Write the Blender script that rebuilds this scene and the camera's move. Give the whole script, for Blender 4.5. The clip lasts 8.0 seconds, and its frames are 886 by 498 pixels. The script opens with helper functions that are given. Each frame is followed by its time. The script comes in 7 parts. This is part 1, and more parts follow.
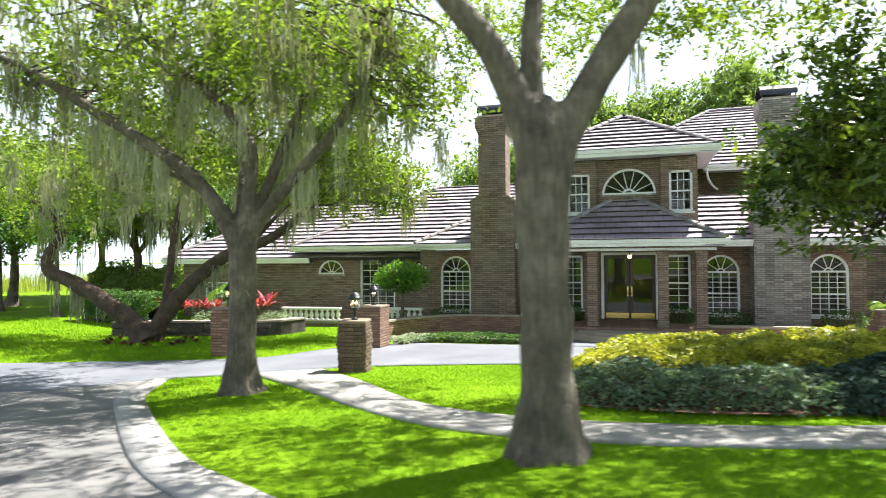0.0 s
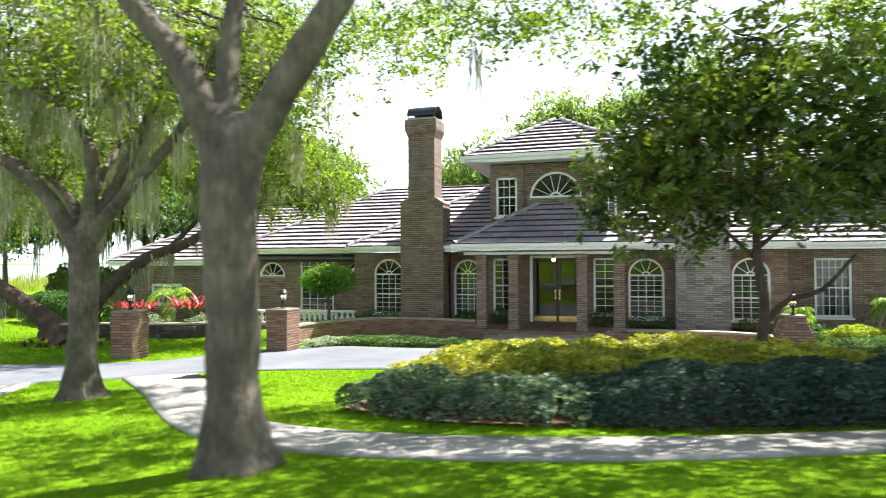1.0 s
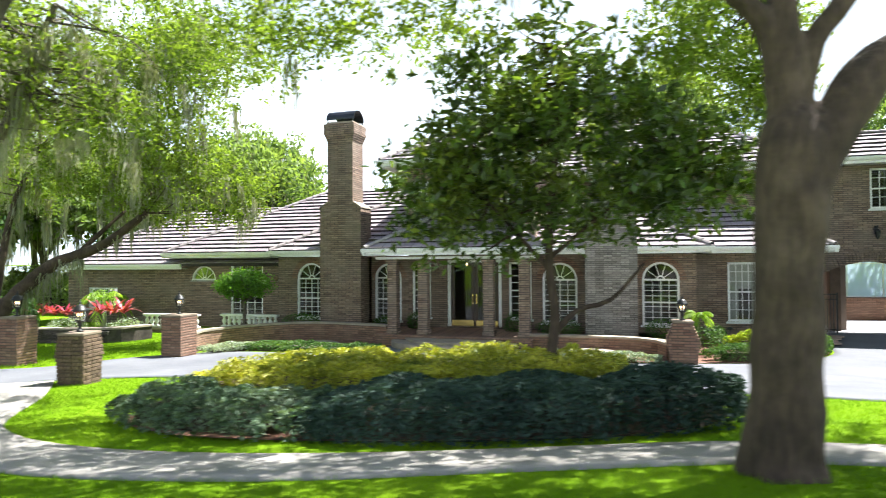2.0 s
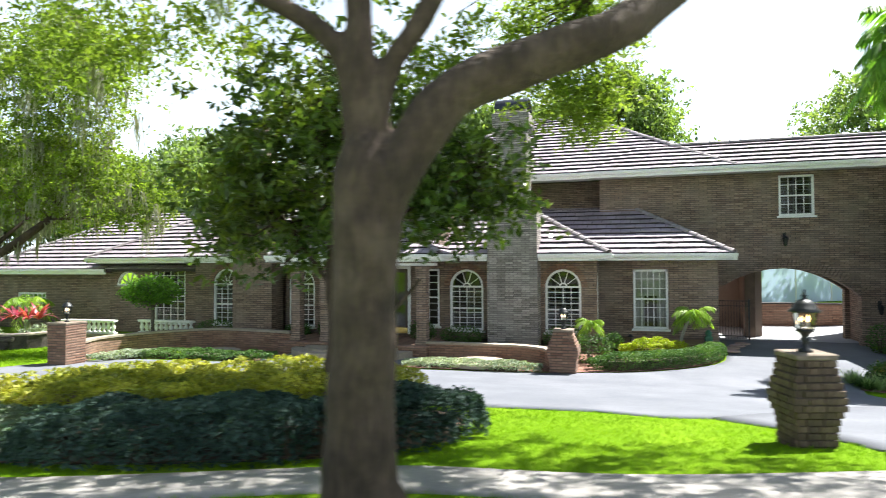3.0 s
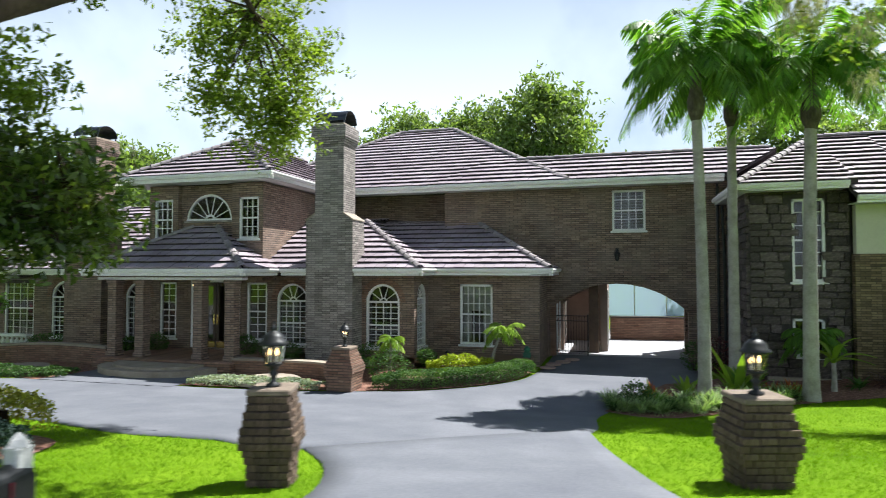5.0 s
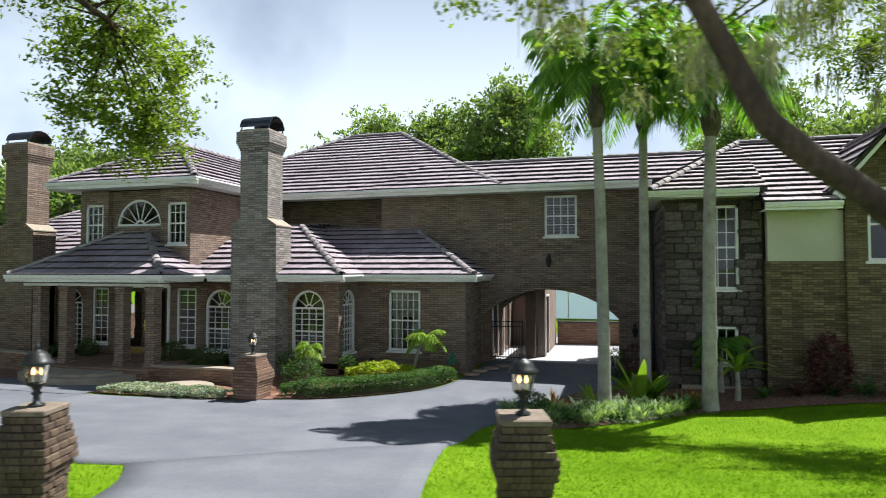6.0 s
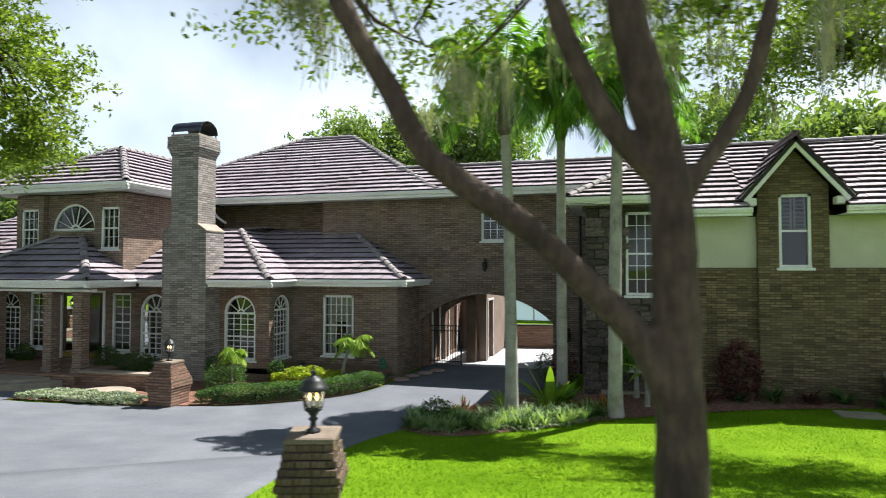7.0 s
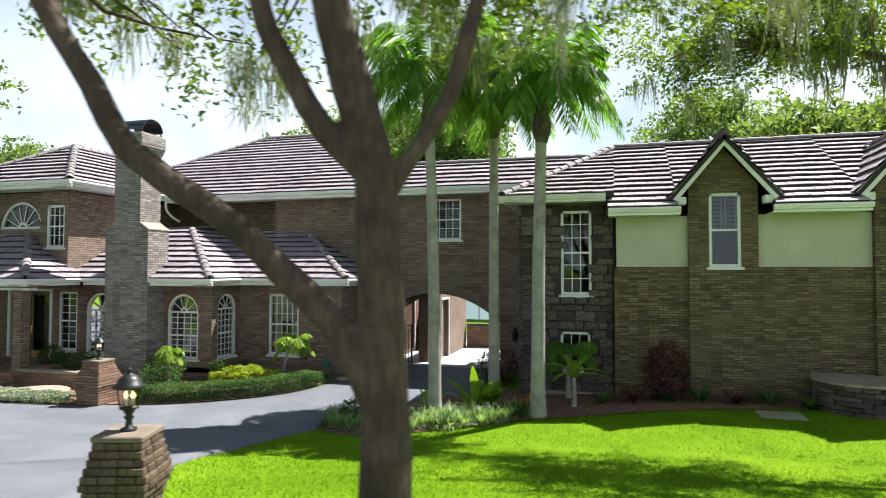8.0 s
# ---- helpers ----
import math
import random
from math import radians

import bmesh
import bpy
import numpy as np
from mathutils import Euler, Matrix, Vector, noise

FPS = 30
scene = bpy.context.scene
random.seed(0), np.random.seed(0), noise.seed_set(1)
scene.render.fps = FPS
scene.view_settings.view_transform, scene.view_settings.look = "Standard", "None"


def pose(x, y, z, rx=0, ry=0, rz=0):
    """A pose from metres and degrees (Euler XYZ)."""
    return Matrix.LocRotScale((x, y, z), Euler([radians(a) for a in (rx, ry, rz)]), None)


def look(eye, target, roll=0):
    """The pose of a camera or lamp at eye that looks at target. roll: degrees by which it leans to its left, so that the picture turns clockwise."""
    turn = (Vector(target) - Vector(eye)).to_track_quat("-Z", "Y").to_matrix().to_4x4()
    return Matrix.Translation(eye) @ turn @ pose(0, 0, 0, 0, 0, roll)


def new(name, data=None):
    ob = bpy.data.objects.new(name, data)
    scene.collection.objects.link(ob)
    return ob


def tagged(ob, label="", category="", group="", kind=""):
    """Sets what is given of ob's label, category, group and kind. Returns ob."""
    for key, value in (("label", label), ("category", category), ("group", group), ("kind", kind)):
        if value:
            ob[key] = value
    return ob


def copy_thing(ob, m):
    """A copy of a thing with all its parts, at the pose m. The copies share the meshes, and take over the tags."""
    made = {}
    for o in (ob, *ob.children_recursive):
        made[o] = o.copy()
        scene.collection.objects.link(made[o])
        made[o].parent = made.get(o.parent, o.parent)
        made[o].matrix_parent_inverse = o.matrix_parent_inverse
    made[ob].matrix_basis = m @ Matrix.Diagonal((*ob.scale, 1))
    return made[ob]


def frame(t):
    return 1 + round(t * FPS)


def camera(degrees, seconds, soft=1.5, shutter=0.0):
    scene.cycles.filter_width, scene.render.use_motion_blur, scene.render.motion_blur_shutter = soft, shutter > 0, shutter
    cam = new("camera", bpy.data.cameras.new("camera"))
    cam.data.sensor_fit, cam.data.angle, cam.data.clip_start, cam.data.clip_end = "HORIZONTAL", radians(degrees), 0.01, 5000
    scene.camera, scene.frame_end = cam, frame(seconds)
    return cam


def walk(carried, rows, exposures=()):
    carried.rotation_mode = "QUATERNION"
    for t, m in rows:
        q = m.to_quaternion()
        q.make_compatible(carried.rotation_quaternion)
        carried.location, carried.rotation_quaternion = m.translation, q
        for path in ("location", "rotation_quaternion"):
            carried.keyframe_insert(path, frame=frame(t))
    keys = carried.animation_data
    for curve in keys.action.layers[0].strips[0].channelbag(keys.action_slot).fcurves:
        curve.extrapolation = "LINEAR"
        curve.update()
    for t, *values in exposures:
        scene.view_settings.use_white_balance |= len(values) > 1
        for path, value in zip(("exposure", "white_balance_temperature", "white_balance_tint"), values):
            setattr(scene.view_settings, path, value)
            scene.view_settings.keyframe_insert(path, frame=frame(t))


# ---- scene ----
cam = camera(72.0, 8.0, 0.9, shutter=0.45)
PATH = [
    (0, (-1.299, -0.873, 2.352), (-1.884, 1.039, 2.39), -0.4),
    (0.5, (-0.057, -0.5, 2.368), (-0.65, 1.41, 2.408), -0.4),
    (1, (1.248, -0.072, 2.426), (0.652, 1.837, 2.465), -0.3),
    (1.5, (2.631, 0.383, 2.469), (2.03, 2.29, 2.509), -0.3),
    (1.7, (3.206, 0.57, 2.488), (2.603, 2.477, 2.529), -0.4),
    (2.8, (6.399, 1.601, 2.713), (5.806, 3.511, 2.753), -0.2),
    (3, (6.973, 1.793, 2.728), (6.381, 3.703, 2.771), -0.3),
    (3.5, (8.369, 2.268, 2.761), (7.785, 4.18, 2.81), -0.2),
    (4, (9.64, 2.759, 2.803), (9.072, 4.676, 2.86), -0.1),
    (4.5, (10.851, 3.182, 2.862), (10.294, 5.102, 2.926), -0.1),
    (6, (14.258, 4.272, 3.125), (13.705, 6.193, 3.193), 0.0),
    (6.5, (15.247, 4.583, 3.212), (14.697, 6.505, 3.281), 0.0),
    (7, (16.22, 4.79, 3.312), (15.68, 6.714, 3.377), 0.0),
    (7.5, (17.123, 5.06, 3.31), (16.579, 6.983, 3.373), 0.0),
    (8, (17.928, 5.35, 3.284), (17.384, 7.273, 3.349), 0.1),
]
walk(cam, [(t, look(eye, target, roll)) for t, eye, target, roll in PATH], [(0, 1.84, 6500, 10), (1.6, 1.92, 6450, 10), (3.0, 1.76, 6350, 10), (4.5, 1.26, 6150, 10), (6.2, 0.95, 6300, 10), (8, 1.24, 6400, 10)])

# ---- light ----
world = bpy.data.worlds.new("world")
scene.world = world
world.use_nodes = True
wn, wl = world.node_tree.nodes, world.node_tree.links
SUN_DIR = Vector((0.41, 0.445, 1.0)).normalized()
sky = wn.new("ShaderNodeTexSky")
sky.sky_type, sky.sun_disc = "NISHITA", False
sky.sun_elevation = math.asin(SUN_DIR.z)
sky.sun_rotation = math.atan2(SUN_DIR.x, SUN_DIR.y)
sky.dust_density, sky.air_density = 0.7, 0.75
cloud_co = wn.new("ShaderNodeTexCoord")
cloud = wn.new("ShaderNodeTexNoise")
cloud.inputs["Scale"].default_value, cloud.inputs["Detail"].default_value = 2.2, 6
ramp = wn.new("ShaderNodeValToRGB")
ramp.color_ramp.elements[0].position, ramp.color_ramp.elements[1].position = 0.33, 0.52
ramp.color_ramp.elements[0].color = (0.4, 0.4, 0.4, 1)
ramp.color_ramp.elements[1].color = (0.9, 0.9, 0.9, 1)
mix = wn.new("ShaderNodeMix")
mix.data_type = "RGBA"
mix.inputs[7].default_value = (10.6, 12.0, 13.2, 1)
wl.new(cloud_co.outputs["Generated"], cloud.inputs["Vector"])
wl.new(cloud.outputs["Fac"], ramp.inputs["Fac"])
# clouds crowd towards the horizon and leave the zenith blue
split = wn.new("ShaderNodeSeparateXYZ")
wl.new(cloud_co.outputs["Generated"], split.inputs[0])
thin = wn.new("ShaderNodeMapRange")
thin.inputs[1].default_value, thin.inputs[2].default_value, thin.inputs[3].default_value, thin.inputs[4].default_value = 0.25, 0.6, 1.0, 0.03
wl.new(split.outputs["Z"], thin.inputs[0])
cover = wn.new("ShaderNodeMath")
cover.operation = "MULTIPLY"
wl.new(ramp.outputs["Color"], cover.inputs[0])
wl.new(thin.outputs[0], cover.inputs[1])
wl.new(cover.outputs[0], mix.inputs[0])
wl.new(sky.outputs["Color"], mix.inputs[6])
bgn = wn["Background"]
wl.new(mix.outputs[2], bgn.inputs["Color"])
bgn.inputs["Strength"].default_value = 0.051
sun = new("sun", bpy.data.lights.new("sun", "SUN"))
sun.data.energy, sun.data.angle, sun.data.color = 5.0, radians(0.55), (1.0, 0.96, 0.90)
sun.matrix_world = look(SUN_DIR * 60, (0, 0, 0))

# ---- materials ----


def material(name):
    m = bpy.data.materials.new(name)
    m.use_nodes = True
    nt = m.node_tree
    return m, nt.nodes, nt.links, nt.nodes["Principled BSDF"]


def vary(nodes, links, colors, scale, detail=5, coords="Object", rough=0.6, spread=(0.3, 0.7)):
    """A noise that runs through the colours given."""
    co = nodes.new("ShaderNodeTexCoord")
    nz = nodes.new("ShaderNodeTexNoise")
    nz.inputs["Scale"].default_value, nz.inputs["Detail"].default_value, nz.inputs["Roughness"].default_value = scale, detail, rough
    rp = nodes.new("ShaderNodeValToRGB")
    links.new(co.outputs[coords], nz.inputs["Vector"])
    links.new(nz.outputs["Fac"], rp.inputs["Fac"])
    els = rp.color_ramp.elements
    while len(els) < len(colors):
        els.new(0.5)
    for i, c in enumerate(colors):
        els[i].position = spread[0] + (spread[1] - spread[0]) * i / max(1, len(colors) - 1)
        els[i].color = (*c, 1)
    return rp.outputs["Color"], nz.outputs["Fac"], co.outputs[coords]


def blend(nodes, links, a, b, fac, mode="MIX"):
    mx = nodes.new("ShaderNodeMix")
    mx.data_type, mx.blend_type = "RGBA", mode
    for slot, v in ((6, a), (7, b), (0, fac)):
        if isinstance(v, (tuple, float, int)):
            mx.inputs[slot].default_value = (*v, 1) if isinstance(v, tuple) else v
        else:
            links.new(v, mx.inputs[slot])
    return mx.outputs[2]


def bump(nodes, links, bsdf, height, strength, dist):
    bp = nodes.new("ShaderNodeBump")
    bp.inputs["Strength"].default_value, bp.inputs["Distance"].default_value = strength, dist
    links.new(height, bp.inputs["Height"])
    links.new(bp.outputs["Normal"], bsdf.inputs["Normal"])


def noisy(name, colors, scale, rough=0.8, fine=60.0, bump_d=0.004, strength=0.5, metal=0.0, island=0.0, rnd=0.0, spread=(0.3, 0.7), stretch=1.0, shine=0.5):
    """A surface with broad stains and fine grain; island and rnd vary it from piece to piece."""
    m, n, l, b = material(name)
    col, _, co = vary(n, l, colors, scale, spread=spread)
    g = n.new("ShaderNodeTexNoise")
    g.inputs["Scale"].default_value, g.inputs["Detail"].default_value = fine, 4
    mp0 = n.new("ShaderNodeMapping")
    mp0.inputs["Scale"].default_value = (1, 1, stretch)
    l.new(co, mp0.inputs["Vector"])
    l.new(mp0.outputs[0], g.inputs["Vector"])
    mr = n.new("ShaderNodeMapRange")
    mr.inputs[1].default_value, mr.inputs[2].default_value = (0.3, 0.7) if stretch != 1.0 else (0.0, 1.0)
    mr.inputs[3].default_value, mr.inputs[4].default_value = (0.66, 1.3) if stretch != 1.0 else (0.7, 1.3)
    l.new(g.outputs["Fac"], mr.inputs[0])
    col = blend(n, l, col, mr.outputs[0], 1.0, "MULTIPLY")
    for amount, node, out in ((island, "ShaderNodeNewGeometry", "Random Per Island"), (rnd, "ShaderNodeObjectInfo", "Random")):
        if amount:
            src = n.new(node)
            mp = n.new("ShaderNodeMapRange")
            mp.inputs[3].default_value, mp.inputs[4].default_value = 1 - amount, 1 + amount
            l.new(src.outputs[out], mp.inputs[0])
            col = blend(n, l, col, mp.outputs[0], 1.0, "MULTIPLY")
    l.new(col, b.inputs["Base Color"])
    b.inputs["Roughness"].default_value, b.inputs["Metallic"].default_value = rough, metal
    b.inputs["Specular IOR Level"].default_value = shine
    bump(n, l, b, g.outputs["Fac"], strength, bump_d)
    return m


def brickwork(name, c1, c2, c3, mortar, width=0.29, row=0.072, joint=0.011, uneven=0.26):
    """Running-bond brick on upright walls, in metres, with worn patches and joints darkened for their shade."""
    m, n, l, b = material(name)
    co = n.new("ShaderNodeTexCoord")
    ge = n.new("ShaderNodeNewGeometry")
    sp, sn = n.new("ShaderNodeSeparateXYZ"), n.new("ShaderNodeSeparateXYZ")
    l.new(co.outputs["Object"], sp.inputs[0])
    l.new(ge.outputs["True Normal"], sn.inputs[0])
    ab = n.new("ShaderNodeMath")
    ab.operation = "ABSOLUTE"
    l.new(sn.outputs["X"], ab.inputs[0])
    gt = n.new("ShaderNodeMath")
    gt.operation, gt.inputs[1].default_value = "GREATER_THAN", 0.7
    l.new(ab.outputs[0], gt.inputs[0])
    mu = n.new("ShaderNodeMix")
    l.new(gt.outputs[0], mu.inputs[0])
    l.new(sp.outputs["X"], mu.inputs[2])
    l.new(sp.outputs["Y"], mu.inputs[3])
    cv = n.new("ShaderNodeCombineXYZ")
    l.new(mu.outputs[0], cv.inputs["X"])
    l.new(sp.outputs["Z"], cv.inputs["Y"])
    bt = n.new("ShaderNodeTexBrick")
    bt.inputs["Scale"].default_value = 1.0
    bt.inputs["Brick Width"].default_value, bt.inputs["Row Height"].default_value = width, row
    bt.inputs["Mortar Size"].default_value, bt.inputs["Mortar Smooth"].default_value = joint, 0.3
    bt.inputs["Color1"].default_value, bt.inputs["Color2"].default_value = (*c1, 1), (*c2, 1)
    # the mortar colour holds the shadow that lies in raked joints
    bt.inputs["Mortar"].default_value = (*mortar, 1)
    l.new(cv.outputs[0], bt.inputs["Vector"])
    # a lighter or darker brick here and there
    sc = n.new("ShaderNodeVectorMath")
    sc.operation = "DIVIDE"
    sc.inputs[1].default_value = (width, row, 1)
    l.new(cv.outputs[0], sc.inputs[0])
    fl = n.new("ShaderNodeVectorMath")
    fl.operation = "FLOOR"
    l.new(sc.outputs[0], fl.inputs[0])
    wh = n.new("ShaderNodeTexWhiteNoise")
    wh.noise_dimensions = "2D"
    l.new(fl.outputs[0], wh.inputs["Vector"])
    mr = n.new("ShaderNodeMapRange")
    mr.inputs[3].default_value, mr.inputs[4].default_value = 1 - uneven, 1 + uneven
    l.new(wh.outputs["Value"], mr.inputs[0])
    col = blend(n, l, bt.outputs["Color"], mr.outputs[0], 1.0, "MULTIPLY")
    st = n.new("ShaderNodeTexNoise")
    st.inputs["Scale"].default_value, st.inputs["Detail"].default_value = 1.1, 6
    l.new(co.outputs["Object"], st.inputs["Vector"])
    rp = n.new("ShaderNodeValToRGB")
    rp.color_ramp.elements[0].position, rp.color_ramp.elements[1].position = 0.42, 0.66
    l.new(st.outputs["Fac"], rp.inputs["Fac"])
    sf = n.new("ShaderNodeMath")
    sf.operation, sf.inputs[1].default_value = "MULTIPLY", 0.45
    l.new(rp.outputs["Color"], sf.inputs[0])
    col = blend(n, l, col, c3, sf.outputs[0])
    fn = n.new("ShaderNodeTexNoise")
    fn.inputs["Scale"].default_value, fn.inputs["Detail"].default_value = 35, 5
    l.new(co.outputs["Object"], fn.inputs["Vector"])
    m2 = n.new("ShaderNodeMapRange")
    m2.inputs[3].default_value, m2.inputs[4].default_value = 0.7, 1.3
    l.new(fn.outputs["Fac"], m2.inputs[0])
    col = blend(n, l, col, m2.outputs[0], 1.0, "MULTIPLY")
    l.new(col, b.inputs["Base Color"])
    b.inputs["Roughness"].default_value = 0.88
    iv = n.new("ShaderNodeMath")
    iv.operation, iv.inputs[0].default_value = "SUBTRACT", 1.0
    l.new(bt.outputs["Fac"], iv.inputs[1])
    ad = n.new("ShaderNodeMath")
    ad.operation = "MULTIPLY_ADD"
    ad.inputs[1].default_value = 0.5
    l.new(fn.outputs["Fac"], ad.inputs[0])
    l.new(iv.outputs[0], ad.inputs[2])
    bump(n, l, b, ad.outputs[0], 0.8, 0.012)
    return m


def leafy(name, colors, scale=0.8, gloss=0.45, through_light=0.35, island=0.35, shine=0.35):
    """Leaves that let some light through."""
    m, n, l, b = material(name)
    col, _, _ = vary(n, l, colors, scale, detail=3)
    ge = n.new("ShaderNodeNewGeometry")
    mp = n.new("ShaderNodeMapRange")
    mp.inputs[3].default_value, mp.inputs[4].default_value = 1 - island, 1 + island
    l.new(ge.outputs["Random Per Island"], mp.inputs[0])
    col = blend(n, l, col, mp.outputs[0], 1.0, "MULTIPLY")
    l.new(col, b.inputs["Base Color"])
    b.inputs["Roughness"].default_value = gloss
    b.inputs["Specular IOR Level"].default_value = shine
    tr = n.new("ShaderNodeBsdfTranslucent")
    tc = blend(n, l, col, (1.5, 1.6, 0.55), 1.0, "MULTIPLY")
    l.new(tc, tr.inputs["Color"])
    ms = n.new("ShaderNodeMixShader")
    ms.inputs[0].default_value = through_light
    l.new(b.outputs[0], ms.inputs[1])
    l.new(tr.outputs[0], ms.inputs[2])
    l.new(ms.outputs[0], n["Material Output"].inputs["Surface"])
    return m


BRICK = brickwork("brown_brick", (0.20, 0.132, 0.096), (0.28, 0.205, 0.152), (0.235, 0.19, 0.155), (0.075, 0.06, 0.052))
BRICK_PALE = brickwork("grey_brick", (0.24, 0.21, 0.19), (0.33, 0.295, 0.265), (0.30, 0.28, 0.255), (0.12, 0.108, 0.098), 0.26, 0.068, 0.011, 0.36)
BRICK_TAN = brickwork("tan_brick", (0.115, 0.08, 0.042), (0.19, 0.142, 0.078), (0.155, 0.12, 0.07), (0.062, 0.047, 0.03), 0.24, 0.064, 0.010, 0.42)
BRICK_RED = brickwork("red_brick", (0.20, 0.105, 0.07), (0.28, 0.17, 0.115), (0.25, 0.17, 0.125), (0.10, 0.07, 0.052))
BRICK_PIECE = noisy("brick_piece", [(0.05, 0.031, 0.02), (0.10, 0.066, 0.042), (0.155, 0.11, 0.075)], 9, 0.9, 70, 0.006, 0.7, rnd=0.3)
MORTAR = noisy("mortar", [(0.05, 0.038, 0.028), (0.09, 0.07, 0.052)], 12, 0.95, 90)
STONE = noisy("field_stone", [(0.04, 0.033, 0.03), (0.085, 0.068, 0.06), (0.15, 0.125, 0.11)], 4, 0.9, 30, 0.012, 0.8, rnd=0.5)
DARK_MORTAR = noisy("dark_mortar", [(0.03, 0.027, 0.024), (0.06, 0.052, 0.046)], 8, 0.95, 60)
TILE = noisy("clay_roof_tile", [(0.23, 0.187, 0.212), (0.30, 0.254, 0.282), (0.38, 0.328, 0.354)], 0.7, 0.75, 45, 0.004, 0.5, island=0.14)
TILE_CAP = noisy("ridge_tile_clay", [(0.19, 0.165, 0.17), (0.29, 0.265, 0.265)], 5, 0.8, 45, 0.004, 0.5, rnd=0.2)
# near-black for the roof deck and the painted shade under tile edges
ROOF_SHADE = noisy("roof_gap_shade", [(0.022, 0.018, 0.02), (0.045, 0.037, 0.038)], 3, 0.9)
WHITE = noisy("white_paint", [(0.72, 0.72, 0.70), (0.80, 0.80, 0.78)], 2, 0.45, 30, 0.001, 0.2)
CREAM = noisy("cream_stucco", [(0.46, 0.455, 0.34), (0.54, 0.53, 0.41)], 1.4, 0.9, 80, 0.004, 0.6)
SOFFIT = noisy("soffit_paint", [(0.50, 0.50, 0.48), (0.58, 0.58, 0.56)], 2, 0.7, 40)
CONCRETE = noisy("drive_concrete", [(0.098, 0.106, 0.126), (0.124, 0.133, 0.152), (0.156, 0.164, 0.185)], 0.7, 0.85, 30, 0.004, 0.4)
WALK = noisy("walk_concrete", [(0.22, 0.21, 0.195), (0.285, 0.27, 0.25), (0.34, 0.325, 0.30)], 1.3, 0.9, 40, 0.004, 0.4)
COURT = noisy("court_concrete", [(0.31, 0.32, 0.335), (0.39, 0.40, 0.415)], 0.9, 0.85, 30, 0.004, 0.4)
ASPHALT = noisy("road_asphalt", [(0.116, 0.112, 0.106), (0.156, 0.152, 0.147), (0.202, 0.192, 0.182)], 0.9, 0.9, 80, 0.006, 0.6)
KERB = noisy("kerb_concrete", [(0.22, 0.215, 0.205), (0.32, 0.31, 0.295)], 1.5, 0.9, 40)
BARK = noisy("oak_bark", [(0.05, 0.042, 0.031), (0.098, 0.083, 0.061), (0.158, 0.138, 0.104)], 3.0, 0.95, 26, 0.035, 1.0, stretch=0.22)
BARK_DARK = noisy("dark_bark", [(0.035, 0.024, 0.016), (0.068, 0.046, 0.031), (0.105, 0.076, 0.052)], 3.0, 0.95, 26, 0.035, 1.0, stretch=0.22)
PALM_BARK = noisy("palm_bark", [(0.20, 0.185, 0.16), (0.31, 0.29, 0.255), (0.38, 0.36, 0.32)], 3, 0.9, 26, 0.01, 0.7)
LEAF_OAK = leafy("oak_leaves", [(0.08, 0.125, 0.022), (0.14, 0.20, 0.038), (0.205, 0.265, 0.055)], 0.6, 0.5, 0.6)
LEAF_FAR = leafy("far_leaves", [(0.09, 0.145, 0.05), (0.155, 0.22, 0.08), (0.22, 0.29, 0.11)], 0.25, 0.6, 0.5)
LEAF_MAGNOLIA = leafy("magnolia_leaves", [(0.034, 0.07, 0.018), (0.08, 0.128, 0.028), (0.165, 0.2, 0.036)], 1.1, 0.28, 0.38, 0.5, 0.5)
LEAF_YELLOW = leafy("yellow_hedge_leaves", [(0.11, 0.15, 0.020), (0.32, 0.33, 0.036), (0.52, 0.48, 0.062)], 1.6, 0.5, 0.3)
LEAF_BLUE = leafy("dark_hedge_leaves", [(0.016, 0.038, 0.03), (0.032, 0.064, 0.05), (0.062, 0.108, 0.084)], 1.2, 0.75, 0.2)
LEAF_SILVER = leafy("silver_leaves", [(0.14, 0.19, 0.13), (0.28, 0.34, 0.25), (0.42, 0.46, 0.38)], 2.0, 0.6, 0.25)
LEAF_PALE = leafy("silver_green_leaves", [(0.05, 0.095, 0.05), (0.11, 0.17, 0.105), (0.24, 0.30, 0.21)], 2.4, 0.6, 0.25, 0.5)
LEAF_TURF = leafy("lily_turf_leaves", [(0.16, 0.26, 0.09), (0.32, 0.42, 0.22), (0.50, 0.56, 0.40)], 2.0, 0.5, 0.4, 0.4)
LEAF_GREEN = leafy("shrub_leaves", [(0.03, 0.075, 0.02), (0.06, 0.13, 0.03), (0.11, 0.19, 0.05)], 2.0, 0.62, 0.35)
LEAF_LIME = leafy("lime_leaves", [(0.22, 0.30, 0.02), (0.40, 0.46, 0.03)], 2.0, 0.5, 0.35)
LEAF_PALM = leafy("palm_fronds", [(0.065, 0.15, 0.026), (0.115, 0.235, 0.04), (0.19, 0.32, 0.06)], 0.9, 0.45, 0.55)
LEAF_BRIGHT = leafy("bright_fronds", [(0.12, 0.22, 0.025), (0.22, 0.34, 0.04), (0.32, 0.42, 0.07)], 0.9, 0.45, 0.4)
LEAF_RED = leafy("red_leaves", [(0.12, 0.015, 0.03), (0.36, 0.045, 0.085), (0.5, 0.22, 0.24)], 2.5, 0.4, 0.4)
LEAF_ORANGE = leafy("orange_leaves", [(0.22, 0.06, 0.02), (0.45, 0.13, 0.03)], 2.5, 0.4, 0.35)
LEAF_DARKRED = leafy("maroon_leaves", [(0.05, 0.015, 0.02), (0.12, 0.03, 0.035)], 2.5, 0.4, 0.2)
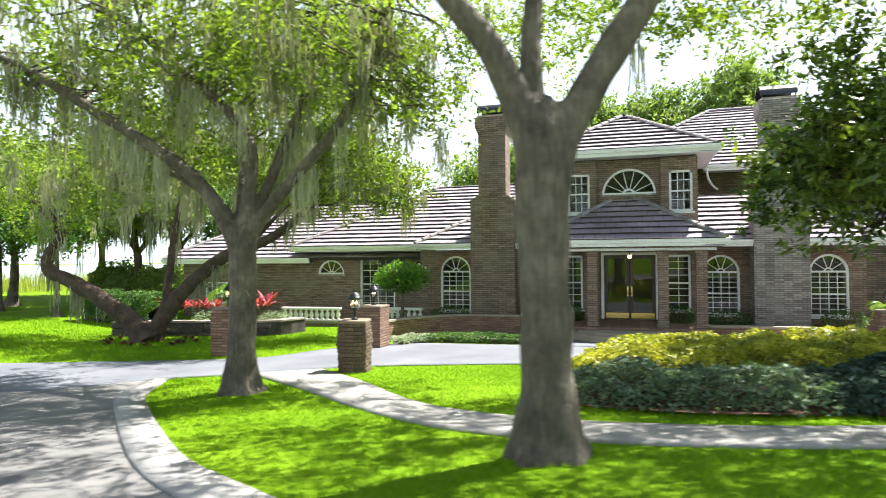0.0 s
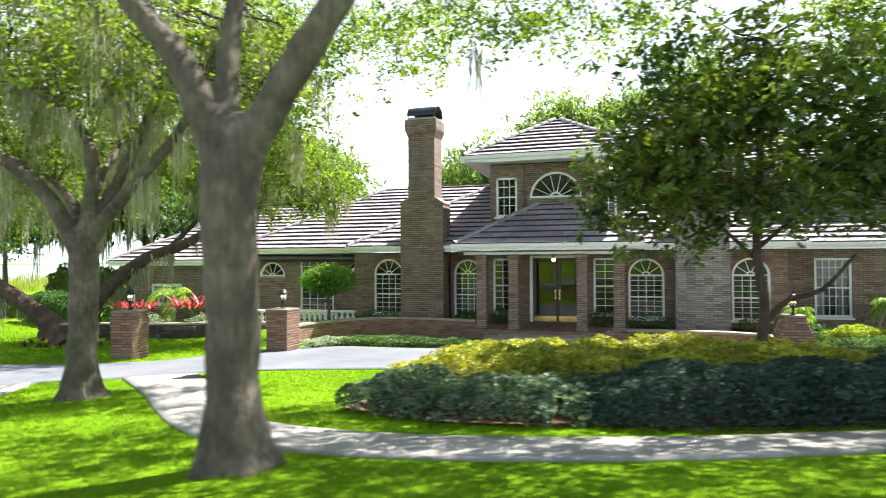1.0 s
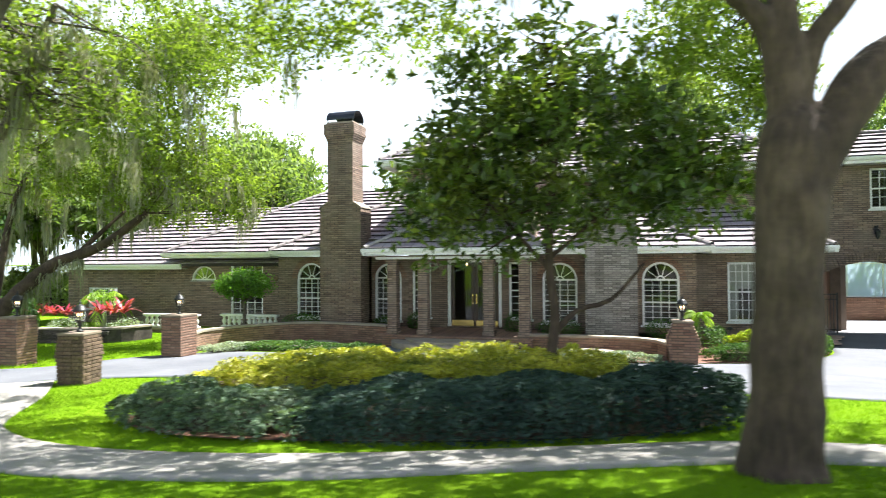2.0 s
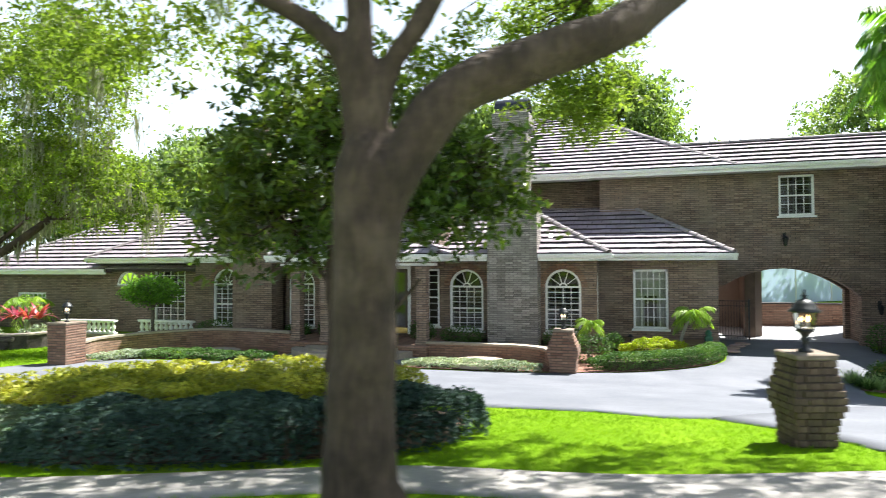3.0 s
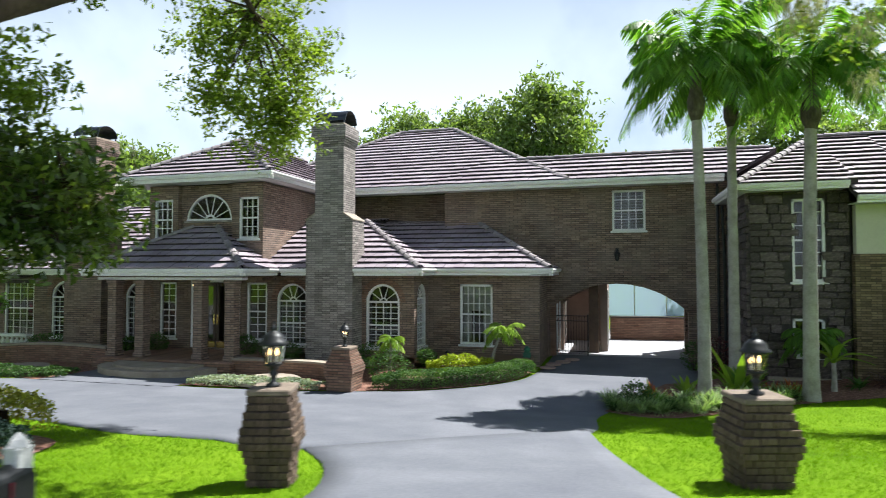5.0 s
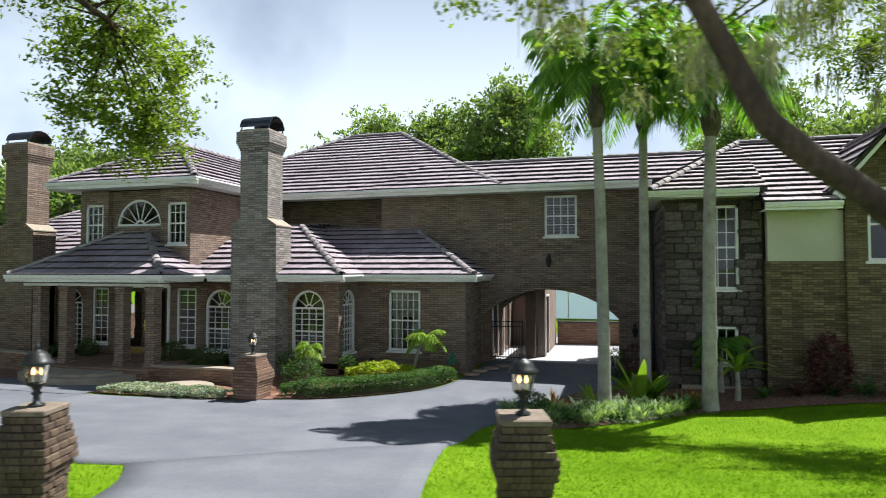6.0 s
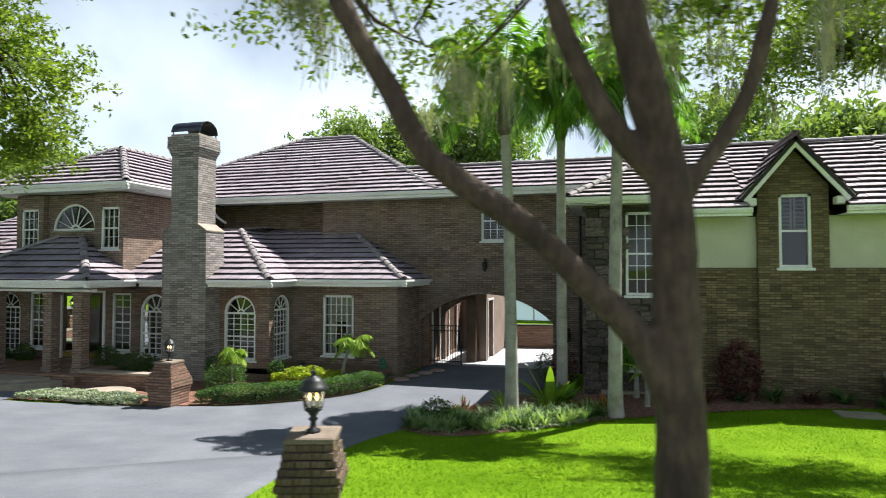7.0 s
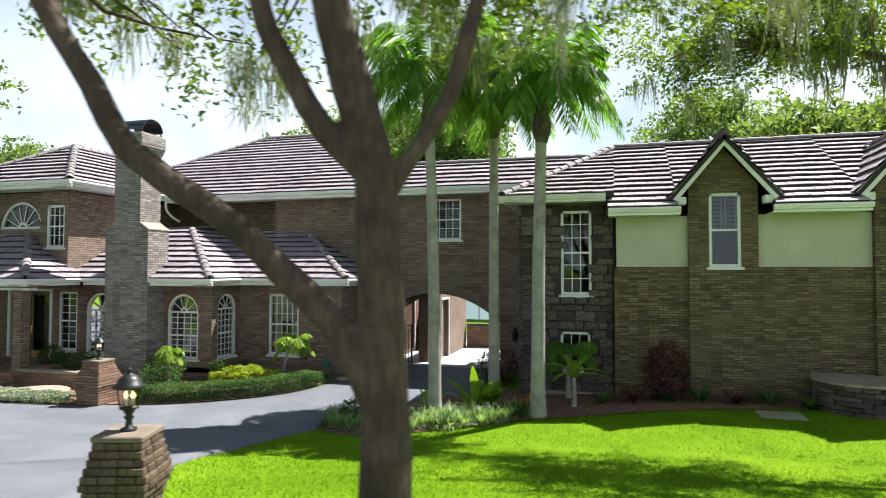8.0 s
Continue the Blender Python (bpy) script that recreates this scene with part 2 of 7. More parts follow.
MOSS = leafy("hanging_moss", [(0.17, 0.175, 0.13), (0.27, 0.275, 0.215), (0.37, 0.375, 0.30)], 0.8, 0.9, 0.3, 0.25)
GRASS = noisy("lawn_soil", [(0.085, 0.175, 0.005), (0.13, 0.24, 0.008), (0.175, 0.295, 0.012)], 0.45, 0.9, 55, 0.03, 0.8, shine=0.05)
BLADES = leafy("grass_blades", [(0.095, 0.20, 0.006), (0.15, 0.275, 0.010), (0.21, 0.34, 0.016)], 0.5, 0.8, 0.4, 0.25, 0.04)
REEDS = leafy("reed_leaves", [(0.22, 0.26, 0.07), (0.36, 0.38, 0.14)], 0.3, 0.7, 0.3)
MULCH = noisy("bark_mulch", [(0.09, 0.04, 0.026), (0.19, 0.09, 0.058), (0.34, 0.2, 0.14)], 14, 0.95, 40, 0.03, 1.0)
IRON = noisy("black_iron", [(0.02, 0.022, 0.022), (0.045, 0.047, 0.048)], 5, 0.45, 60, 0.001, 0.3, metal=0.6)
SLATE_METAL = noisy("chimney_metal", [(0.03, 0.034, 0.04), (0.075, 0.08, 0.09)], 3, 0.35, 50, 0.001, 0.3, metal=0.7)
DOOR_WOOD = noisy("dark_door_wood", [(0.035, 0.02, 0.012), (0.07, 0.04, 0.024)], 4, 0.4, 40, 0.001, 0.3)
BRASS = noisy("brass", [(0.65, 0.46, 0.14), (0.75, 0.56, 0.22)], 4, 0.25, 40, 0.001, 0.2, metal=1.0)
SHUTTER = noisy("shutter_paint", [(0.16, 0.16, 0.15), (0.22, 0.22, 0.21)], 3, 0.6)
CURTAIN = noisy("curtain_cloth", [(0.40, 0.39, 0.34), (0.55, 0.54, 0.48)], 6, 0.9, 60)
# plaster darkened so that rooms behind the panes look unlit
ROOM_DIM = noisy("room_dim_plaster", [(0.075, 0.066, 0.055), (0.11, 0.098, 0.08)], 2, 0.9)
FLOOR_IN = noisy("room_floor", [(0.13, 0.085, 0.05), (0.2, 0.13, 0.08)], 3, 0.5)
BALUSTER_STONE = noisy("white_cast_stone", [(0.66, 0.66, 0.62), (0.76, 0.76, 0.72)], 3, 0.7, 40, 0.002, 0.4)
SLAB = noisy("paver_slab", [(0.25, 0.21, 0.16), (0.36, 0.31, 0.245)], 3, 0.85, 30, 0.004, 0.5)
CAP_STONE = noisy("pillar_cap", [(0.15, 0.115, 0.085), (0.23, 0.185, 0.14)], 5, 0.9, 40, 0.004, 0.5)
PINK_STONE = noisy("stepping_stone", [(0.36, 0.24, 0.2), (0.48, 0.35, 0.3)], 4, 0.85, 30)
WOOD_POST = noisy("post_wood", [(0.08, 0.045, 0.028), (0.14, 0.085, 0.05)], 4, 0.6, 40)
MAIL_WHITE = noisy("post_white", [(0.450, 0.450, 0.435), (0.540, 0.540, 0.525)], 4, 0.6)
HOSE_GREEN = noisy("green_plastic", [(0.02, 0.10, 0.06), (0.04, 0.15, 0.09)], 4, 0.5)
STUCCO = noisy("pink_stucco", [(0.20, 0.145, 0.11), (0.27, 0.20, 0.16)], 1.4, 0.9, 80, 0.004, 0.6)


def screen_mesh():
    """Fine white mesh that glows with the light behind it."""
    m, n, l, b = material("screen_fabric")
    b.inputs["Base Color"].default_value = (0.8, 0.82, 0.85, 1)
    tr, ms = n.new("ShaderNodeBsdfTranslucent"), n.new("ShaderNodeMixShader")
    tr.inputs["Color"].default_value = (0.58, 0.66, 0.74, 1)
    ms.inputs[0].default_value = 0.75
    l.new(b.outputs[0], ms.inputs[1])
    l.new(tr.outputs[0], ms.inputs[2])
    l.new(ms.outputs[0], n["Material Output"].inputs["Surface"])
    return m


SCREEN = screen_mesh()


def glassy(name, tint, gloss_extra):
    m, n, l, b = material(name)
    tr, gl = n.new("ShaderNodeBsdfTransparent"), n.new("ShaderNodeBsdfGlossy")
    tr.inputs[0].default_value = (*tint, 1)
    gl.inputs["Roughness"].default_value = 0.02
    fr = n.new("ShaderNodeFresnel")
    fr.inputs[0].default_value = 1.5
    ad = n.new("ShaderNodeMath")
    ad.operation, ad.use_clamp = "ADD", True
    ad.inputs[1].default_value = gloss_extra
    l.new(fr.outputs[0], ad.inputs[0])
    co = n.new("ShaderNodeTexCoord")
    nz = n.new("ShaderNodeTexNoise")
    nz.inputs["Scale"].default_value = 1.6
    l.new(co.outputs["Object"], nz.inputs["Vector"])
    bp = n.new("ShaderNodeBump")
    bp.inputs["Strength"].default_value, bp.inputs["Distance"].default_value = 0.15, 0.02
    l.new(nz.outputs["Fac"], bp.inputs["Height"])
    l.new(bp.outputs[0], gl.inputs["Normal"])
    mx = n.new("ShaderNodeMixShader")
    l.new(ad.outputs[0], mx.inputs[0])
    l.new(tr.outputs[0], mx.inputs[1])
    l.new(gl.outputs[0], mx.inputs[2])
    l.new(mx.outputs[0], n["Material Output"].inputs["Surface"])
    return m


GLASS = glassy("window_glass", (0.72, 0.76, 0.75), 0.02)
LAMP_GLASS = glassy("lamp_glass", (0.95, 0.92, 0.85), 0.05)


def glowing(name, color, strength):
    m, n, l, b = material(name)
    b.inputs["Base Color"].default_value = (*color, 1)
    b.inputs["Emission Color"].default_value = (*color, 1)
    b.inputs["Emission Strength"].default_value = strength
    return m


BULB = glowing("lamp_bulb", (1.0, 0.66, 0.28), 2.5)


def water_material():
    m, n, l, b = material("lake_water")
    b.inputs["Base Color"].default_value = (0.06, 0.08, 0.08, 1)
    b.inputs["Roughness"].default_value = 0.12
    co, nz = n.new("ShaderNodeTexCoord"), n.new("ShaderNodeTexNoise")
    nz.inputs["Scale"].default_value = 0.8
    l.new(co.outputs["Object"], nz.inputs["Vector"])
    bump(n, l, b, nz.outputs["Fac"], 0.3, 0.05)
    return m


WATER = water_material()

# ---- mesh helpers ----
rng = np.random.default_rng(7)


def ground_z(x, y):
    """Height of the ground: level by the house, rising towards the road and to the right."""
    s = min(max((17 - y) / 10, 0.0), 1.75)
    k = min(max(0.1, 0.76 + 0.05 * x), 1.7)
    u, v = min(max((x - 14) / 6, 0.0), 1.0), min(max((y - 15) / 4, 0.0), 1.0)
    return -0.15 + s * k + 0.3 * u * u * (3 - 2 * u) * v


def fast_mesh(name, verts, faces, mat, parent=None, label="", smooth=False):
    """Links a mesh of arrays: verts (n, 3), faces (m, k)."""
    verts, faces = np.asarray(verts, dtype=np.float32), np.asarray(faces, dtype=np.int32)
    me = bpy.data.meshes.new(name)
    m, k = faces.shape
    me.vertices.add(len(verts))
    me.vertices.foreach_set("co", verts.ravel())
    me.loops.add(m * k)
    me.loops.foreach_set("vertex_index", faces.ravel())
    me.polygons.add(m)
    me.polygons.foreach_set("loop_start", np.arange(0, m * k, k, dtype=np.int32))
    me.update(calc_edges=True)
    if smooth:
        me.polygons.foreach_set("use_smooth", np.ones(m, dtype=bool))
    me.materials.append(mat)
    ob = new(name, me)
    ob.parent = parent
    return tagged(ob, label)


def part(name, bm, mat, parent=None, label="", smooth=False):
    """Links a bmesh as one mesh object under a thing or a part."""
    me = bpy.data.meshes.new(name)
    bmesh.ops.recalc_face_normals(bm, faces=bm.faces[:])
    bm.to_mesh(me)
    bm.free()
    if smooth:
        for p in me.polygons:
            p.use_smooth = True
    me.materials.append(mat)
    ob = new(name, me)
    ob.parent = parent
    return tagged(ob, label)


def thing(name, at, label, category, group="", kind="", turn=0.0):
    ob = new(name)
    ob.empty_display_size = 0.2
    ob.matrix_basis = pose(*at, 0, 0, turn)
    return tagged(ob, label, category, group, kind)


def box(bm, x0, y0, z0, x1, y1, z1, bevel=0.0):
    vs = [bm.verts.new(p) for p in ((x0, y0, z0), (x1, y0, z0), (x1, y1, z0), (x0, y1, z0), (x0, y0, z1), (x1, y0, z1), (x1, y1, z1), (x0, y1, z1))]
    fs = [bm.faces.new([vs[i] for i in f]) for f in ((3, 2, 1, 0), (4, 5, 6, 7), (0, 1, 5, 4), (1, 2, 6, 5), (2, 3, 7, 6), (3, 0, 4, 7))]
    if bevel:
        es = list({e for f in fs for e in f.edges})
        bmesh.ops.bevel(bm, geom=es, offset=bevel, segments=1, affect="EDGES")
    return bm


def prism(bm, poly, y0, y1):
    """A polygon of (x, z) pushed from y0 to y1."""
    a = [bm.verts.new((x, y0, z)) for x, z in poly]
    b = [bm.verts.new((x, y1, z)) for x, z in poly]
    bm.faces.new(a)
    bm.faces.new(b[::-1])
    for i in range(len(poly)):
        j = (i + 1) % len(poly)
        bm.faces.new((a[j], a[i], b[i], b[j]))
    return bm


def lathe(bm, profile, n=12, centre=(0, 0), square=False):
    """Turns a profile of (radius, z) round the z axis."""
    rings = []
    for r, z in profile:
        rings.append([bm.verts.new((centre[0] + r * math.cos(2 * math.pi * i / n), centre[1] + r * math.sin(2 * math.pi * i / n), z)) for i in range(n)])
    for a, b in zip(rings, rings[1:]):
        for i in range(n):
            bm.faces.new((a[i], a[(i + 1) % n], b[(i + 1) % n], b[i]))
    bm.faces.new(rings[0][::-1])
    bm.faces.new(rings[-1])
    return bm


def smooth_line(pts, step=0.25):
    """A Catmull-Rom line through the points, in even steps."""
    P = [Vector(p) for p in pts]
    P = [P[0] * 2 - P[1]] + P + [P[-1] * 2 - P[-2]]
    out = []
    for a, b, c, d in zip(P, P[1:], P[2:], P[3:]):
        n = max(1, int((c - b).length / step))
        for i in range(n):
            t = i / n
            out.append(0.5 * (2 * b + (c - a) * t + (2 * a - 5 * b + 4 * c - d) * t * t + (3 * b - a - 3 * c + d) * t ** 3))
    return out + [P[-2]]


def tube(bm, pts, r0, r1, n=8, rough=0.0, step=0.3, flare=0.0, dome=0.0, closed=False):
    """A limb that tapers along a smooth line; flare widens its foot, dome rounds its end over that length, closed caps its foot."""
    line = smooth_line(pts, step)
    last, m = None, len(line)
    for i, p in enumerate(line):
        d = (line[min(i + 1, m - 1)] - line[max(i - 1, 0)]).normalized()
        side = d.cross(Vector((0.3, 1, 0.2))).normalized()
        up = side.cross(d)
        t = i / max(1, m - 1)
        r = r0 + (r1 - r0) * t ** 0.8
        if flare:
            r *= 1 + flare * max(0.0, 1 - i * step / 0.85) ** 2
        if dome:
            end = max(0.0, 1 - (m - 1 - i) * step / dome)
            r *= max(0.15, math.sqrt(max(0.0, 1 - end * end)))
        ring = []
        for k in range(n):
            a = 2 * math.pi * k / n
            q = p + (side * math.cos(a) + up * math.sin(a)) * r
            w = 1 + rough * noise.noise(q * 2.5) + rough * 0.5 * noise.noise(q * 7)
            if flare and i * step < 0.5:
                w *= 1 + 0.16 * math.cos(5 * a + 1) * (1 - i * step / 0.5)
            ring.append(bm.verts.new(p + (q - p) * w))
        if last:
            for k in range(n):
                bm.faces.new((last[k], last[(k + 1) % n], ring[(k + 1) % n], ring[k]))
        elif closed:
            bm.faces.new(ring[::-1])
        last = ring
    bm.faces.new(last)
    return line


def leaf_arrays(centres, size, aspect=0.45, lie=0.0, fold=0.15):
    """One four-cornered leaf at each centre; lie (0 to 1) turns them level."""
    c = np.asarray(centres)
    n = len(c)
    d = rng.normal(size=(n, 3))
    d[:, 2] = d[:, 2] * (1 - 0.6 * lie) - 0.25
    d /= np.linalg.norm(d, axis=1)[:, None]
    up = rng.normal(size=(n, 3)) * (1 - lie) + np.array((0, 0, 1.2)) * (0.4 + lie)
    s = np.cross(d, up)
    s /= np.linalg.norm(s, axis=1)[:, None] + 1e-6
    nrm = np.cross(s, d)
    L = size * rng.uniform(0.7, 1.35, n)[:, None]
    w = L * aspect * 0.5
    v = np.stack((c - d * L * 0.5, c - s * w + nrm * w * fold, c + d * L * 0.5, c + s * w + nrm * w * fold), axis=1)
    return v.reshape(-1, 3), np.arange(4 * n).reshape(n, 4)


def clumps(points, spread, per, flat=0.7):
    """per scattered places round each point, denser inside."""
    p = np.repeat(np.asarray(points, dtype=float), per, axis=0)
    o = rng.normal(size=p.shape) * spread
    o[:, 2] *= flat
    return p + o


def in_ellipsoid(n, centre, radii, hollow=0.0):
    v = rng.normal(size=(n, 3))
    v /= np.linalg.norm(v, axis=1)[:, None]
    r = (hollow ** 3 + (1 - hollow ** 3) * rng.uniform(size=(n, 1))) ** (1 / 3)
    return np.asarray(centre) + v * r * np.asarray(radii)


PAVED = []


def draped_strip(name, left, right, lift, mat, label, across=6, step=0.4, parent=None, skirt=0.0, flat_edge=None):
    """A paved strip between two edge lines that lies on the ground."""
    a, b = smooth_line([(*p, 0) for p in left], step), smooth_line([(*p, 0) for p in right], step)
    n = max(len(a), len(b))
    PAVED.append(np.array([(p.x, p.y) for p in a] + [(p.x, p.y) for p in b[::-1]]))

    def at(line, t):
        f = t * (len(line) - 1)
        i = min(int(f), len(line) - 2)
        return line[i].lerp(line[i + 1], f - i)
    V, F = [], []
    for i in range(n):
        p, q = at(a, i / (n - 1)), at(b, i / (n - 1))
        for k in range(across + 1):
            r = p.lerp(q, k / across)
            V.append((r.x, r.y, ground_z(r.x, r.y) + lift))
    w = across + 1
    for i in range(n - 1):
        for k in range(across):
            F.append((i * w + k, (i + 1) * w + k, (i + 1) * w + k + 1, i * w + k + 1))
    ob = fast_mesh(name, V, F, mat, parent, label)
    if skirt:
        bm = bmesh.new()
        bm.from_mesh(ob.data)
        edge = [e for e in bm.edges if e.is_boundary]
        made = bmesh.ops.extrude_edge_only(bm, edges=edge)
        for v in made["geom"]:
            if isinstance(v, bmesh.types.BMVert):
                v.co.z -= skirt
        bmesh.ops.recalc_face_normals(bm, faces=bm.faces[:])
        bm.to_mesh(ob.data)
        bm.free()
    return ob

# ---- ground, road, drive and walk ----


def build_ground():
    fine_x = np.arange(-40, 46, 0.7)
    fine_y = np.arange(-8, 46, 0.7)
    xs = np.concatenate(([-2500, -900, -400, -200, -120, -80, -55], fine_x, [60, 90, 140, 250, 500, 1000, 2500]))
    ys = np.concatenate(([-2500, -900, -300, -120, -50, -20], fine_y, [55, 75, 110, 180, 300, 600, 1200, 2500]))
    V = [(x, y, ground_z(x, y)) for y in ys for x in xs]
    w = len(xs)
    F = [(j * w + i, j * w + i + 1, (j + 1) * w + i + 1, (j + 1) * w + i) for j in range(len(ys) - 1) for i in range(w - 1)]
    tagged(fast_mesh("ground", V, F, GRASS, None, "bright green mown lawn sloping gently from the road", True), category="lawn", kind="structure")


build_ground()
tagged(draped_strip("road", [(-60, 3.0), (-30, 6.6), (-16, 8.6), (-12.4, 8.9), (-10.1, 8.7), (-9.1, 7.25), (-7.9, 5.95), (-6.2, 4.4), (-5.2, 3.55), (-4.3, 2.95), (-2.6, 2.1), (2.0, 1.0), (8, 3.0), (16, 5.8), (24, 7.6), (45, 14)],
                    [(-60, -6), (-30, -5), (-16, -4.6), (-11.5, -4.6), (-8, -5), (-4, -5.4), (0, -5.8), (3, -6), (6, -6), (10, -5), (18, -3), (26, 0), (45, 6)],
                    0.016, ASPHALT, "grey asphalt residential road with dappled shade", 10, 0.6), category="road", kind="structure")
tagged(draped_strip("kerb", [(-9.9, 8.95), (-9.0, 7.4), (-7.75, 6.12), (-6.05, 4.55), (-5.1, 3.75), (-4.2, 3.2), (-2.6, 2.4), (2.0, 1.2), (8, 3.2), (16, 6.0), (24, 8.4)],
                    [(-10.25, 8.85), (-9.35, 7.15), (-8.05, 5.82), (-6.32, 4.22), (-5.33, 3.4), (-4.42, 2.82), (-2.75, 1.98), (2.0, 0.7), (8.2, 2.7), (16.2, 5.5), (24.2, 7.9)],
                    0.045, KERB, "pale rolled concrete kerb along the road", 2, 0.4, skirt=0.16), category="kerb", kind="structure")
tagged(draped_strip("drive", [(-19, 9.9), (-15.9, 10.2), (-13.4, 11.2), (-11.2, 11.7), (-9.9, 12.4), (-9.2, 14.4), (-7.6, 16.3), (-5.0, 16.7), (-2.5, 17.6), (0.9, 17.2), (3.4, 17.4), (5.6, 17.8), (7.6, 18.6), (9.2, 20.2), (9.7, 22.3), (9.75, 25.5), (9.75, 36)],
                    [(-19, 5.5), (-15.5, 6.8), (-11.5, 7.7), (-10.1, 9.0), (-8.4, 9.8), (-7.3, 10.8), (-5.6, 11.4), (-3.6, 11.9), (-1.0, 12.4), (2.0, 12.0), (4.6, 11.3), (6.4, 11.2), (8.0, 10.9), (11.4, 13.4), (11.75, 17.2), (14.2, 22.6), (14.2, 36)],
                    0.022, CONCRETE, "broad pale concrete drive sweeping past the house", 16, 0.45, skirt=0.08), category="driveway", kind="structure")
tagged(draped_strip("drive_apron", [(8.0, 10.9), (8.75, 10.0), (9.25, 8.9), (9.4, 7.9), (9.6, 5.5), (9.3, 2.6)],
                    [(11.5, 14.2), (11.8, 12.4), (12.2, 10.6), (12.6, 9.2), (13.4, 7.4), (14.6, 4.6)],
                    0.028, CONCRETE, "pale concrete drive mouth between two brick pillars", 10, 0.4, skirt=0.08), category="driveway", kind="structure")
tagged(draped_strip("rear_court", [(9.9, 25.9), (9.9, 34)], [(19, 25.9), (19, 34)], 0.034, COURT, "almost white concrete of the rear court", 4, 0.6), category="driveway", kind="structure")
tagged(draped_strip("pavement", [(-7.4, 10.5), (-5.8, 8.95), (-4.2, 7.1), (-3.2, 6.35), (-2.2, 5.95), (-1.0, 5.72), (0.4, 5.72), (2.0, 6.0), (3.5, 6.5), (5.0, 7.0), (7.0, 7.05), (9.3, 7.75)],
                    [(-8.6, 9.75), (-6.5, 8.1), (-5.0, 6.75), (-3.9, 5.85), (-2.8, 5.2), (-1.3, 4.85), (0.0, 4.82), (1.6, 5.05), (3.4, 5.65), (5.2, 6.2), (7.2, 6.25), (9.5, 6.7)],
                    0.034, WALK, "pale concrete footpath curving through the lawn", 5, 0.4, skirt=0.08), category="footpath", kind="structure")
tagged(draped_strip("porch_walk", [(-3.6, 16.9), (-3.4, 18.2), (-3.3, 19.3)], [(0.75, 17.0), (0.8, 18.2), (0.9, 19.3)], 0.036, CONCRETE, "grey paved forecourt before the porch steps", 6, 0.4), category="forecourt", kind="structure")
tagged(fast_mesh("water", [(-900, -200, -0.06), (-62, -200, -0.06), (-62, 900, -0.06), (-900, 900, -0.06)], [(0, 1, 2, 3)], WATER, None, "bright open lake beyond the reeds"), category="lake", kind="structure")
tagged(draped_strip("bed_soil", [(11.7, 17.3), (12.4, 16.95), (13.2, 17.1), (14.3, 17.9), (15.9, 18.9), (17.9, 19.5), (20.2, 20.2), (23.8, 21.2), (28, 21.4)],
                    [(13.2, 21.0), (14.2, 21.6), (14.8, 22.4), (15.2, 22.4), (16.0, 22.0), (17.8, 21.9), (20.2, 21.6), (24, 21.6), (28, 21.6)],
                    0.026, MULCH, "red bark mulch in the planting bed beside the garage", 6, 0.4), category="mulch bed", kind="structure")
tagged(draped_strip("bed_soil", [(-4.6, 17.1), (-3.4, 16.9), (-2.4, 17.6), (-2.0, 18.2)], [(-8.4, 20.0), (-5.2, 19.9), (-3.4, 19.7), (-2.6, 19.2)],
                    0.03, MULCH, "dark planting bed in front of the low wall", 5, 0.4), category="mulch bed", kind="structure")
tagged(draped_strip("bed_soil", [(0.7, 17.35), (2.4, 17.45), (5.4, 17.8), (7.5, 18.7), (9.1, 20.2), (9.6, 22.2)], [(0.9, 19.4), (2.6, 20.6), (5.4, 21.5), (7.0, 22.9), (8.6, 22.95), (9.5, 22.9)],
                    0.03, MULCH, "red-brown mulch in the bed before the bay", 6, 0.4), category="mulch bed", kind="structure")
tagged(draped_strip("bed_soil", [(-2.5, 7.3), (-1.3, 6.6), (0.2, 6.35), (2.0, 6.55), (3.6, 7.0), (4.6, 7.7), (4.8, 8.6)], [(-2.4, 8.0), (-1.6, 9.4), (0.0, 10.5), (1.6, 10.8), (3.2, 10.8), (4.4, 10.4), (4.9, 9.6)],
                    0.026, MULCH, "dark mulch under the hedge island", 6, 0.4), category="mulch bed", kind="structure")

# ---- the house ----
house = thing("house", (0, 0, 0), "brown brick two-storey house with tiled hip roofs and two chimneys", "house")


def wall(name, x0, x1, z0, z1, openings=(), at=(0, 0, 0), turn=0.0, thick=0.25, mat=None, label="brown brick wall"):
    """An upright wall along local x, from y 0 to thick; openings are (x0, x1, z0, z1, rise): rise is the arch's height."""
    bm = bmesh.new()
    cur = x0
    for a, b, c, d, rise in sorted(openings):
        if a > cur:
            box(bm, cur, 0, z0, a, thick, z1)
        if c > z0:
            box(bm, a, 0, z0, b, thick, c)
        if not rise:
            if d < z1:
                box(bm, a, 0, d, b, thick, z1)
        else:
            h, m = (b - a) / 2, (a + b) / 2
            R = (h * h + rise * rise) / (2 * rise)
            n = 16
            xs = [m - h * math.cos(math.pi * i / n) for i in range(n + 1)]
            zs = [d - R + math.sqrt(max(0, R * R - (x - m) ** 2)) for x in xs]
            for i in range(n):
                prism(bm, [(xs[i], zs[i]), (xs[i + 1], zs[i + 1]), (xs[i + 1], z1), (xs[i], z1)], 0, thick)
        cur = b
    if cur < x1:
        box(bm, cur, 0, z0, x1, thick, z1)
    M = pose(*at, 0, 0, turn)
    bm.transform(M)
    return part(name, bm, mat or BRICK, house, label)


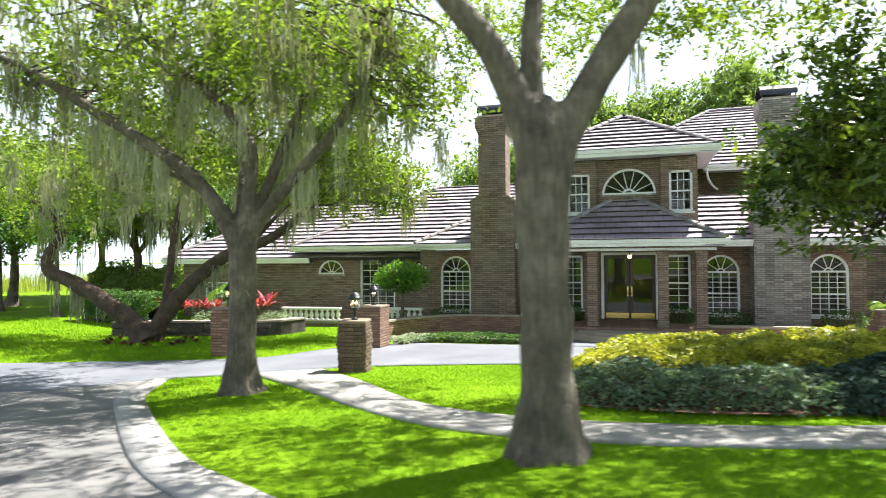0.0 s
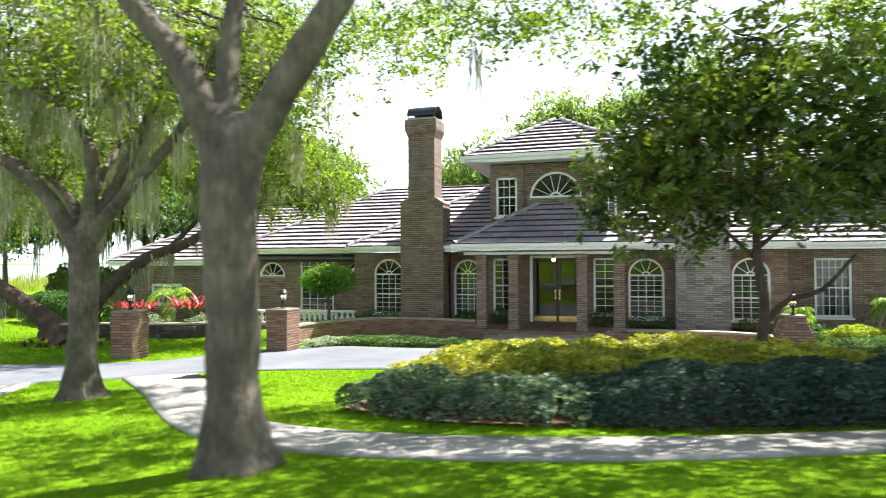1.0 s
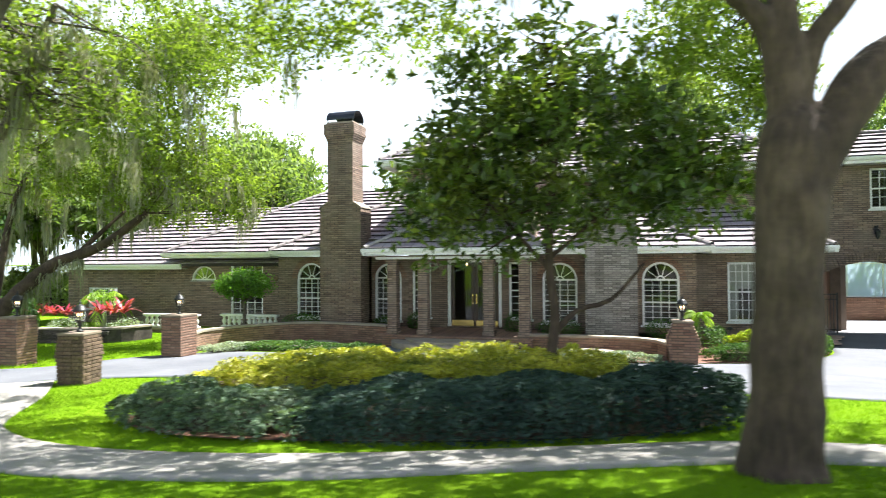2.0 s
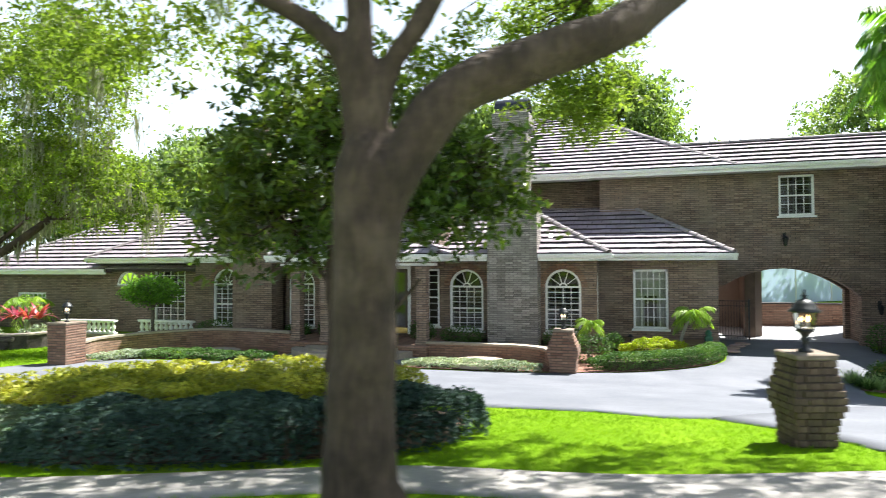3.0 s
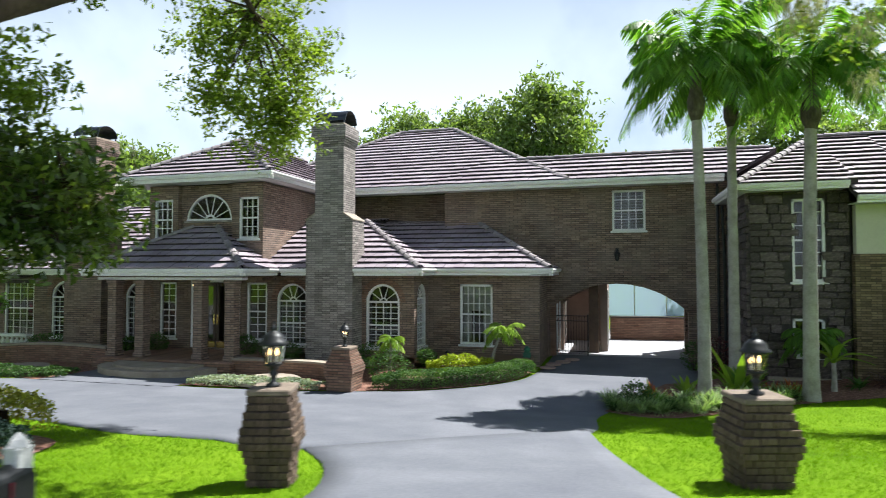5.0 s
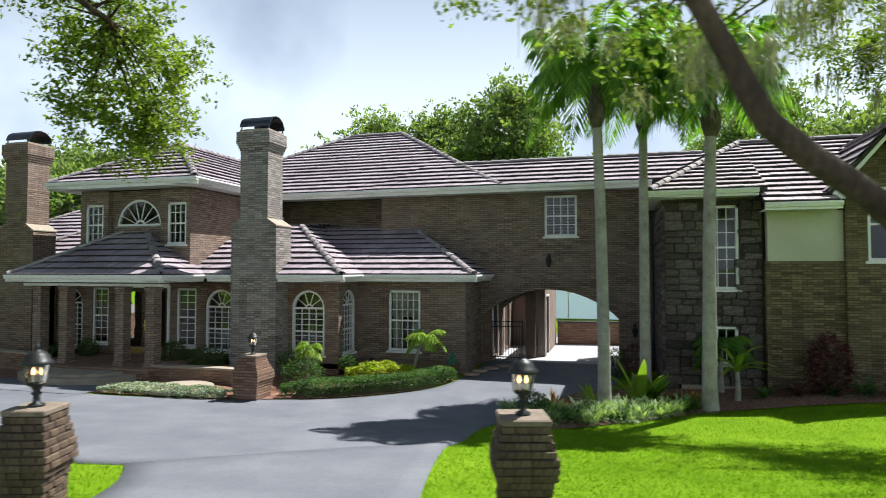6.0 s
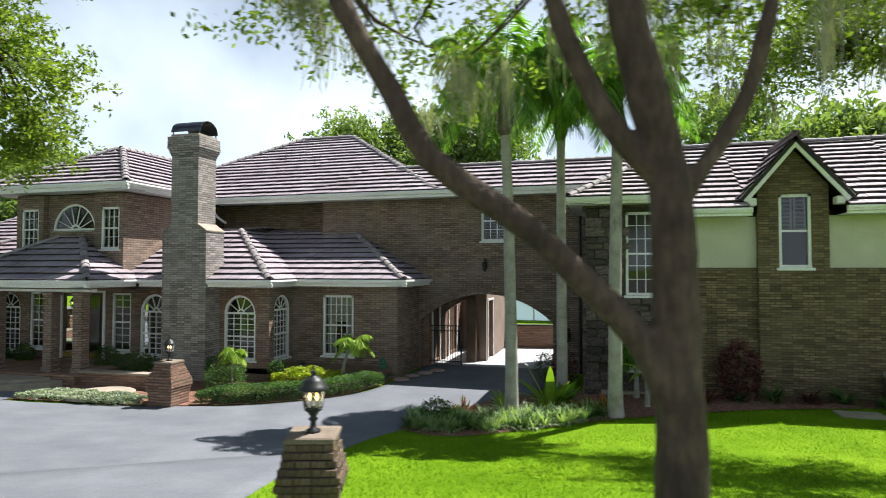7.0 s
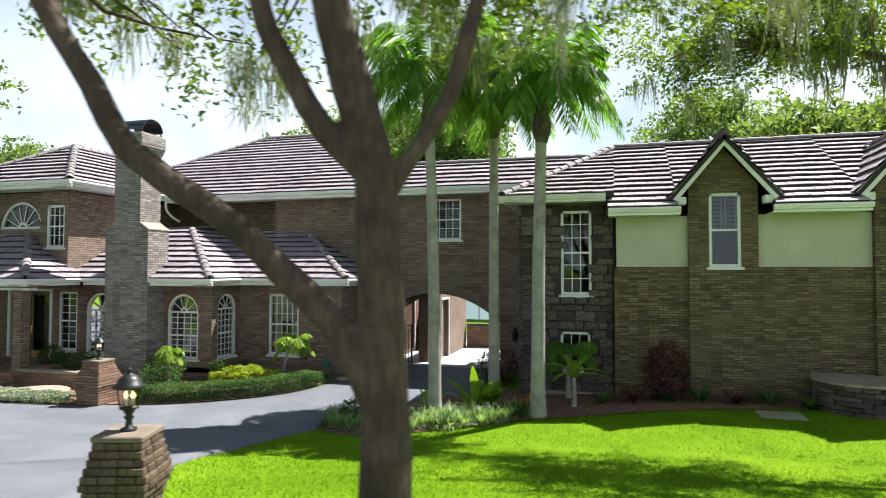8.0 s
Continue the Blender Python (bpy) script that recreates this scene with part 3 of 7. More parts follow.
def arch_ring(bm, cx, zc, r_in, r_out, y0, y1, a0=0.0, a1=math.pi, n=16):
    for i in range(n):
        p, q = a0 + (a1 - a0) * i / n, a0 + (a1 - a0) * (i + 1) / n
        prism(bm, [(cx + r_in * math.cos(p), zc + r_in * math.sin(p)), (cx + r_out * math.cos(p), zc + r_out * math.sin(p)),
                   (cx + r_out * math.cos(q), zc + r_out * math.sin(q)), (cx + r_in * math.cos(q), zc + r_in * math.sin(q))], y0, y1)


def window(w, h, at, turn=0.0, arch=False, cols=4, rows=4, fan=5, dress="", half=False, upper=False, label=""):
    """A white window, its sill at local z 0 and its face on y 0; arch gives it a half-round head with a fan of bars."""
    M = pose(*at, 0, 0, turn)
    f, r = 0.07, w / 2
    spring = h - r if arch else h
    bm = bmesh.new()
    y0, y1 = 0.03, 0.13
    if not half:
        box(bm, -r, y0, 0, -r + f, y1, spring)
        box(bm, r - f, y0, 0, r, y1, spring)
    box(bm, -r, y0 - 0.01, 0, r, y1, f)
    if arch:
        arch_ring(bm, 0, spring, r - f, r, y0, y1)
        if not half:
            box(bm, -r + f, y0, spring - 0.03, r - f, y1 - 0.02, spring + 0.03)
    else:
        box(bm, -r, y0, h - f, r, y1, h)
    if not half:
        box(bm, -r + f, y0 + 0.01, spring * 0.5 - 0.025, r - f, y1 - 0.02, spring * 0.5 + 0.025)
    win = part("window", bm, WHITE, house, label or ("white arched window with a fanlight" if arch else "white sash window with many panes"))
    win.matrix_basis = M
    bm = bmesh.new()
    b = 0.011
    if not half:
        for i in range(1, cols):
            x = -r + f + (w - 2 * f) * i / cols
            box(bm, x - b, y0 + 0.025, f, x + b, y1 - 0.05, spring - 0.02)
        for k in range(1, rows * 2):
            if k != rows:
                z = f + (spring - f) * k / (rows * 2)
                box(bm, -r + f, y0 + 0.027, z - b, r - f, y1 - 0.052, z + b)
    if arch:
        arch_ring(bm, 0, spring, r * 0.16, r * 0.24, y0 + 0.03, y1 - 0.05, n=8)
        for i in range(1, fan):
            a = math.pi * i / fan
            p, q = Vector((math.cos(a), math.sin(a))), Vector((-math.sin(a), math.cos(a)))
            s, e = p * r * 0.24, p * (r - f * 0.6)
            prism(bm, [(s.x - q.x * b, spring + s.y - q.y * b), (e.x - q.x * b, spring + e.y - q.y * b), (e.x + q.x * b, spring + e.y + q.y * b), (s.x + q.x * b, spring + s.y + q.y * b)], y0 + 0.025, y1 - 0.05)
    if len(bm.verts):
        part("sash_grille", bm, WHITE, win)
    else:
        bm.free()
    bm = bmesh.new()
    y = 0.09
    poly = [(-r + f * 0.5, f * 0.5), (r - f * 0.5, f * 0.5)]
    if arch:
        poly += [((r - f * 0.5) * math.cos(math.pi * i / 14), spring + (r - f * 0.5) * math.sin(math.pi * i / 14)) for i in range(15)]
    else:
        poly += [(r - f * 0.5, h - f * 0.5), (-r + f * 0.5, h - f * 0.5)]
    bm.faces.new([bm.verts.new((x, y, z)) for x, z in poly])
    pane = part("pane", bm, GLASS, win)
    pane.visible_shadow = False
    bm = bmesh.new()
    box(bm, -r - 0.06, -0.05, -0.07, r + 0.06, 0.2, -0.002, 0.008)
    part("sill", bm, WHITE if not half else BRICK_PALE, win)
    if dress == "shutter":
        bm = bmesh.new()
        low = spring * 0.5 if upper else 0.05
        n = int((spring - low - 0.05) / 0.1)
        for s in (-1, 1):
            xa, xb = (-r + f, -0.02) if s < 0 else (0.02, r - f)
            box(bm, xa, 0.19, low, xa + 0.04, 0.22, spring)
            box(bm, xb - 0.04, 0.19, low, xb, 0.22, spring)
            for i in range(n):
                z = low + 0.04 + i * 0.1
                vs = [bm.verts.new(p) for p in ((xa + 0.04, 0.18, z), (xb - 0.04, 0.18, z), (xb - 0.04, 0.23, z + 0.035), (xa + 0.04, 0.23, z + 0.035))]
                bm.faces.new(vs)
        part("shutter", bm, SHUTTER, win, "pale louvred shutter behind the glass")
    if dress == "curtain":
        bm = bmesh.new()
        for s in (-1, 1):
            for i in range(10):
                xa, xb = s * (r - f - i * 0.028), s * (r - f - (i + 1) * 0.028)
                ya, yb = 0.22 + 0.03 * (i % 2), 0.22 + 0.03 * ((i + 1) % 2)
                bm.faces.new([bm.verts.new(p) for p in ((xa, ya, 0.05), (xb, yb, 0.05), (xb, yb, h), (xa, ya, h))])
        box(bm, -r + f, 0.2, h * 0.55, r - f, 0.21, h)
        part("curtain", bm, CURTAIN, win, "pale curtain and blind behind the glass")
    return win


def arch_brick(cx, zc, r, at_y, turn_m=None):
    """A ring of upright bricks over an arched opening."""
    bm = bmesh.new()
    n = max(9, int(math.pi * r / 0.085))
    for i in range(n):
        p, q = math.pi * (i + 0.08) / n, math.pi * (i + 0.92) / n
        prism(bm, [(cx + r * math.cos(p), zc + r * math.sin(p)), (cx + (r + 0.2) * math.cos(p), zc + (r + 0.2) * math.sin(p)),
                   (cx + (r + 0.2) * math.cos(q), zc + (r + 0.2) * math.sin(q)), (cx + r * math.cos(q), zc + r * math.sin(q))], at_y - 0.02, at_y + 0.05)
    if turn_m:
        bm.transform(turn_m)
    return part("arch_bricks", bm, BRICK_RED, house, "soldier course of bricks over the arch")


Z0, FLOOR = -0.3, 0.25
EAVE = 2.75
# left wings
wall("wall", -21.2, -14.2, Z0, 2.35, [(-20.0, -18.3, 0.5, 1.45, 0)], (0, 22.8, 0))
window(1.7, 0.95, (-19.15, 22.8, 0.5), cols=6, rows=2)
wall("wall", -14.45, -8.2, Z0, EAVE, [(-14.1, -12.86, 1.8, 2.42, 0.62), (-12.12, -10.56, 0.28, 2.5, 0), (-9.85, -8.9, 1.8, 2.42, 0.47)], (0, 22.6, 0))
window(1.24, 0.62, (-13.48, 22.6, 1.8), arch=True, half=True, fan=5, label="white half-round window in the brick wall")
window(0.95, 0.475, (-9.375, 22.6, 1.8), arch=True, half=True, fan=5, label="white half-round window in the brick wall")
window(1.56, 2.22, (-11.34, 22.6, 0.28), cols=4, rows=4, dress="shutter", label="white glazed french door with a transom")
wall("wall", -9.0, -5.2, Z0, EAVE, [(-8.18, -7.0, 0.45, 2.52, 0.59)], (0, 21.3, 0))
window(1.18, 2.07, (-7.59, 21.3, 0.45), arch=True, dress="shutter")
wall("wall", 21.3 + 0.25, 22.6, Z0, EAVE, (), (-8.75, 0, 0), 90, label="brick return wall")
wall("wall", -5.4, 5.9, Z0, EAVE, [(-5.1, -4.05, 0.4, 2.48, 0.525), (-3.62, -2.92, 0.55, 2.5, 0), (-2.28, -0.34, FLOOR, 2.6, 0), (-0.08, 0.70, 0.55, 2.5, 0), (1.07, 2.23, 0.45, 2.48, 0.58), (4.28, 5.42, 0.45, 2.48, 0.57)], (0, 21.6, 0))
window(1.05, 2.08, (-4.575, 21.6, 0.4), arch=True, dress="shutter")
for cx, w in ((-3.27, 0.70), (0.31, 0.78)):
    window(w, 1.95, (cx, 21.6, 0.55), cols=2, rows=4, label="tall narrow white window beside the front door")
window(1.16, 2.03, (1.65, 21.6, 0.45), arch=True, dress="shutter")
window(1.14, 2.03, (4.85, 21.6, 0.45), arch=True, dress="shutter")
for cx, r, yy, zz in ((-7.59, 0.59, 21.3, 1.93), (1.65, 0.58, 21.6, 1.9), (4.85, 0.57, 21.6, 1.91), (-4.575, 0.525, 21.6, 1.955)):
    arch_brick(cx, zz, r, yy)
wall("wall", 0.25, 1.45, Z0, EAVE, [(0.3, 1.25, 0.45, 2.48, 0.475)], (5.9, 21.6, 0), 90, label="brick side wall of the bay")
window(0.95, 2.03, (5.9, 22.375, 0.45), 90, arch=True, dress="shutter")
wall("wall", 5.65, 9.6, Z0, EAVE, [(7.0, 8.09, 0.49, 2.45, 0)], (0, 23.05, 0))
window(1.09, 1.96, (7.545, 23.05, 0.49), cols=5, rows=3, dress="curtain")
wall("wall", 0.25, 2.25, Z0, EAVE, (), (9.6, 23.05, 0), 90, label="brick return wall")
# first floor over the porch
for a, b in ((-3.56, -2.4), (-0.26, 0.9)):
    hole = (-3.36, -2.61, 3.96, 5.34, 0) if a < -3 else (0.0, 0.74, 3.96, 5.34, 0)
    wall("wall", a, b, 2.6, 5.8, [hole], (0, 21.0, 0))
    window(hole[1] - hole[0], 1.38, ((hole[0] + hole[1]) / 2, 21.0, 3.96), cols=3, rows=2, dress="shutter")
wall("wall", -2.4, -0.26, 2.6, 5.8, [(-2.2, -0.4, 4.6, 5.5, 0.9)], (0, 21.18, 0), label="recessed brick panel with a half-round window")
window(1.8, 0.9, (-1.3, 21.18, 4.6), arch=True, half=True, fan=7, label="large white half-round window with a sunburst of bars")
wall("wall", 0.25, 6.0, 2.6, 5.8, (), (0.9, 21.0, 0), 90, label="brick side wall of the upper storey")
wall("wall", 0.25, 6.0, 2.6, 5.8, (), (-3.31, 21.0, 0), 90, label="brick side wall of the upper storey")
# rear range, bridge and the wall behind the bay
wall("wall", 0.9, 5.84, 2.6, 5.85, (), (0, 26.3, 0), label="recessed brick wall over the bay roof")
wall("wall", 5.84, 15.5, Z0, 3.0, [(9.65, 14.25, Z0, 2.45, 0.95)], (0, 25.3, 0), thick=0.35, label="brown brick wall bridging the drive on a wide arch")
wall("wall", 5.84, 15.5, 3.0, 5.85, [(11.83, 12.92, 4.26, 5.66, 0)], (0, 25.3, 0), thick=0.35, label="brown brick upper wall over the carriage arch")
window(1.09, 1.40, (12.375, 25.3, 4.26), cols=4, rows=2, dress="shutter")
wall("wall", 0.35, 1.0, 2.6, 5.85, (), (6.09, 25.3, 0), 90, label="brick return wall")
bm = bmesh.new()
R = (2.3 ** 2 + 0.95 ** 2) / 1.9
ang = math.asin(2.3 / R)
for ring, (ro, yy) in enumerate(((0.0, -0.05), (0.12, -0.08), (0.24, -0.11))):
    n = 46
    for i in range(n):
        p = math.pi / 2 - ang + 2 * ang * (i + 0.06) / n
        q = math.pi / 2 - ang + 2 * ang * (i + 0.94) / n
        ri, rx = R + ro, R + ro + 0.115
        zc = 2.45 - R
        prism(bm, [(11.95 + ri * math.cos(p), zc + ri * math.sin(p)), (11.95 + rx * math.cos(p), zc + rx * math.sin(p)), (11.95 + rx * math.cos(q), zc + rx * math.sin(q)), (11.95 + ri * math.cos(q), zc + ri * math.sin(q))], 25.3 + yy, 25.34)
part("arch_bricks", bm, BRICK, house, "three stepped rings of bricks over the carriage arch")
# passage under the bridge
wall("wall", 0.35, 8.3, Z0, 2.7, [(0.75, 1.65, 0.0, 2.1, 0), (3.0, 4.2, 0.0, 2.2, 0)], (9.85, 25.3, 0), 90, mat=BRICK_RED, label="red brick side wall along the passage")
for ya, yb, zt in ((26.05, 26.95, 2.1), (28.3, 29.5, 2.2)):
    bm = bmesh.new()
    box(bm, 9.84, ya - 0.08, -0.15, 9.9, ya, zt + 0.08, 0.005)
    box(bm, 9.84, yb, -0.15, 9.9, yb + 0.08, zt + 0.08, 0.005)
    box(bm, 9.84, ya, zt, 9.9, yb, zt + 0.08, 0.005)
    trim = part("door_frame", bm, WHITE, house, "white door frame in the passage wall")
    bm = bmesh.new()
    box(bm, 9.76, ya + 0.01, -0.14, 9.8, yb - 0.01, zt - 0.01, 0.005)
    part("door", bm, WOOD_POST, trim, "plain brown side door")
wall("wall", 0.35, 1.88, Z0, 2.7, (), (14.7, 25.3, 0), 90, mat=BRICK, label="brick side wall of the covered passage")
wall("wall", 0.0, 3.6, Z0, 5.0, (), (15.7, 25.6, 0), 90, mat=BRICK, label="brick side wall of the garage")
wall("wall", 9.85, 11.34, Z0, 2.6, (), (0, 30.6, 0), mat=STUCCO, label="stucco end wall behind the iron gate")
wall("wall", 0.0, 4.3, Z0, 2.6, [(0.35, 1.3, -0.15, 2.1, 0)], (11.6, 27.2, 0), 90, mat=STUCCO, label="pinkish stucco wall along the rear court")
bm = bmesh.new()
box(bm, 11.42, 27.56, -0.15, 11.48, 28.49, 2.09, 0.005)
side_door = part("door", bm, WOOD_POST, house, "plain brown side door in the court wall")
bm = bmesh.new()
for a, b, c, d in ((27.47, 27.55, -0.15, 2.18), (28.5, 28.58, -0.15, 2.18), (27.55, 28.5, 2.1, 2.18)):
    box(bm, 11.595, a, c, 11.63, b, d, 0.005)
part("door_frame", bm, WHITE, side_door, "white door frame")
wall("wall", 9.6, 15.4, Z0, 5.85, [(10.0, 14.3, Z0, 2.45, 0.8)], (0, 27.2, 0), label="rear brick wall of the covered passage")
tagged(fast_mesh("ceiling", [(9.4, 25.5, 2.62), (14.7, 25.5, 2.62), (14.7, 27.3, 2.62), (9.4, 27.3, 2.62), (9.4, 25.5, 2.7), (14.7, 25.5, 2.7), (14.7, 27.3, 2.7), (9.4, 27.3, 2.7)], [(3, 2, 1, 0), (4, 5, 6, 7), (0, 1, 5, 4), (1, 2, 6, 5), (2, 3, 7, 6), (3, 0, 4, 7)], ROOM_DIM, None, "plain plastered ceiling of the covered passage in the dim room tone"), category="ceiling", kind="structure")
# garage wing
wall("wall", 15.45, 17.9, Z0, 2.0, [(16.5, 17.28, 0.62, 1.62, 0)], (0, 21.93, 0), mat=DARK_MORTAR, label="rough field-stone wall")
wall("wall", 15.45, 17.9, 2.0, 5.05, [(16.52, 17.32, 2.6, 4.84, 0)], (0, 21.93, 0), mat=DARK_MORTAR, label="rough field-stone upper wall")
window(0.80, 2.24, (16.92, 21.93, 2.6), cols=3, rows=3, label="tall white window in the stone wall")
window(0.78, 1.0, (16.89, 21.93, 0.62), cols=3, rows=1, label="small white window in the stone wall")
wall("wall", 0.25, 3.6, Z0, 5.05, (), (15.7, 21.93, 0), 90, mat=DARK_MORTAR, label="rough field-stone side wall")
wall("wall", 17.9, 30, Z0, 3.34, (), (0, 21.63, 0), mat=BRICK_TAN, label="windowless tan brick garage wall")
wall("wall", 17.95, 30, 3.34, 4.62, [(20.14, 20.86, 3.34, 4.62, 0), (24.14, 24.86, 3.34, 4.62, 0)], (0, 21.68, 0), mat=CREAM, label="cream stucco band under the eaves")


def dormer(dx):
    """A brick pier that rises into a small gabled dormer with a shuttered window."""
    wall("wall", 19.67 + dx, 21.24 + dx, Z0, 5.35, [(20.14 + dx, 20.86 + dx, 3.34, 5.15, 0)], (0, 21.5, 0), thick=0.2, mat=BRICK_TAN, label="tan brick pier rising into the dormer")
    window(0.72, 1.81, (20.5 + dx, 21.5, 3.34), cols=1, rows=1, dress="shutter", upper=True, label="tall white window with louvred shutters in the dormer")
    bm = bmesh.new()
    prism(bm, [(19.67 + dx, 5.352), (21.24 + dx, 5.352), (20.46 + dx, 6.28)], 21.5, 21.7)
    part("wall", bm, BRICK_TAN, house, "tan brick gable of the dormer")
    for s in (-1, 1):
        bm = bmesh.new()
        prism(bm, [(20.46 + dx, 6.5), (20.46 + dx, 6.26), (20.46 + dx + s * 1.08, 4.94), (20.46 + dx + s * 1.26, 5.04)], 21.16, 21.22)
        part("bargeboard", bm, WHITE, house, "white board along the dormer gable")
        bm = bmesh.new()
        box(bm, 20.46 + dx + s * 1.0 - 0.14, 21.21, 4.86, 20.46 + dx + s * 1.0 + 0.14, 21.5, 5.05, 0.02)
        part("gable_return", bm, WHITE, house)


dormer(0.0)
dormer(4.0)
# closing walls and floors
wall("wall", -21.2, 9.6, Z0, 2.7, (), (0, 33.5, 0), label="plain rear brick wall")
wall("wall", -3.5, 9.9, 2.7, 5.85, (), (0, 33.6, 0), label="plain rear brick wall")
wall("wall", 15.1, 30, Z0, 5.0, (), (0, 29.2, 0), label="plain rear brick wall")
wall("wall", 0.25, 10.7, Z0, 2.35, (), (-20.95, 22.8, 0), 90, label="brick end wall")
wall("wall", 0.25, 7.6, Z0, 5.0, (), (30, 21.63, 0), 90, label="brick end wall")
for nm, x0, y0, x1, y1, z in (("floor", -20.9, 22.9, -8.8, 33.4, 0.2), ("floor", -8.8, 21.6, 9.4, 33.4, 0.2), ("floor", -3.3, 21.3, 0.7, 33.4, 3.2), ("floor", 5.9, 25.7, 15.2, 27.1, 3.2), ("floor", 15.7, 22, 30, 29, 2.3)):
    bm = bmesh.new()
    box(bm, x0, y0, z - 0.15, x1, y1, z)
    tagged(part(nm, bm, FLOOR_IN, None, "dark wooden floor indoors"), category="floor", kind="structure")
# inner walls whose dark colour stands for the dimness indoors
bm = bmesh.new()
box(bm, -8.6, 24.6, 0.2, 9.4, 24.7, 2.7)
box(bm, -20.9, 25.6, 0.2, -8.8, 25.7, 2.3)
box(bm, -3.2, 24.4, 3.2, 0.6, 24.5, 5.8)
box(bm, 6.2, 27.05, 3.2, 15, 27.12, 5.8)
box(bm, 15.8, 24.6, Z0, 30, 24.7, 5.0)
tagged(part("wall_inner", bm, ROOM_DIM, None, "plain plastered inner wall seen through windows, coloured dark for dim rooms"), category="wall", kind="structure")

# ---- roofs ----


def clip(poly, axis, limit, keep_less):
    out = []
    for i in range(len(poly)):
        p, q = poly[i], poly[(i + 1) % len(poly)]
        a, b = p[axis] - limit, q[axis] - limit
        if keep_less:
            a, b = -a, -b
        if a >= 0:
            out.append(p)
        if (a >= 0) != (b >= 0):
            t = a / (a - b)
            out.append((p[0] + (q[0] - p[0]) * t, p[1] + (q[1] - p[1]) * t))
    return out


def roof_plane(pts, roof, course=0.36, tile=0.33, butt=0.068):
    """Lays tiles in courses over a sloping plane whose first edge is the eave."""
    P = [Vector(p) for p in pts]
    u = (P[1] - P[0]).normalized()
    nrm = u.cross(P[2] - P[0]).normalized()
    if nrm.z < 0:
        nrm = -nrm
    v = nrm.cross(u)
    if v.z < 0:
        v = -v
    poly = [((p - P[0]).dot(u), (p - P[0]).dot(v)) for p in P]
    V, F, slots = [], [], []
    umin, umax, vmax = min(p[0] for p in poly), max(p[0] for p in poly), max(p[1] for p in poly)

    def put(uu, vv, h):
        V.append(P[0] + u * uu + v * vv + nrm * h)
        return len(V) - 1
    k = 0
    while k * course < vmax - 0.02:
        va, vb = k * course, min((k + 1) * course, vmax)
        row = clip(clip(poly, 1, va, False), 1, vb, True)
        if len(row) >= 3:
            x = umin - (k % 2) * tile * 0.5
            while x < umax:
                cell = clip(clip(row, 0, x + 0.004, False), 0, x + tile - 0.004, True)
                if len(cell) >= 3:
                    j = rng.uniform(-0.006, 0.006)
                    top = [put(a, b, 0.012 + butt * (1 - (b - va) / course) + j) for a, b in cell]
                    F.append(top)
                    slots.append(0)
                    low = sorted([c for c in cell if abs(c[1] - va) < 1e-4])
                    if len(low) >= 2:
                        (a0, b0), (a1, b1) = low[0], low[-1]
                        # the thin tile edge, and under it a strip coloured dark for the shade there
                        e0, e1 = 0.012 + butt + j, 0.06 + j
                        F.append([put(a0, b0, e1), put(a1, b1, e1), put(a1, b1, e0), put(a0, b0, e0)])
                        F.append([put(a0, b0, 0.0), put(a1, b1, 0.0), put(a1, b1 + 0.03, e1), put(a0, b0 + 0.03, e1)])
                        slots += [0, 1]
                x += tile
        k += 1
    me = bpy.data.meshes.new("tiles")
    me.from_pydata([tuple(q) for q in V], [], F)
    me.materials.append(TILE)
    me.materials.append(ROOF_SHADE)
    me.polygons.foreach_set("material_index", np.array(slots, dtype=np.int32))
    me.update()
    ob = new("tiles", me)
    ob.parent = roof
    ob["kind"] = "stuff"


CAP = bpy.data.meshes.new("ridge_tile")
_v, _f = [], []
for s, (x, r) in enumerate(((0.0, 0.12), (0.0, 0.135), (0.36, 0.105))):
    for i in range(7):
        a = math.pi * i / 6
        _v.append((x, r * math.cos(a), r * 0.85 * math.sin(a) - 0.02))
for s in range(2):
    for i in range(6):
        _f.append((s * 7 + i, s * 7 + i + 1, (s + 1) * 7 + i + 1, (s + 1) * 7 + i))
CAP.from_pydata(_v, [], _f)
CAP.materials.append(TILE_CAP)


def hip_line(roof, a, b):
    """Half-round cap tiles from a up to b."""
    a, b = Vector(a), Vector(b)
    d = b - a
    n = max(1, int(d.length / 0.34))
    q = d.to_track_quat("X", "Z")
    for i in range(n):
        ob = new("ridge_tile", CAP)
        ob.parent = roof
        ob.matrix_basis = Matrix.LocRotScale(a + d * (i / n) + Vector((0, 0, 0.05 + rng.uniform(-0.006, 0.006))), q, None)


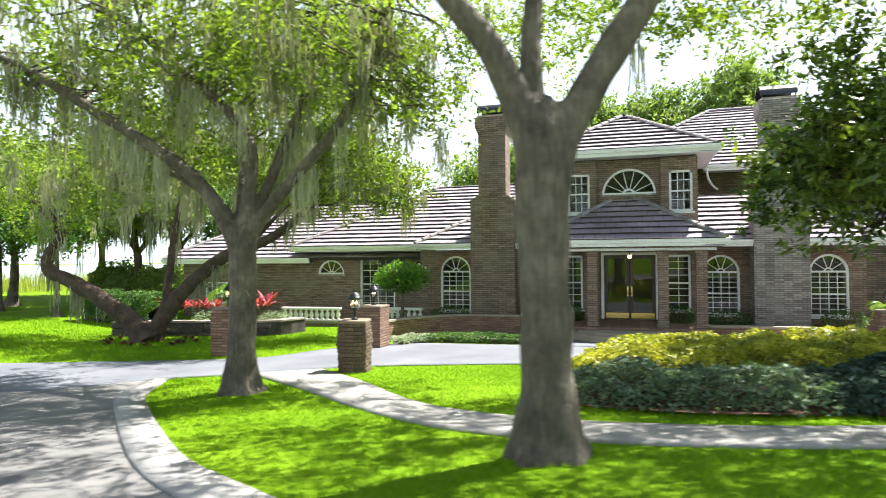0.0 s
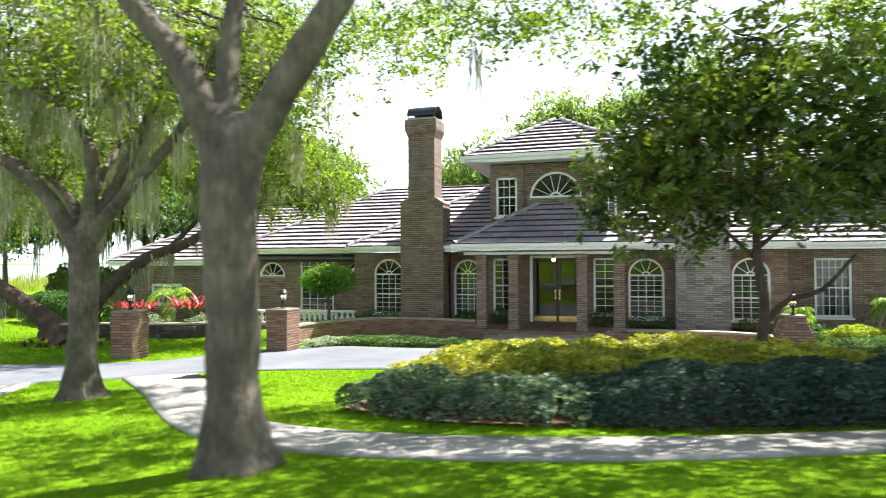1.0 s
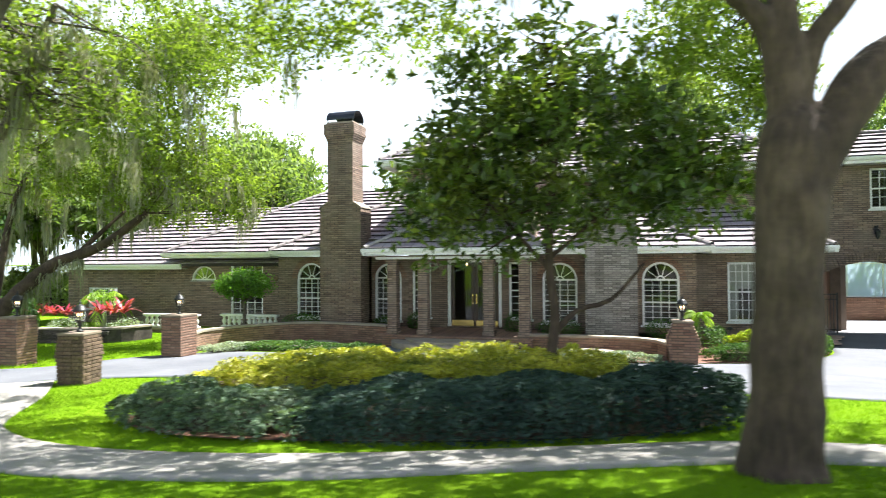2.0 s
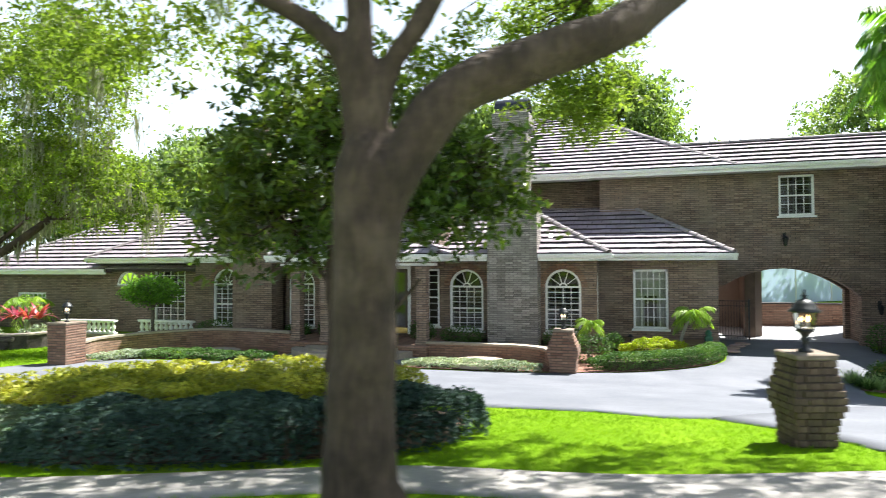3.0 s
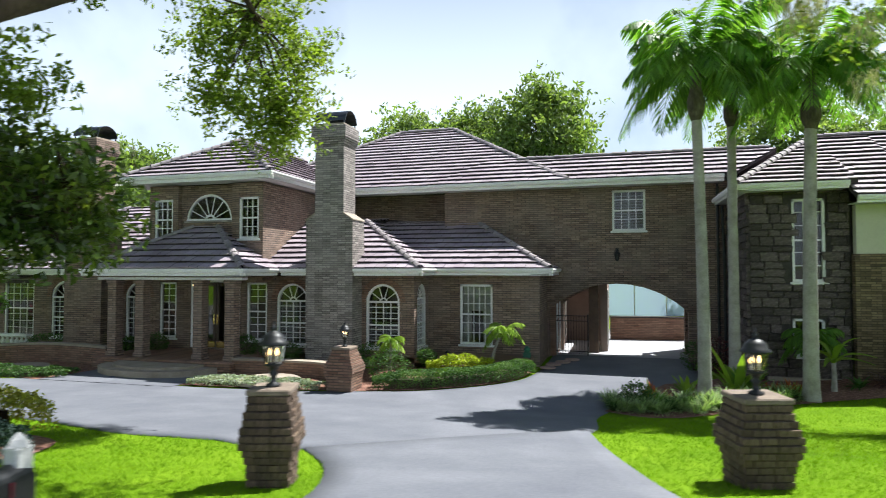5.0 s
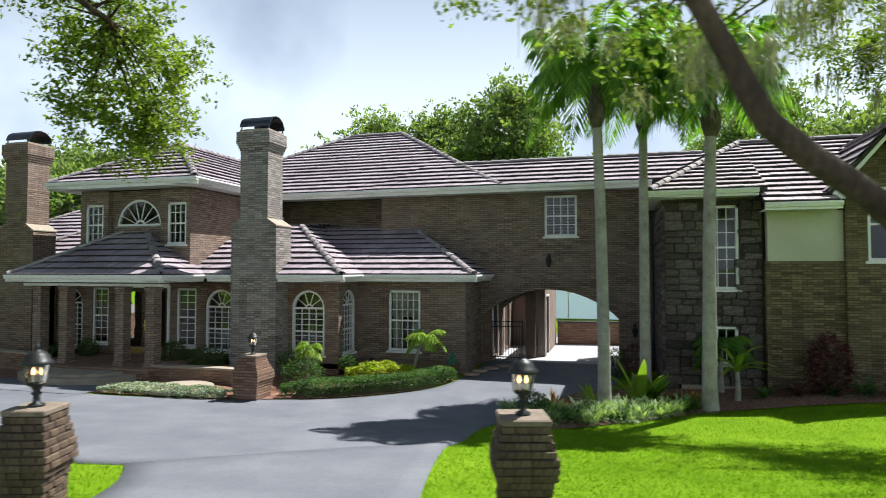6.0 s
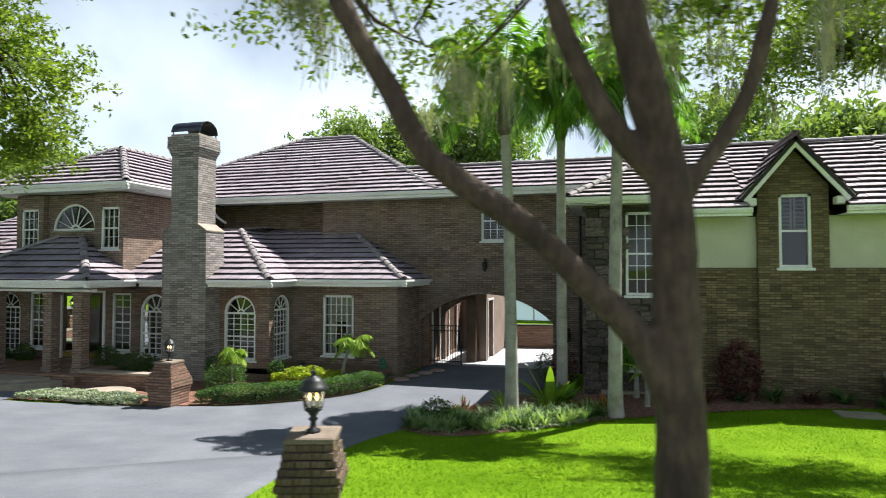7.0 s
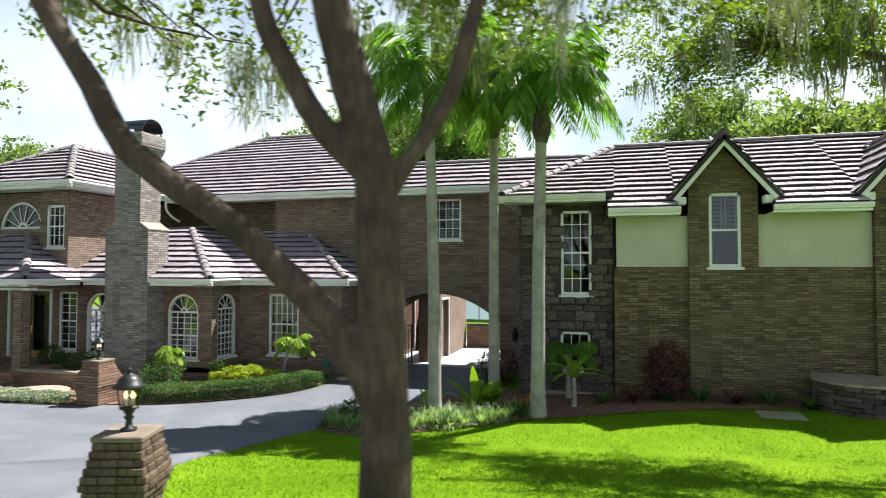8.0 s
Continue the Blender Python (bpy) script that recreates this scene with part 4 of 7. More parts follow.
def eaves(roof, pts, drop=0.2, back=0.45, inward=None):
    """A white gutter, fascia and soffit along the eave line; inward points to the wall."""
    for i, (a, b) in enumerate(zip(pts, pts[1:])):
        a, b = Vector(a), Vector(b)
        d = (b - a).normalized()
        n = Vector((-d.y, d.x, 0))
        bm = bmesh.new()
        prof = [(-0.09, 0.02), (-0.1, -0.03), (-0.07, -0.1), (0.0, -0.11), (0.0, -drop), (0.03, -drop), (0.03, 0.02)]
        s, e = a - d * (0.09 if i else 0), b + d * (0.088 if i < len(pts) - 2 else 0)
        va = [bm.verts.new(s + n * p + Vector((0, 0, q))) for p, q in prof]
        vb = [bm.verts.new(e + n * p + Vector((0, 0, q))) for p, q in prof]
        for k in range(len(prof)):
            j = (k + 1) % len(prof)
            bm.faces.new((va[k], va[j], vb[j], vb[k]))
        bm.faces.new(va[::-1])
        bm.faces.new(vb)
        part("gutter", bm, WHITE, roof, "white gutter and fascia")
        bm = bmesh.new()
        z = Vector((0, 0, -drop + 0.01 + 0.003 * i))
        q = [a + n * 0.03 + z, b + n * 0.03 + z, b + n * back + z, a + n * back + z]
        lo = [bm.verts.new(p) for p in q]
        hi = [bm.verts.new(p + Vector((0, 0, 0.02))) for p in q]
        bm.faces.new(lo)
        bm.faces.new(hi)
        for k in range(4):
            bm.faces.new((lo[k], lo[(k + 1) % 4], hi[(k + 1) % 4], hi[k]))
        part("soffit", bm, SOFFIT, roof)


def roof_deck(planes, label):
    """The boarded body of a roof, under its tiles."""
    bm = bmesh.new()
    for pts in planes:
        P = [Vector(p) for p in pts]
        nrm = (P[1] - P[0]).cross(P[2] - P[0]).normalized()
        if nrm.z < 0:
            nrm = -nrm
        top = [bm.verts.new(p) for p in P]
        low = [bm.verts.new(p - nrm * 0.09) for p in P]
        bm.faces.new(top)
        bm.faces.new(low[::-1])
        for i in range(len(P)):
            j = (i + 1) % len(P)
            bm.faces.new((top[j], top[i], low[i], low[j]))
    return part("roof", bm, ROOF_SHADE, house, label)


def make_roof(label, planes, hips=(), gutters=(), drop=0.2, back=0.45):
    """A roof of tiled planes, cap tiles along its hips and white eaves."""
    roof = roof_deck(planes, label)
    off = Vector((0, 0, 0))
    for p in planes:
        roof_plane([Vector(q) - off for q in p], roof)
    for a, b in hips:
        hip_line(roof, Vector(a) - off, Vector(b) - off)
    for line in gutters:
        eaves(roof, [Vector(q) - off for q in line], drop, back)
    return roof


S = 0.57
# far left wing
make_roof("low tiled hip roof of the garden wing", [
    [(-21.9, 22.2, 2.48), (-9.0, 22.2, 2.48), (-9.0, 27.0, 5.2), (-17.2, 27.0, 5.2)],
    [(-21.9, 33.8, 2.48), (-21.9, 22.2, 2.48), (-17.2, 27.0, 5.2), (-17.2, 29, 5.2)]],
    [((-21.9, 22.2, 2.48), (-17.2, 27.0, 5.2))], [[(-21.9, 22.2, 2.48), (-14.3, 22.2, 2.48)]])
make_roof("tiled hip roof over the french door", [
    [(-15.0, 21.95, 2.95), (-3.4, 21.95, 2.95), (-3.4, 27.0, 5.82), (-10.0, 27.0, 5.82)],
    [(-15.0, 33.8, 2.95), (-15.0, 21.95, 2.95), (-10.0, 27.0, 5.82), (-10.0, 29.0, 5.82)]],
    [((-15.0, 21.95, 2.95), (-10.0, 27.0, 5.82))], [[(-15.0, 23.2, 2.95), (-15.0, 21.95, 2.95), (-9.0, 21.95, 2.95)]])
make_roof("tiled hip roof beside the chimney", [
    [(-9.0, 20.7, 2.95), (-3.4, 20.7, 2.95), (-3.4, 26.2, 6.08), (-3.6, 26.2, 6.08)],
    [(-9.0, 27.0, 2.95), (-9.0, 20.7, 2.95), (-3.6, 26.2, 6.08), (-3.6, 27.0, 6.08)]],
    [((-9.0, 20.7, 2.95), (-3.6, 26.2, 6.08))], [[(-9.0, 22.0, 2.95), (-9.0, 20.7, 2.95), (-6.83, 20.7, 2.95)], [(-5.19, 20.7, 2.95), (-4.45, 20.7, 2.95)]])
# porch
make_roof("tiled hip roof over the front porch", [
    [(-4.35, 19.05, 2.95), (1.48, 19.05, 2.95), (-0.95, 21.2, 4.36), (-1.9, 21.2, 4.36)],
    [(1.48, 19.05, 2.95), (1.48, 21.2, 2.95), (-0.95, 21.2, 4.36)],
    [(-4.35, 21.2, 2.95), (-4.35, 19.05, 2.95), (-1.9, 21.2, 4.36)]],
    [((1.48, 19.05, 2.95), (-0.95, 21.2, 4.36)), ((-4.35, 19.05, 2.95), (-1.9, 21.2, 4.36))],
    [[(-4.35, 20.7, 2.95), (-4.35, 19.05, 2.95), (1.48, 19.05, 2.95), (1.48, 20.95, 2.95)]], 0.2, 0.6)
# bay and study
make_roof("tiled hip roof over the bay", [
    [(0.9, 20.95, 2.95), (6.3, 20.95, 2.95), (3.3, 23.95, 4.66), (0.9, 23.95, 4.66)],
    [(6.3, 20.95, 2.95), (6.3, 22.5, 2.95), (3.3, 25.5, 4.66), (3.3, 23.95, 4.66)],
    [(0.9, 23.95, 4.66), (3.3, 23.95, 4.66), (3.3, 26.3, 4.9), (0.9, 26.3, 4.9)],
    [(6.3, 22.5, 2.95), (10.0, 22.5, 2.95), (7.15, 25.35, 4.58), (3.3, 25.5, 4.66)],
    [(3.3, 25.5, 4.66), (6.0, 25.4, 4.6), (6.0, 26.3, 4.75), (3.3, 26.3, 4.9)],
    [(10.0, 22.5, 2.95), (10.0, 25.35, 2.95), (7.15, 25.35, 4.58)]],
    [((6.3, 20.95, 2.95), (3.3, 23.95, 4.66)), ((10.0, 22.5, 2.95), (7.15, 25.35, 4.58))],
    [[(1.6, 20.95, 2.95), (2.53, 20.95, 2.95)], [(4.15, 20.95, 2.95), (6.3, 20.95, 2.95), (6.3, 22.5, 2.95), (10.0, 22.5, 2.95), (10.0, 25.3, 2.95)]], 0.2, 0.6)
# upper storey over the porch
make_roof("tiled hip roof of the upper storey", [
    [(-4.4, 20.45, 6.05), (1.5, 20.45, 6.05), (-1.35, 23.3, 7.72), (-1.55, 23.3, 7.72)],
    [(1.5, 20.45, 6.05), (1.5, 28.0, 6.05), (-1.35, 28.0, 7.72), (-1.35, 23.3, 7.72)],
    [(-4.4, 28.0, 6.05), (-4.4, 20.45, 6.05), (-1.55, 23.3, 7.72), (-1.55, 28.0, 7.72)]],
    [((1.5, 20.45, 6.05), (-1.35, 23.3, 7.75)), ((-4.4, 20.45, 6.05), (-1.55, 23.3, 7.75)), ((-1.45, 23.3, 7.75), (-1.45, 28.0, 7.75))],
    [[(-4.4, 26, 6.05), (-4.4, 20.45, 6.05), (1.5, 20.45, 6.05), (1.5, 24.8, 6.05)]], 0.22, 0.8)
# main range and bridge
make_roof("tall tiled hip roof of the main range", [
    [(-3.2, 24.75, 5.98), (10.4, 24.75, 5.98), (4.9, 30.2, 9.25), (2.35, 30.2, 9.25)],
    [(10.4, 24.75, 5.98), (10.4, 35.6, 5.98), (4.9, 30.2, 9.25)],
    [(-3.2, 35.6, 5.98), (-3.2, 24.75, 5.98), (2.35, 30.2, 9.25)],
    [(10.4, 35.6, 5.98), (-3.2, 35.6, 5.98), (2.35, 30.2, 9.25), (4.9, 30.2, 9.25)]],
    [((10.4, 24.75, 5.98), (4.9, 30.2, 9.27)), ((-3.2, 24.75, 5.98), (2.35, 30.2, 9.27)), ((2.35, 30.2, 9.27), (4.9, 30.2, 9.27))],
    [[(1.5, 24.72, 5.97), (5.5, 24.72, 5.97)]], 0.21, 0.7)
make_roof("tiled gable roof over the bridge", [
    [(5.4, 24.7, 5.99), (15.6, 24.7, 5.99), (17.2, 26.45, 7.05), (7.2, 26.45, 7.05)],
    [(17.2, 28.1, 5.99), (7.0, 28.1, 5.99), (7.2, 26.45, 7.05), (17.2, 26.45, 7.05)]],
    [((8.4, 26.45, 7.06), (17.0, 26.45, 7.06))], [[(5.4, 24.7, 5.98), (15.3, 24.7, 5.98)]], 0.21, 0.7)
# garage wing
make_roof("tiled hip roof of the garage wing", [
    [(15.05, 21.3, 5.2), (17.9, 21.3, 5.2), (17.9, 25.2, 7.05)],
    [(17.75, 20.95, 4.78), (19.4, 20.95, 4.78), (19.4, 25.2, 7.06), (17.75, 25.2, 7.06)],
    [(21.5, 20.95, 4.78), (23.4, 20.95, 4.78), (23.4, 25.2, 7.06), (21.5, 25.2, 7.06)],
    [(25.5, 20.95, 4.78), (30.5, 20.95, 4.78), (30.5, 25.2, 7.06), (25.5, 25.2, 7.06)],
    [(19.4, 22.0, 5.36), (21.5, 22.0, 5.36), (21.5, 25.2, 7.06), (19.4, 25.2, 7.06)],
    [(23.4, 22.0, 5.36), (25.5, 22.0, 5.36), (25.5, 25.2, 7.06), (23.4, 25.2, 7.06)],
    [(15.05, 29.5, 5.2), (15.05, 21.3, 5.2), (17.9, 25.2, 7.05)],
    [(30.5, 29.4, 4.78), (15.05, 29.4, 4.78), (17.9, 25.2, 7.05), (30.5, 25.2, 7.06)]],
    [((15.05, 21.3, 5.2), (17.9, 25.2, 7.08)), ((17.9, 25.2, 7.08), (30.4, 25.2, 7.08))],
    [[(15.05, 25.0, 5.19), (15.05, 21.3, 5.19), (17.7, 21.3, 5.19)], [(17.76, 20.95, 4.77), (19.45, 20.95, 4.77)], [(21.45, 20.95, 4.77), (23.45, 20.95, 4.77)], [(25.45, 20.95, 4.77), (30.5, 20.95, 4.77)]], 0.17, 0.7)
for dx in (0.0, 4.0):
    make_roof("small tiled gable roof of the dormer", [
        [(19.2 + dx, 24.0, 5.02), (19.2 + dx, 21.15, 5.02), (20.46 + dx, 21.15, 6.52), (20.46 + dx, 24.3, 6.52)],
        [(21.72 + dx, 21.15, 5.02), (21.72 + dx, 24.0, 5.02), (20.46 + dx, 24.3, 6.52), (20.46 + dx, 21.15, 6.52)]],
        [((20.46 + dx, 21.15, 6.53), (20.46 + dx, 24.2, 6.53))])

# ---- chimneys ----


def chimney(x0, x1, yf, z_sh, z_top, mat):
    """A brick chimney with a broad base, sloping shoulders, a corbelled head and a barrel-shaped metal cap."""
    bm = bmesh.new()
    d = 0.89
    sl = 0.3
    a, b = x0 + sl + 0.01, x1 - sl - 0.01
    prism(bm, [(x0, Z0), (x1, Z0), (x1, z_sh), (x1 - sl, z_sh + 0.22), (x0 + sl, z_sh + 0.22), (x0, z_sh)], yf, yf + d)
    ch = part("chimney", bm, mat, house, "grey-brown brick chimney with sloping shoulders")
    bm = bmesh.new()
    box(bm, a, yf + 0.003, z_sh + 0.222, b, yf + d - 0.02, z_top - 0.62)
    part("shaft", bm, mat, ch)
    for i in range(4):
        bm = bmesh.new()
        g = 0.025 * (i + 1)
        box(bm, a - g, yf - g, z_top - 0.62 + i * 0.075, b + g, yf + d - 0.02 + g, z_top - 0.547 + i * 0.075)
        part("corbel", bm, mat, ch)
    bm = bmesh.new()
    box(bm, a - 0.10, yf - 0.10, z_top - 0.319, b + 0.10, yf + d + 0.06, z_top - 0.02, 0.01)
    part("head", bm, mat, ch)
    bm = bmesh.new()
    box(bm, a - 0.02, yf - 0.03, z_top - 0.018, b + 0.02, yf + d, z_top + 0.05)
    part("crown_slab", bm, SLAB, ch)
    for p in ((x0, x0 + sl), (x1 - sl, x1)):
        bm = bmesh.new()
        lo, hi = (z_sh, z_sh + 0.22) if p[0] == x0 else (z_sh + 0.22, z_sh)
        prism(bm, [(p[0] - 0.02, lo + 0.012), (p[1] + 0.02, hi + 0.012), (p[1] + 0.02, hi + 0.05), (p[0] - 0.02, lo + 0.05)], yf - 0.03, yf + d + 0.02)
        part("shoulder_slab", bm, SLAB, ch, "pale mortar capping on the shoulder")
    bm = bmesh.new()
    w = (b - a) / 2 + 0.05
    m = (a + b) / 2
    # the barrel runs along the front; its open ends face the sides
    n, depth = 12, d + 0.02
    yc, r = yf + d / 2, depth / 2 - 0.02
    pro = [(r * math.cos(math.pi * i / n), r * math.sin(math.pi * i / n) * 0.85) for i in range(n + 1)]
    for rr0, rr1 in ((1.0, 0.95),):
        for i in range(n):
            q = [pro[i], pro[i + 1], (pro[i + 1][0] * rr1, pro[i + 1][1] * rr1), (pro[i][0] * rr1, pro[i][1] * rr1)]
            va = [bm.verts.new((m - w, yc + y, z_top + 0.14 + z)) for y, z in q]
            vb = [bm.verts.new((m + w, yc + y, z_top + 0.14 + z)) for y, z in q]
            bm.faces.new(va)
            bm.faces.new(vb[::-1])
            for k in range(4):
                bm.faces.new((va[k], va[(k + 1) % 4], vb[(k + 1) % 4], vb[k]))
    for sx in (-1, 1):
        for sy in (-1, 1):
            box(bm, m + sx * (w - 0.06) - 0.015, yc + sy * (r - 0.03) - 0.015, z_top + 0.05, m + sx * (w - 0.06) + 0.015, yc + sy * (r - 0.03) + 0.015, z_top + 0.16)
    bmesh.ops.remove_doubles(bm, verts=bm.verts[:], dist=0.0005)
    part("chimney_cap", bm, SLATE_METAL, ch, "dark barrel-shaped metal rain cap")


chimney(2.54, 4.14, 20.86, 4.46, 7.48, BRICK_PALE)
chimney(-6.82, -5.2, 20.6, 4.46, 7.55, BRICK)

# ---- porch, doors and house details ----
bm = bmesh.new()
box(bm, -4.0, 19.05, -0.2, 1.1, 21.7, 0.2, 0.02)
part("porch_floor", bm, BRICK_RED, house, "brick porch floor")
for i, (r, z) in enumerate(((1.75, 0.06), (1.35, 0.13))):
    bm = bmesh.new()
    pts = [(-1.35 + r * 1.15 * math.cos(a), 19.1 - r * 0.75 * math.sin(a)) for a in np.linspace(0, math.pi, 22)]
    lo, hi = [bm.verts.new((*p, -0.2)) for p in pts], [bm.verts.new((*p, z)) for p in pts]
    bm.faces.new(hi)
    for k in range(len(pts) - 1):
        bm.faces.new((lo[k], lo[k + 1], hi[k + 1], hi[k]))
    part("step", bm, SLAB, house, "rounded paved step before the porch")
for x in (-3.52, -2.46, -0.3, 0.82):
    bm = bmesh.new()
    box(bm, x - 0.16, 19.36, 0.2, x + 0.16, 19.68, 2.62, 0.01)
    box(bm, x - 0.19, 19.33, 0.2, x + 0.19, 19.71, 0.36, 0.01)
    box(bm, x - 0.19, 19.33, 2.5, x + 0.19, 19.71, 2.62, 0.01)
    part("column", bm, BRICK, house, "square brick porch column")
bm = bmesh.new()
box(bm, -4.1, 19.38, 2.62, 1.25, 19.66, 2.74)
part("beam", bm, WHITE, house, "white beam over the porch columns")
bm = bmesh.new()
for x0, x1, z0, z1 in ((-2.28, -2.18, 0.25, 2.6), (-0.44, -0.34, 0.25, 2.6), (-2.18, -0.44, 2.5, 2.6)):
    box(bm, x0, 21.56, z0, x1, 21.72, z1, 0.008)
frame_ob = part("door_frame", bm, WHITE, house, "white frame round the double front door")
for s in (-1, 1):
    bm = bmesh.new()
    xa, xb = (-2.17, -1.32) if s < 0 else (-1.30, -0.45)
    for x0, x1, z0, z1 in ((xa, xa + 0.11, 0.26, 2.49), (xb - 0.11, xb, 0.26, 2.49), (xa + 0.11, xb - 0.11, 0.26, 0.5), (xa + 0.11, xb - 0.11, 2.37, 2.49)):
        box(bm, x0, 21.63, z0, x1, 21.68, z1, 0.005)
    leaf = part("door", bm, DOOR_WOOD, house, "dark glazed front door leaf")
    bm = bmesh.new()
    bm.faces.new([bm.verts.new(p) for p in ((xa + 0.1, 21.655, 0.49), (xb - 0.1, 21.655, 0.49), (xb - 0.1, 21.655, 2.38), (xa + 0.1, 21.655, 2.38))])
    part("pane", bm, GLASS, leaf).visible_shadow = False
    bm = bmesh.new()
    box(bm, xa + 0.03, 21.617, 0.27, xb - 0.03, 21.629, 0.47, 0.003)
    part("kick_plate", bm, BRASS, leaf, "polished brass kick plate")
    bm = bmesh.new()
    x = xb - 0.06 if s < 0 else xa + 0.06
    box(bm, x - 0.025, 21.61, 1.05, x + 0.025, 21.63, 1.4, 0.005)
    tube(bm, [(x, 21.6, 1.1), (x, 21.56, 1.2), (x, 21.6, 1.32)], 0.012, 0.012, 6, step=0.05)
    part("handle", bm, BRASS, leaf, "brass door handle")
bm = bmesh.new()
box(bm, -1.4, 20.4, 2.6, -1.2, 20.6, 2.7, 0.02)
lathe(bm, [(0.02, 2.62), (0.02, 2.5), (0.03, 2.49)], 8, (-1.3, 20.5))
lantern = part("porch_lantern", bm, IRON, house, "small iron porch lantern")
bm = bmesh.new()
lathe(bm, [(0.02, 2.38), (0.06, 2.42), (0.05, 2.49), (0.02, 2.5)], 10, (-1.3, 20.5))
part("bulb", bm, BULB, lantern, "warm glowing bulb")
bm = bmesh.new()
box(bm, -4.3, 19.2, 2.705, 1.4, 21.6, 2.73)
tagged(part("ceiling", bm, WOOD_POST, None, "dark boarded porch ceiling"), category="ceiling", kind="structure")


def downpipe(pts, r=0.045):
    bm = bmesh.new()
    tube(bm, pts, r, r, 8, step=0.12)
    part("downpipe", bm, WHITE if pts[0][0] < 10 else IRON, house, "rainwater downpipe", True)


downpipe([(1.6, 24.6, 5.85), (1.62, 24.6, 5.5), (1.8, 24.75, 5.2), (2.0, 24.9, 5.05)])
downpipe([(15.15, 25.15, 5.75), (15.15, 25.15, 3.0), (15.15, 25.15, -0.1)])
downpipe([(15.25, 24.9, 5.0), (15.3, 24.9, 3.0), (15.3, 24.9, -0.1)])


def wall_lantern(x, y, z):
    th = thing("wall_lantern", (x, y, z), "black iron wall lantern on brick", "lantern", "wall lanterns")
    bm = bmesh.new()
    box(bm, -0.05, -0.03, -0.12, 0.05, 0.0, 0.16, 0.01)
    tube(bm, [(0, -0.02, 0.1), (0, -0.16, 0.18), (0, -0.17, 0.05)], 0.012, 0.012, 6, step=0.04)
    part("bracket", bm, IRON, th)
    bm = bmesh.new()
    lathe(bm, [(0.03, 0.06), (0.11, -0.02), (0.11, -0.03), (0.09, -0.03), (0.06, -0.24), (0.02, -0.29)], 6, (0, -0.17))
    part("cage", bm, IRON, th)


wall_lantern(11.98, 25.3, 3.5)
wall_lantern(14.75, 25.3, 1.2)


# ---- brick pillars and lamps ----
BRICK_MESH = bpy.data.meshes.new("brick")
bm = bmesh.new()
box(bm, -0.5, -0.045, -0.031, 0.5, 0.045, 0.031, 0.006)
bm.to_mesh(BRICK_MESH)
bm.free()
BRICK_MESH.materials.append(BRICK_PIECE)


def brick_pillar(at, height, widths, label, turn=0.0, pieces=False, mat=None, cap=0.06):
    """A pillar of brick courses; widths gives the half width at even steps from foot to head."""
    th = thing("brick_pillar", at, label, "pillar", "brick pillars by the drive", turn=turn)
    rows = int(height / 0.073)

    def half(t):
        f = t * (len(widths) - 1)
        i = min(int(f), len(widths) - 2)
        return widths[i] + (widths[i + 1] - widths[i]) * (f - i)
    bm = bmesh.new()
    for i in range(rows):
        h = half(i / (rows - 1)) - (0.018 if pieces else 0.0)
        z = i * 0.073
        inset = 0.012
        if pieces:
            box(bm, -h, -h, z, h, h, z + 0.0728)
        else:
            box(bm, -h + inset, -h + inset, z, h - inset, h - inset, z + 0.012)
            box(bm, -h, -h, z + 0.012, h, h, z + 0.0728, 0.005)
    box(bm, -0.3, -0.3, -0.3, 0.3, 0.3, 0.0)
    part("core", bm, MORTAR if pieces else (mat or BRICK_RED), th)
    if pieces:
        for i in range(rows):
            h = half(i / (rows - 1))
            z = (i + 0.5) * 0.073
            for side in range(4):
                n = 2 + (i + side) % 2
                total = 2 * h - 0.09
                for k in range(n):
                    L = total / n
                    x = -h + 0.045 * (1 + (-1) ** i) + L * (k + 0.5) + (0 if i % 2 == 0 else 0.0)
                    ob = new("brick", BRICK_MESH)
                    ob.parent = th
                    m = pose(0, 0, 0, 0, 0, 90 * side) @ pose(x, -h + 0.045 - rng.uniform(0, 0.008), z, 0, 0, rng.uniform(-0.8, 0.8))
                    ob.matrix_basis = m @ Matrix.Diagonal((L - 0.012, 1, 1, 1))
    top = widths[-1]
    bm = bmesh.new()
    box(bm, -top - 0.01, -top - 0.01, rows * 0.073, top + 0.01, top + 0.01, rows * 0.073 + cap, 0.012)
    part("cap", bm, CAP_STONE, th, "tan mortar cap")
    return rows * 0.073 + cap


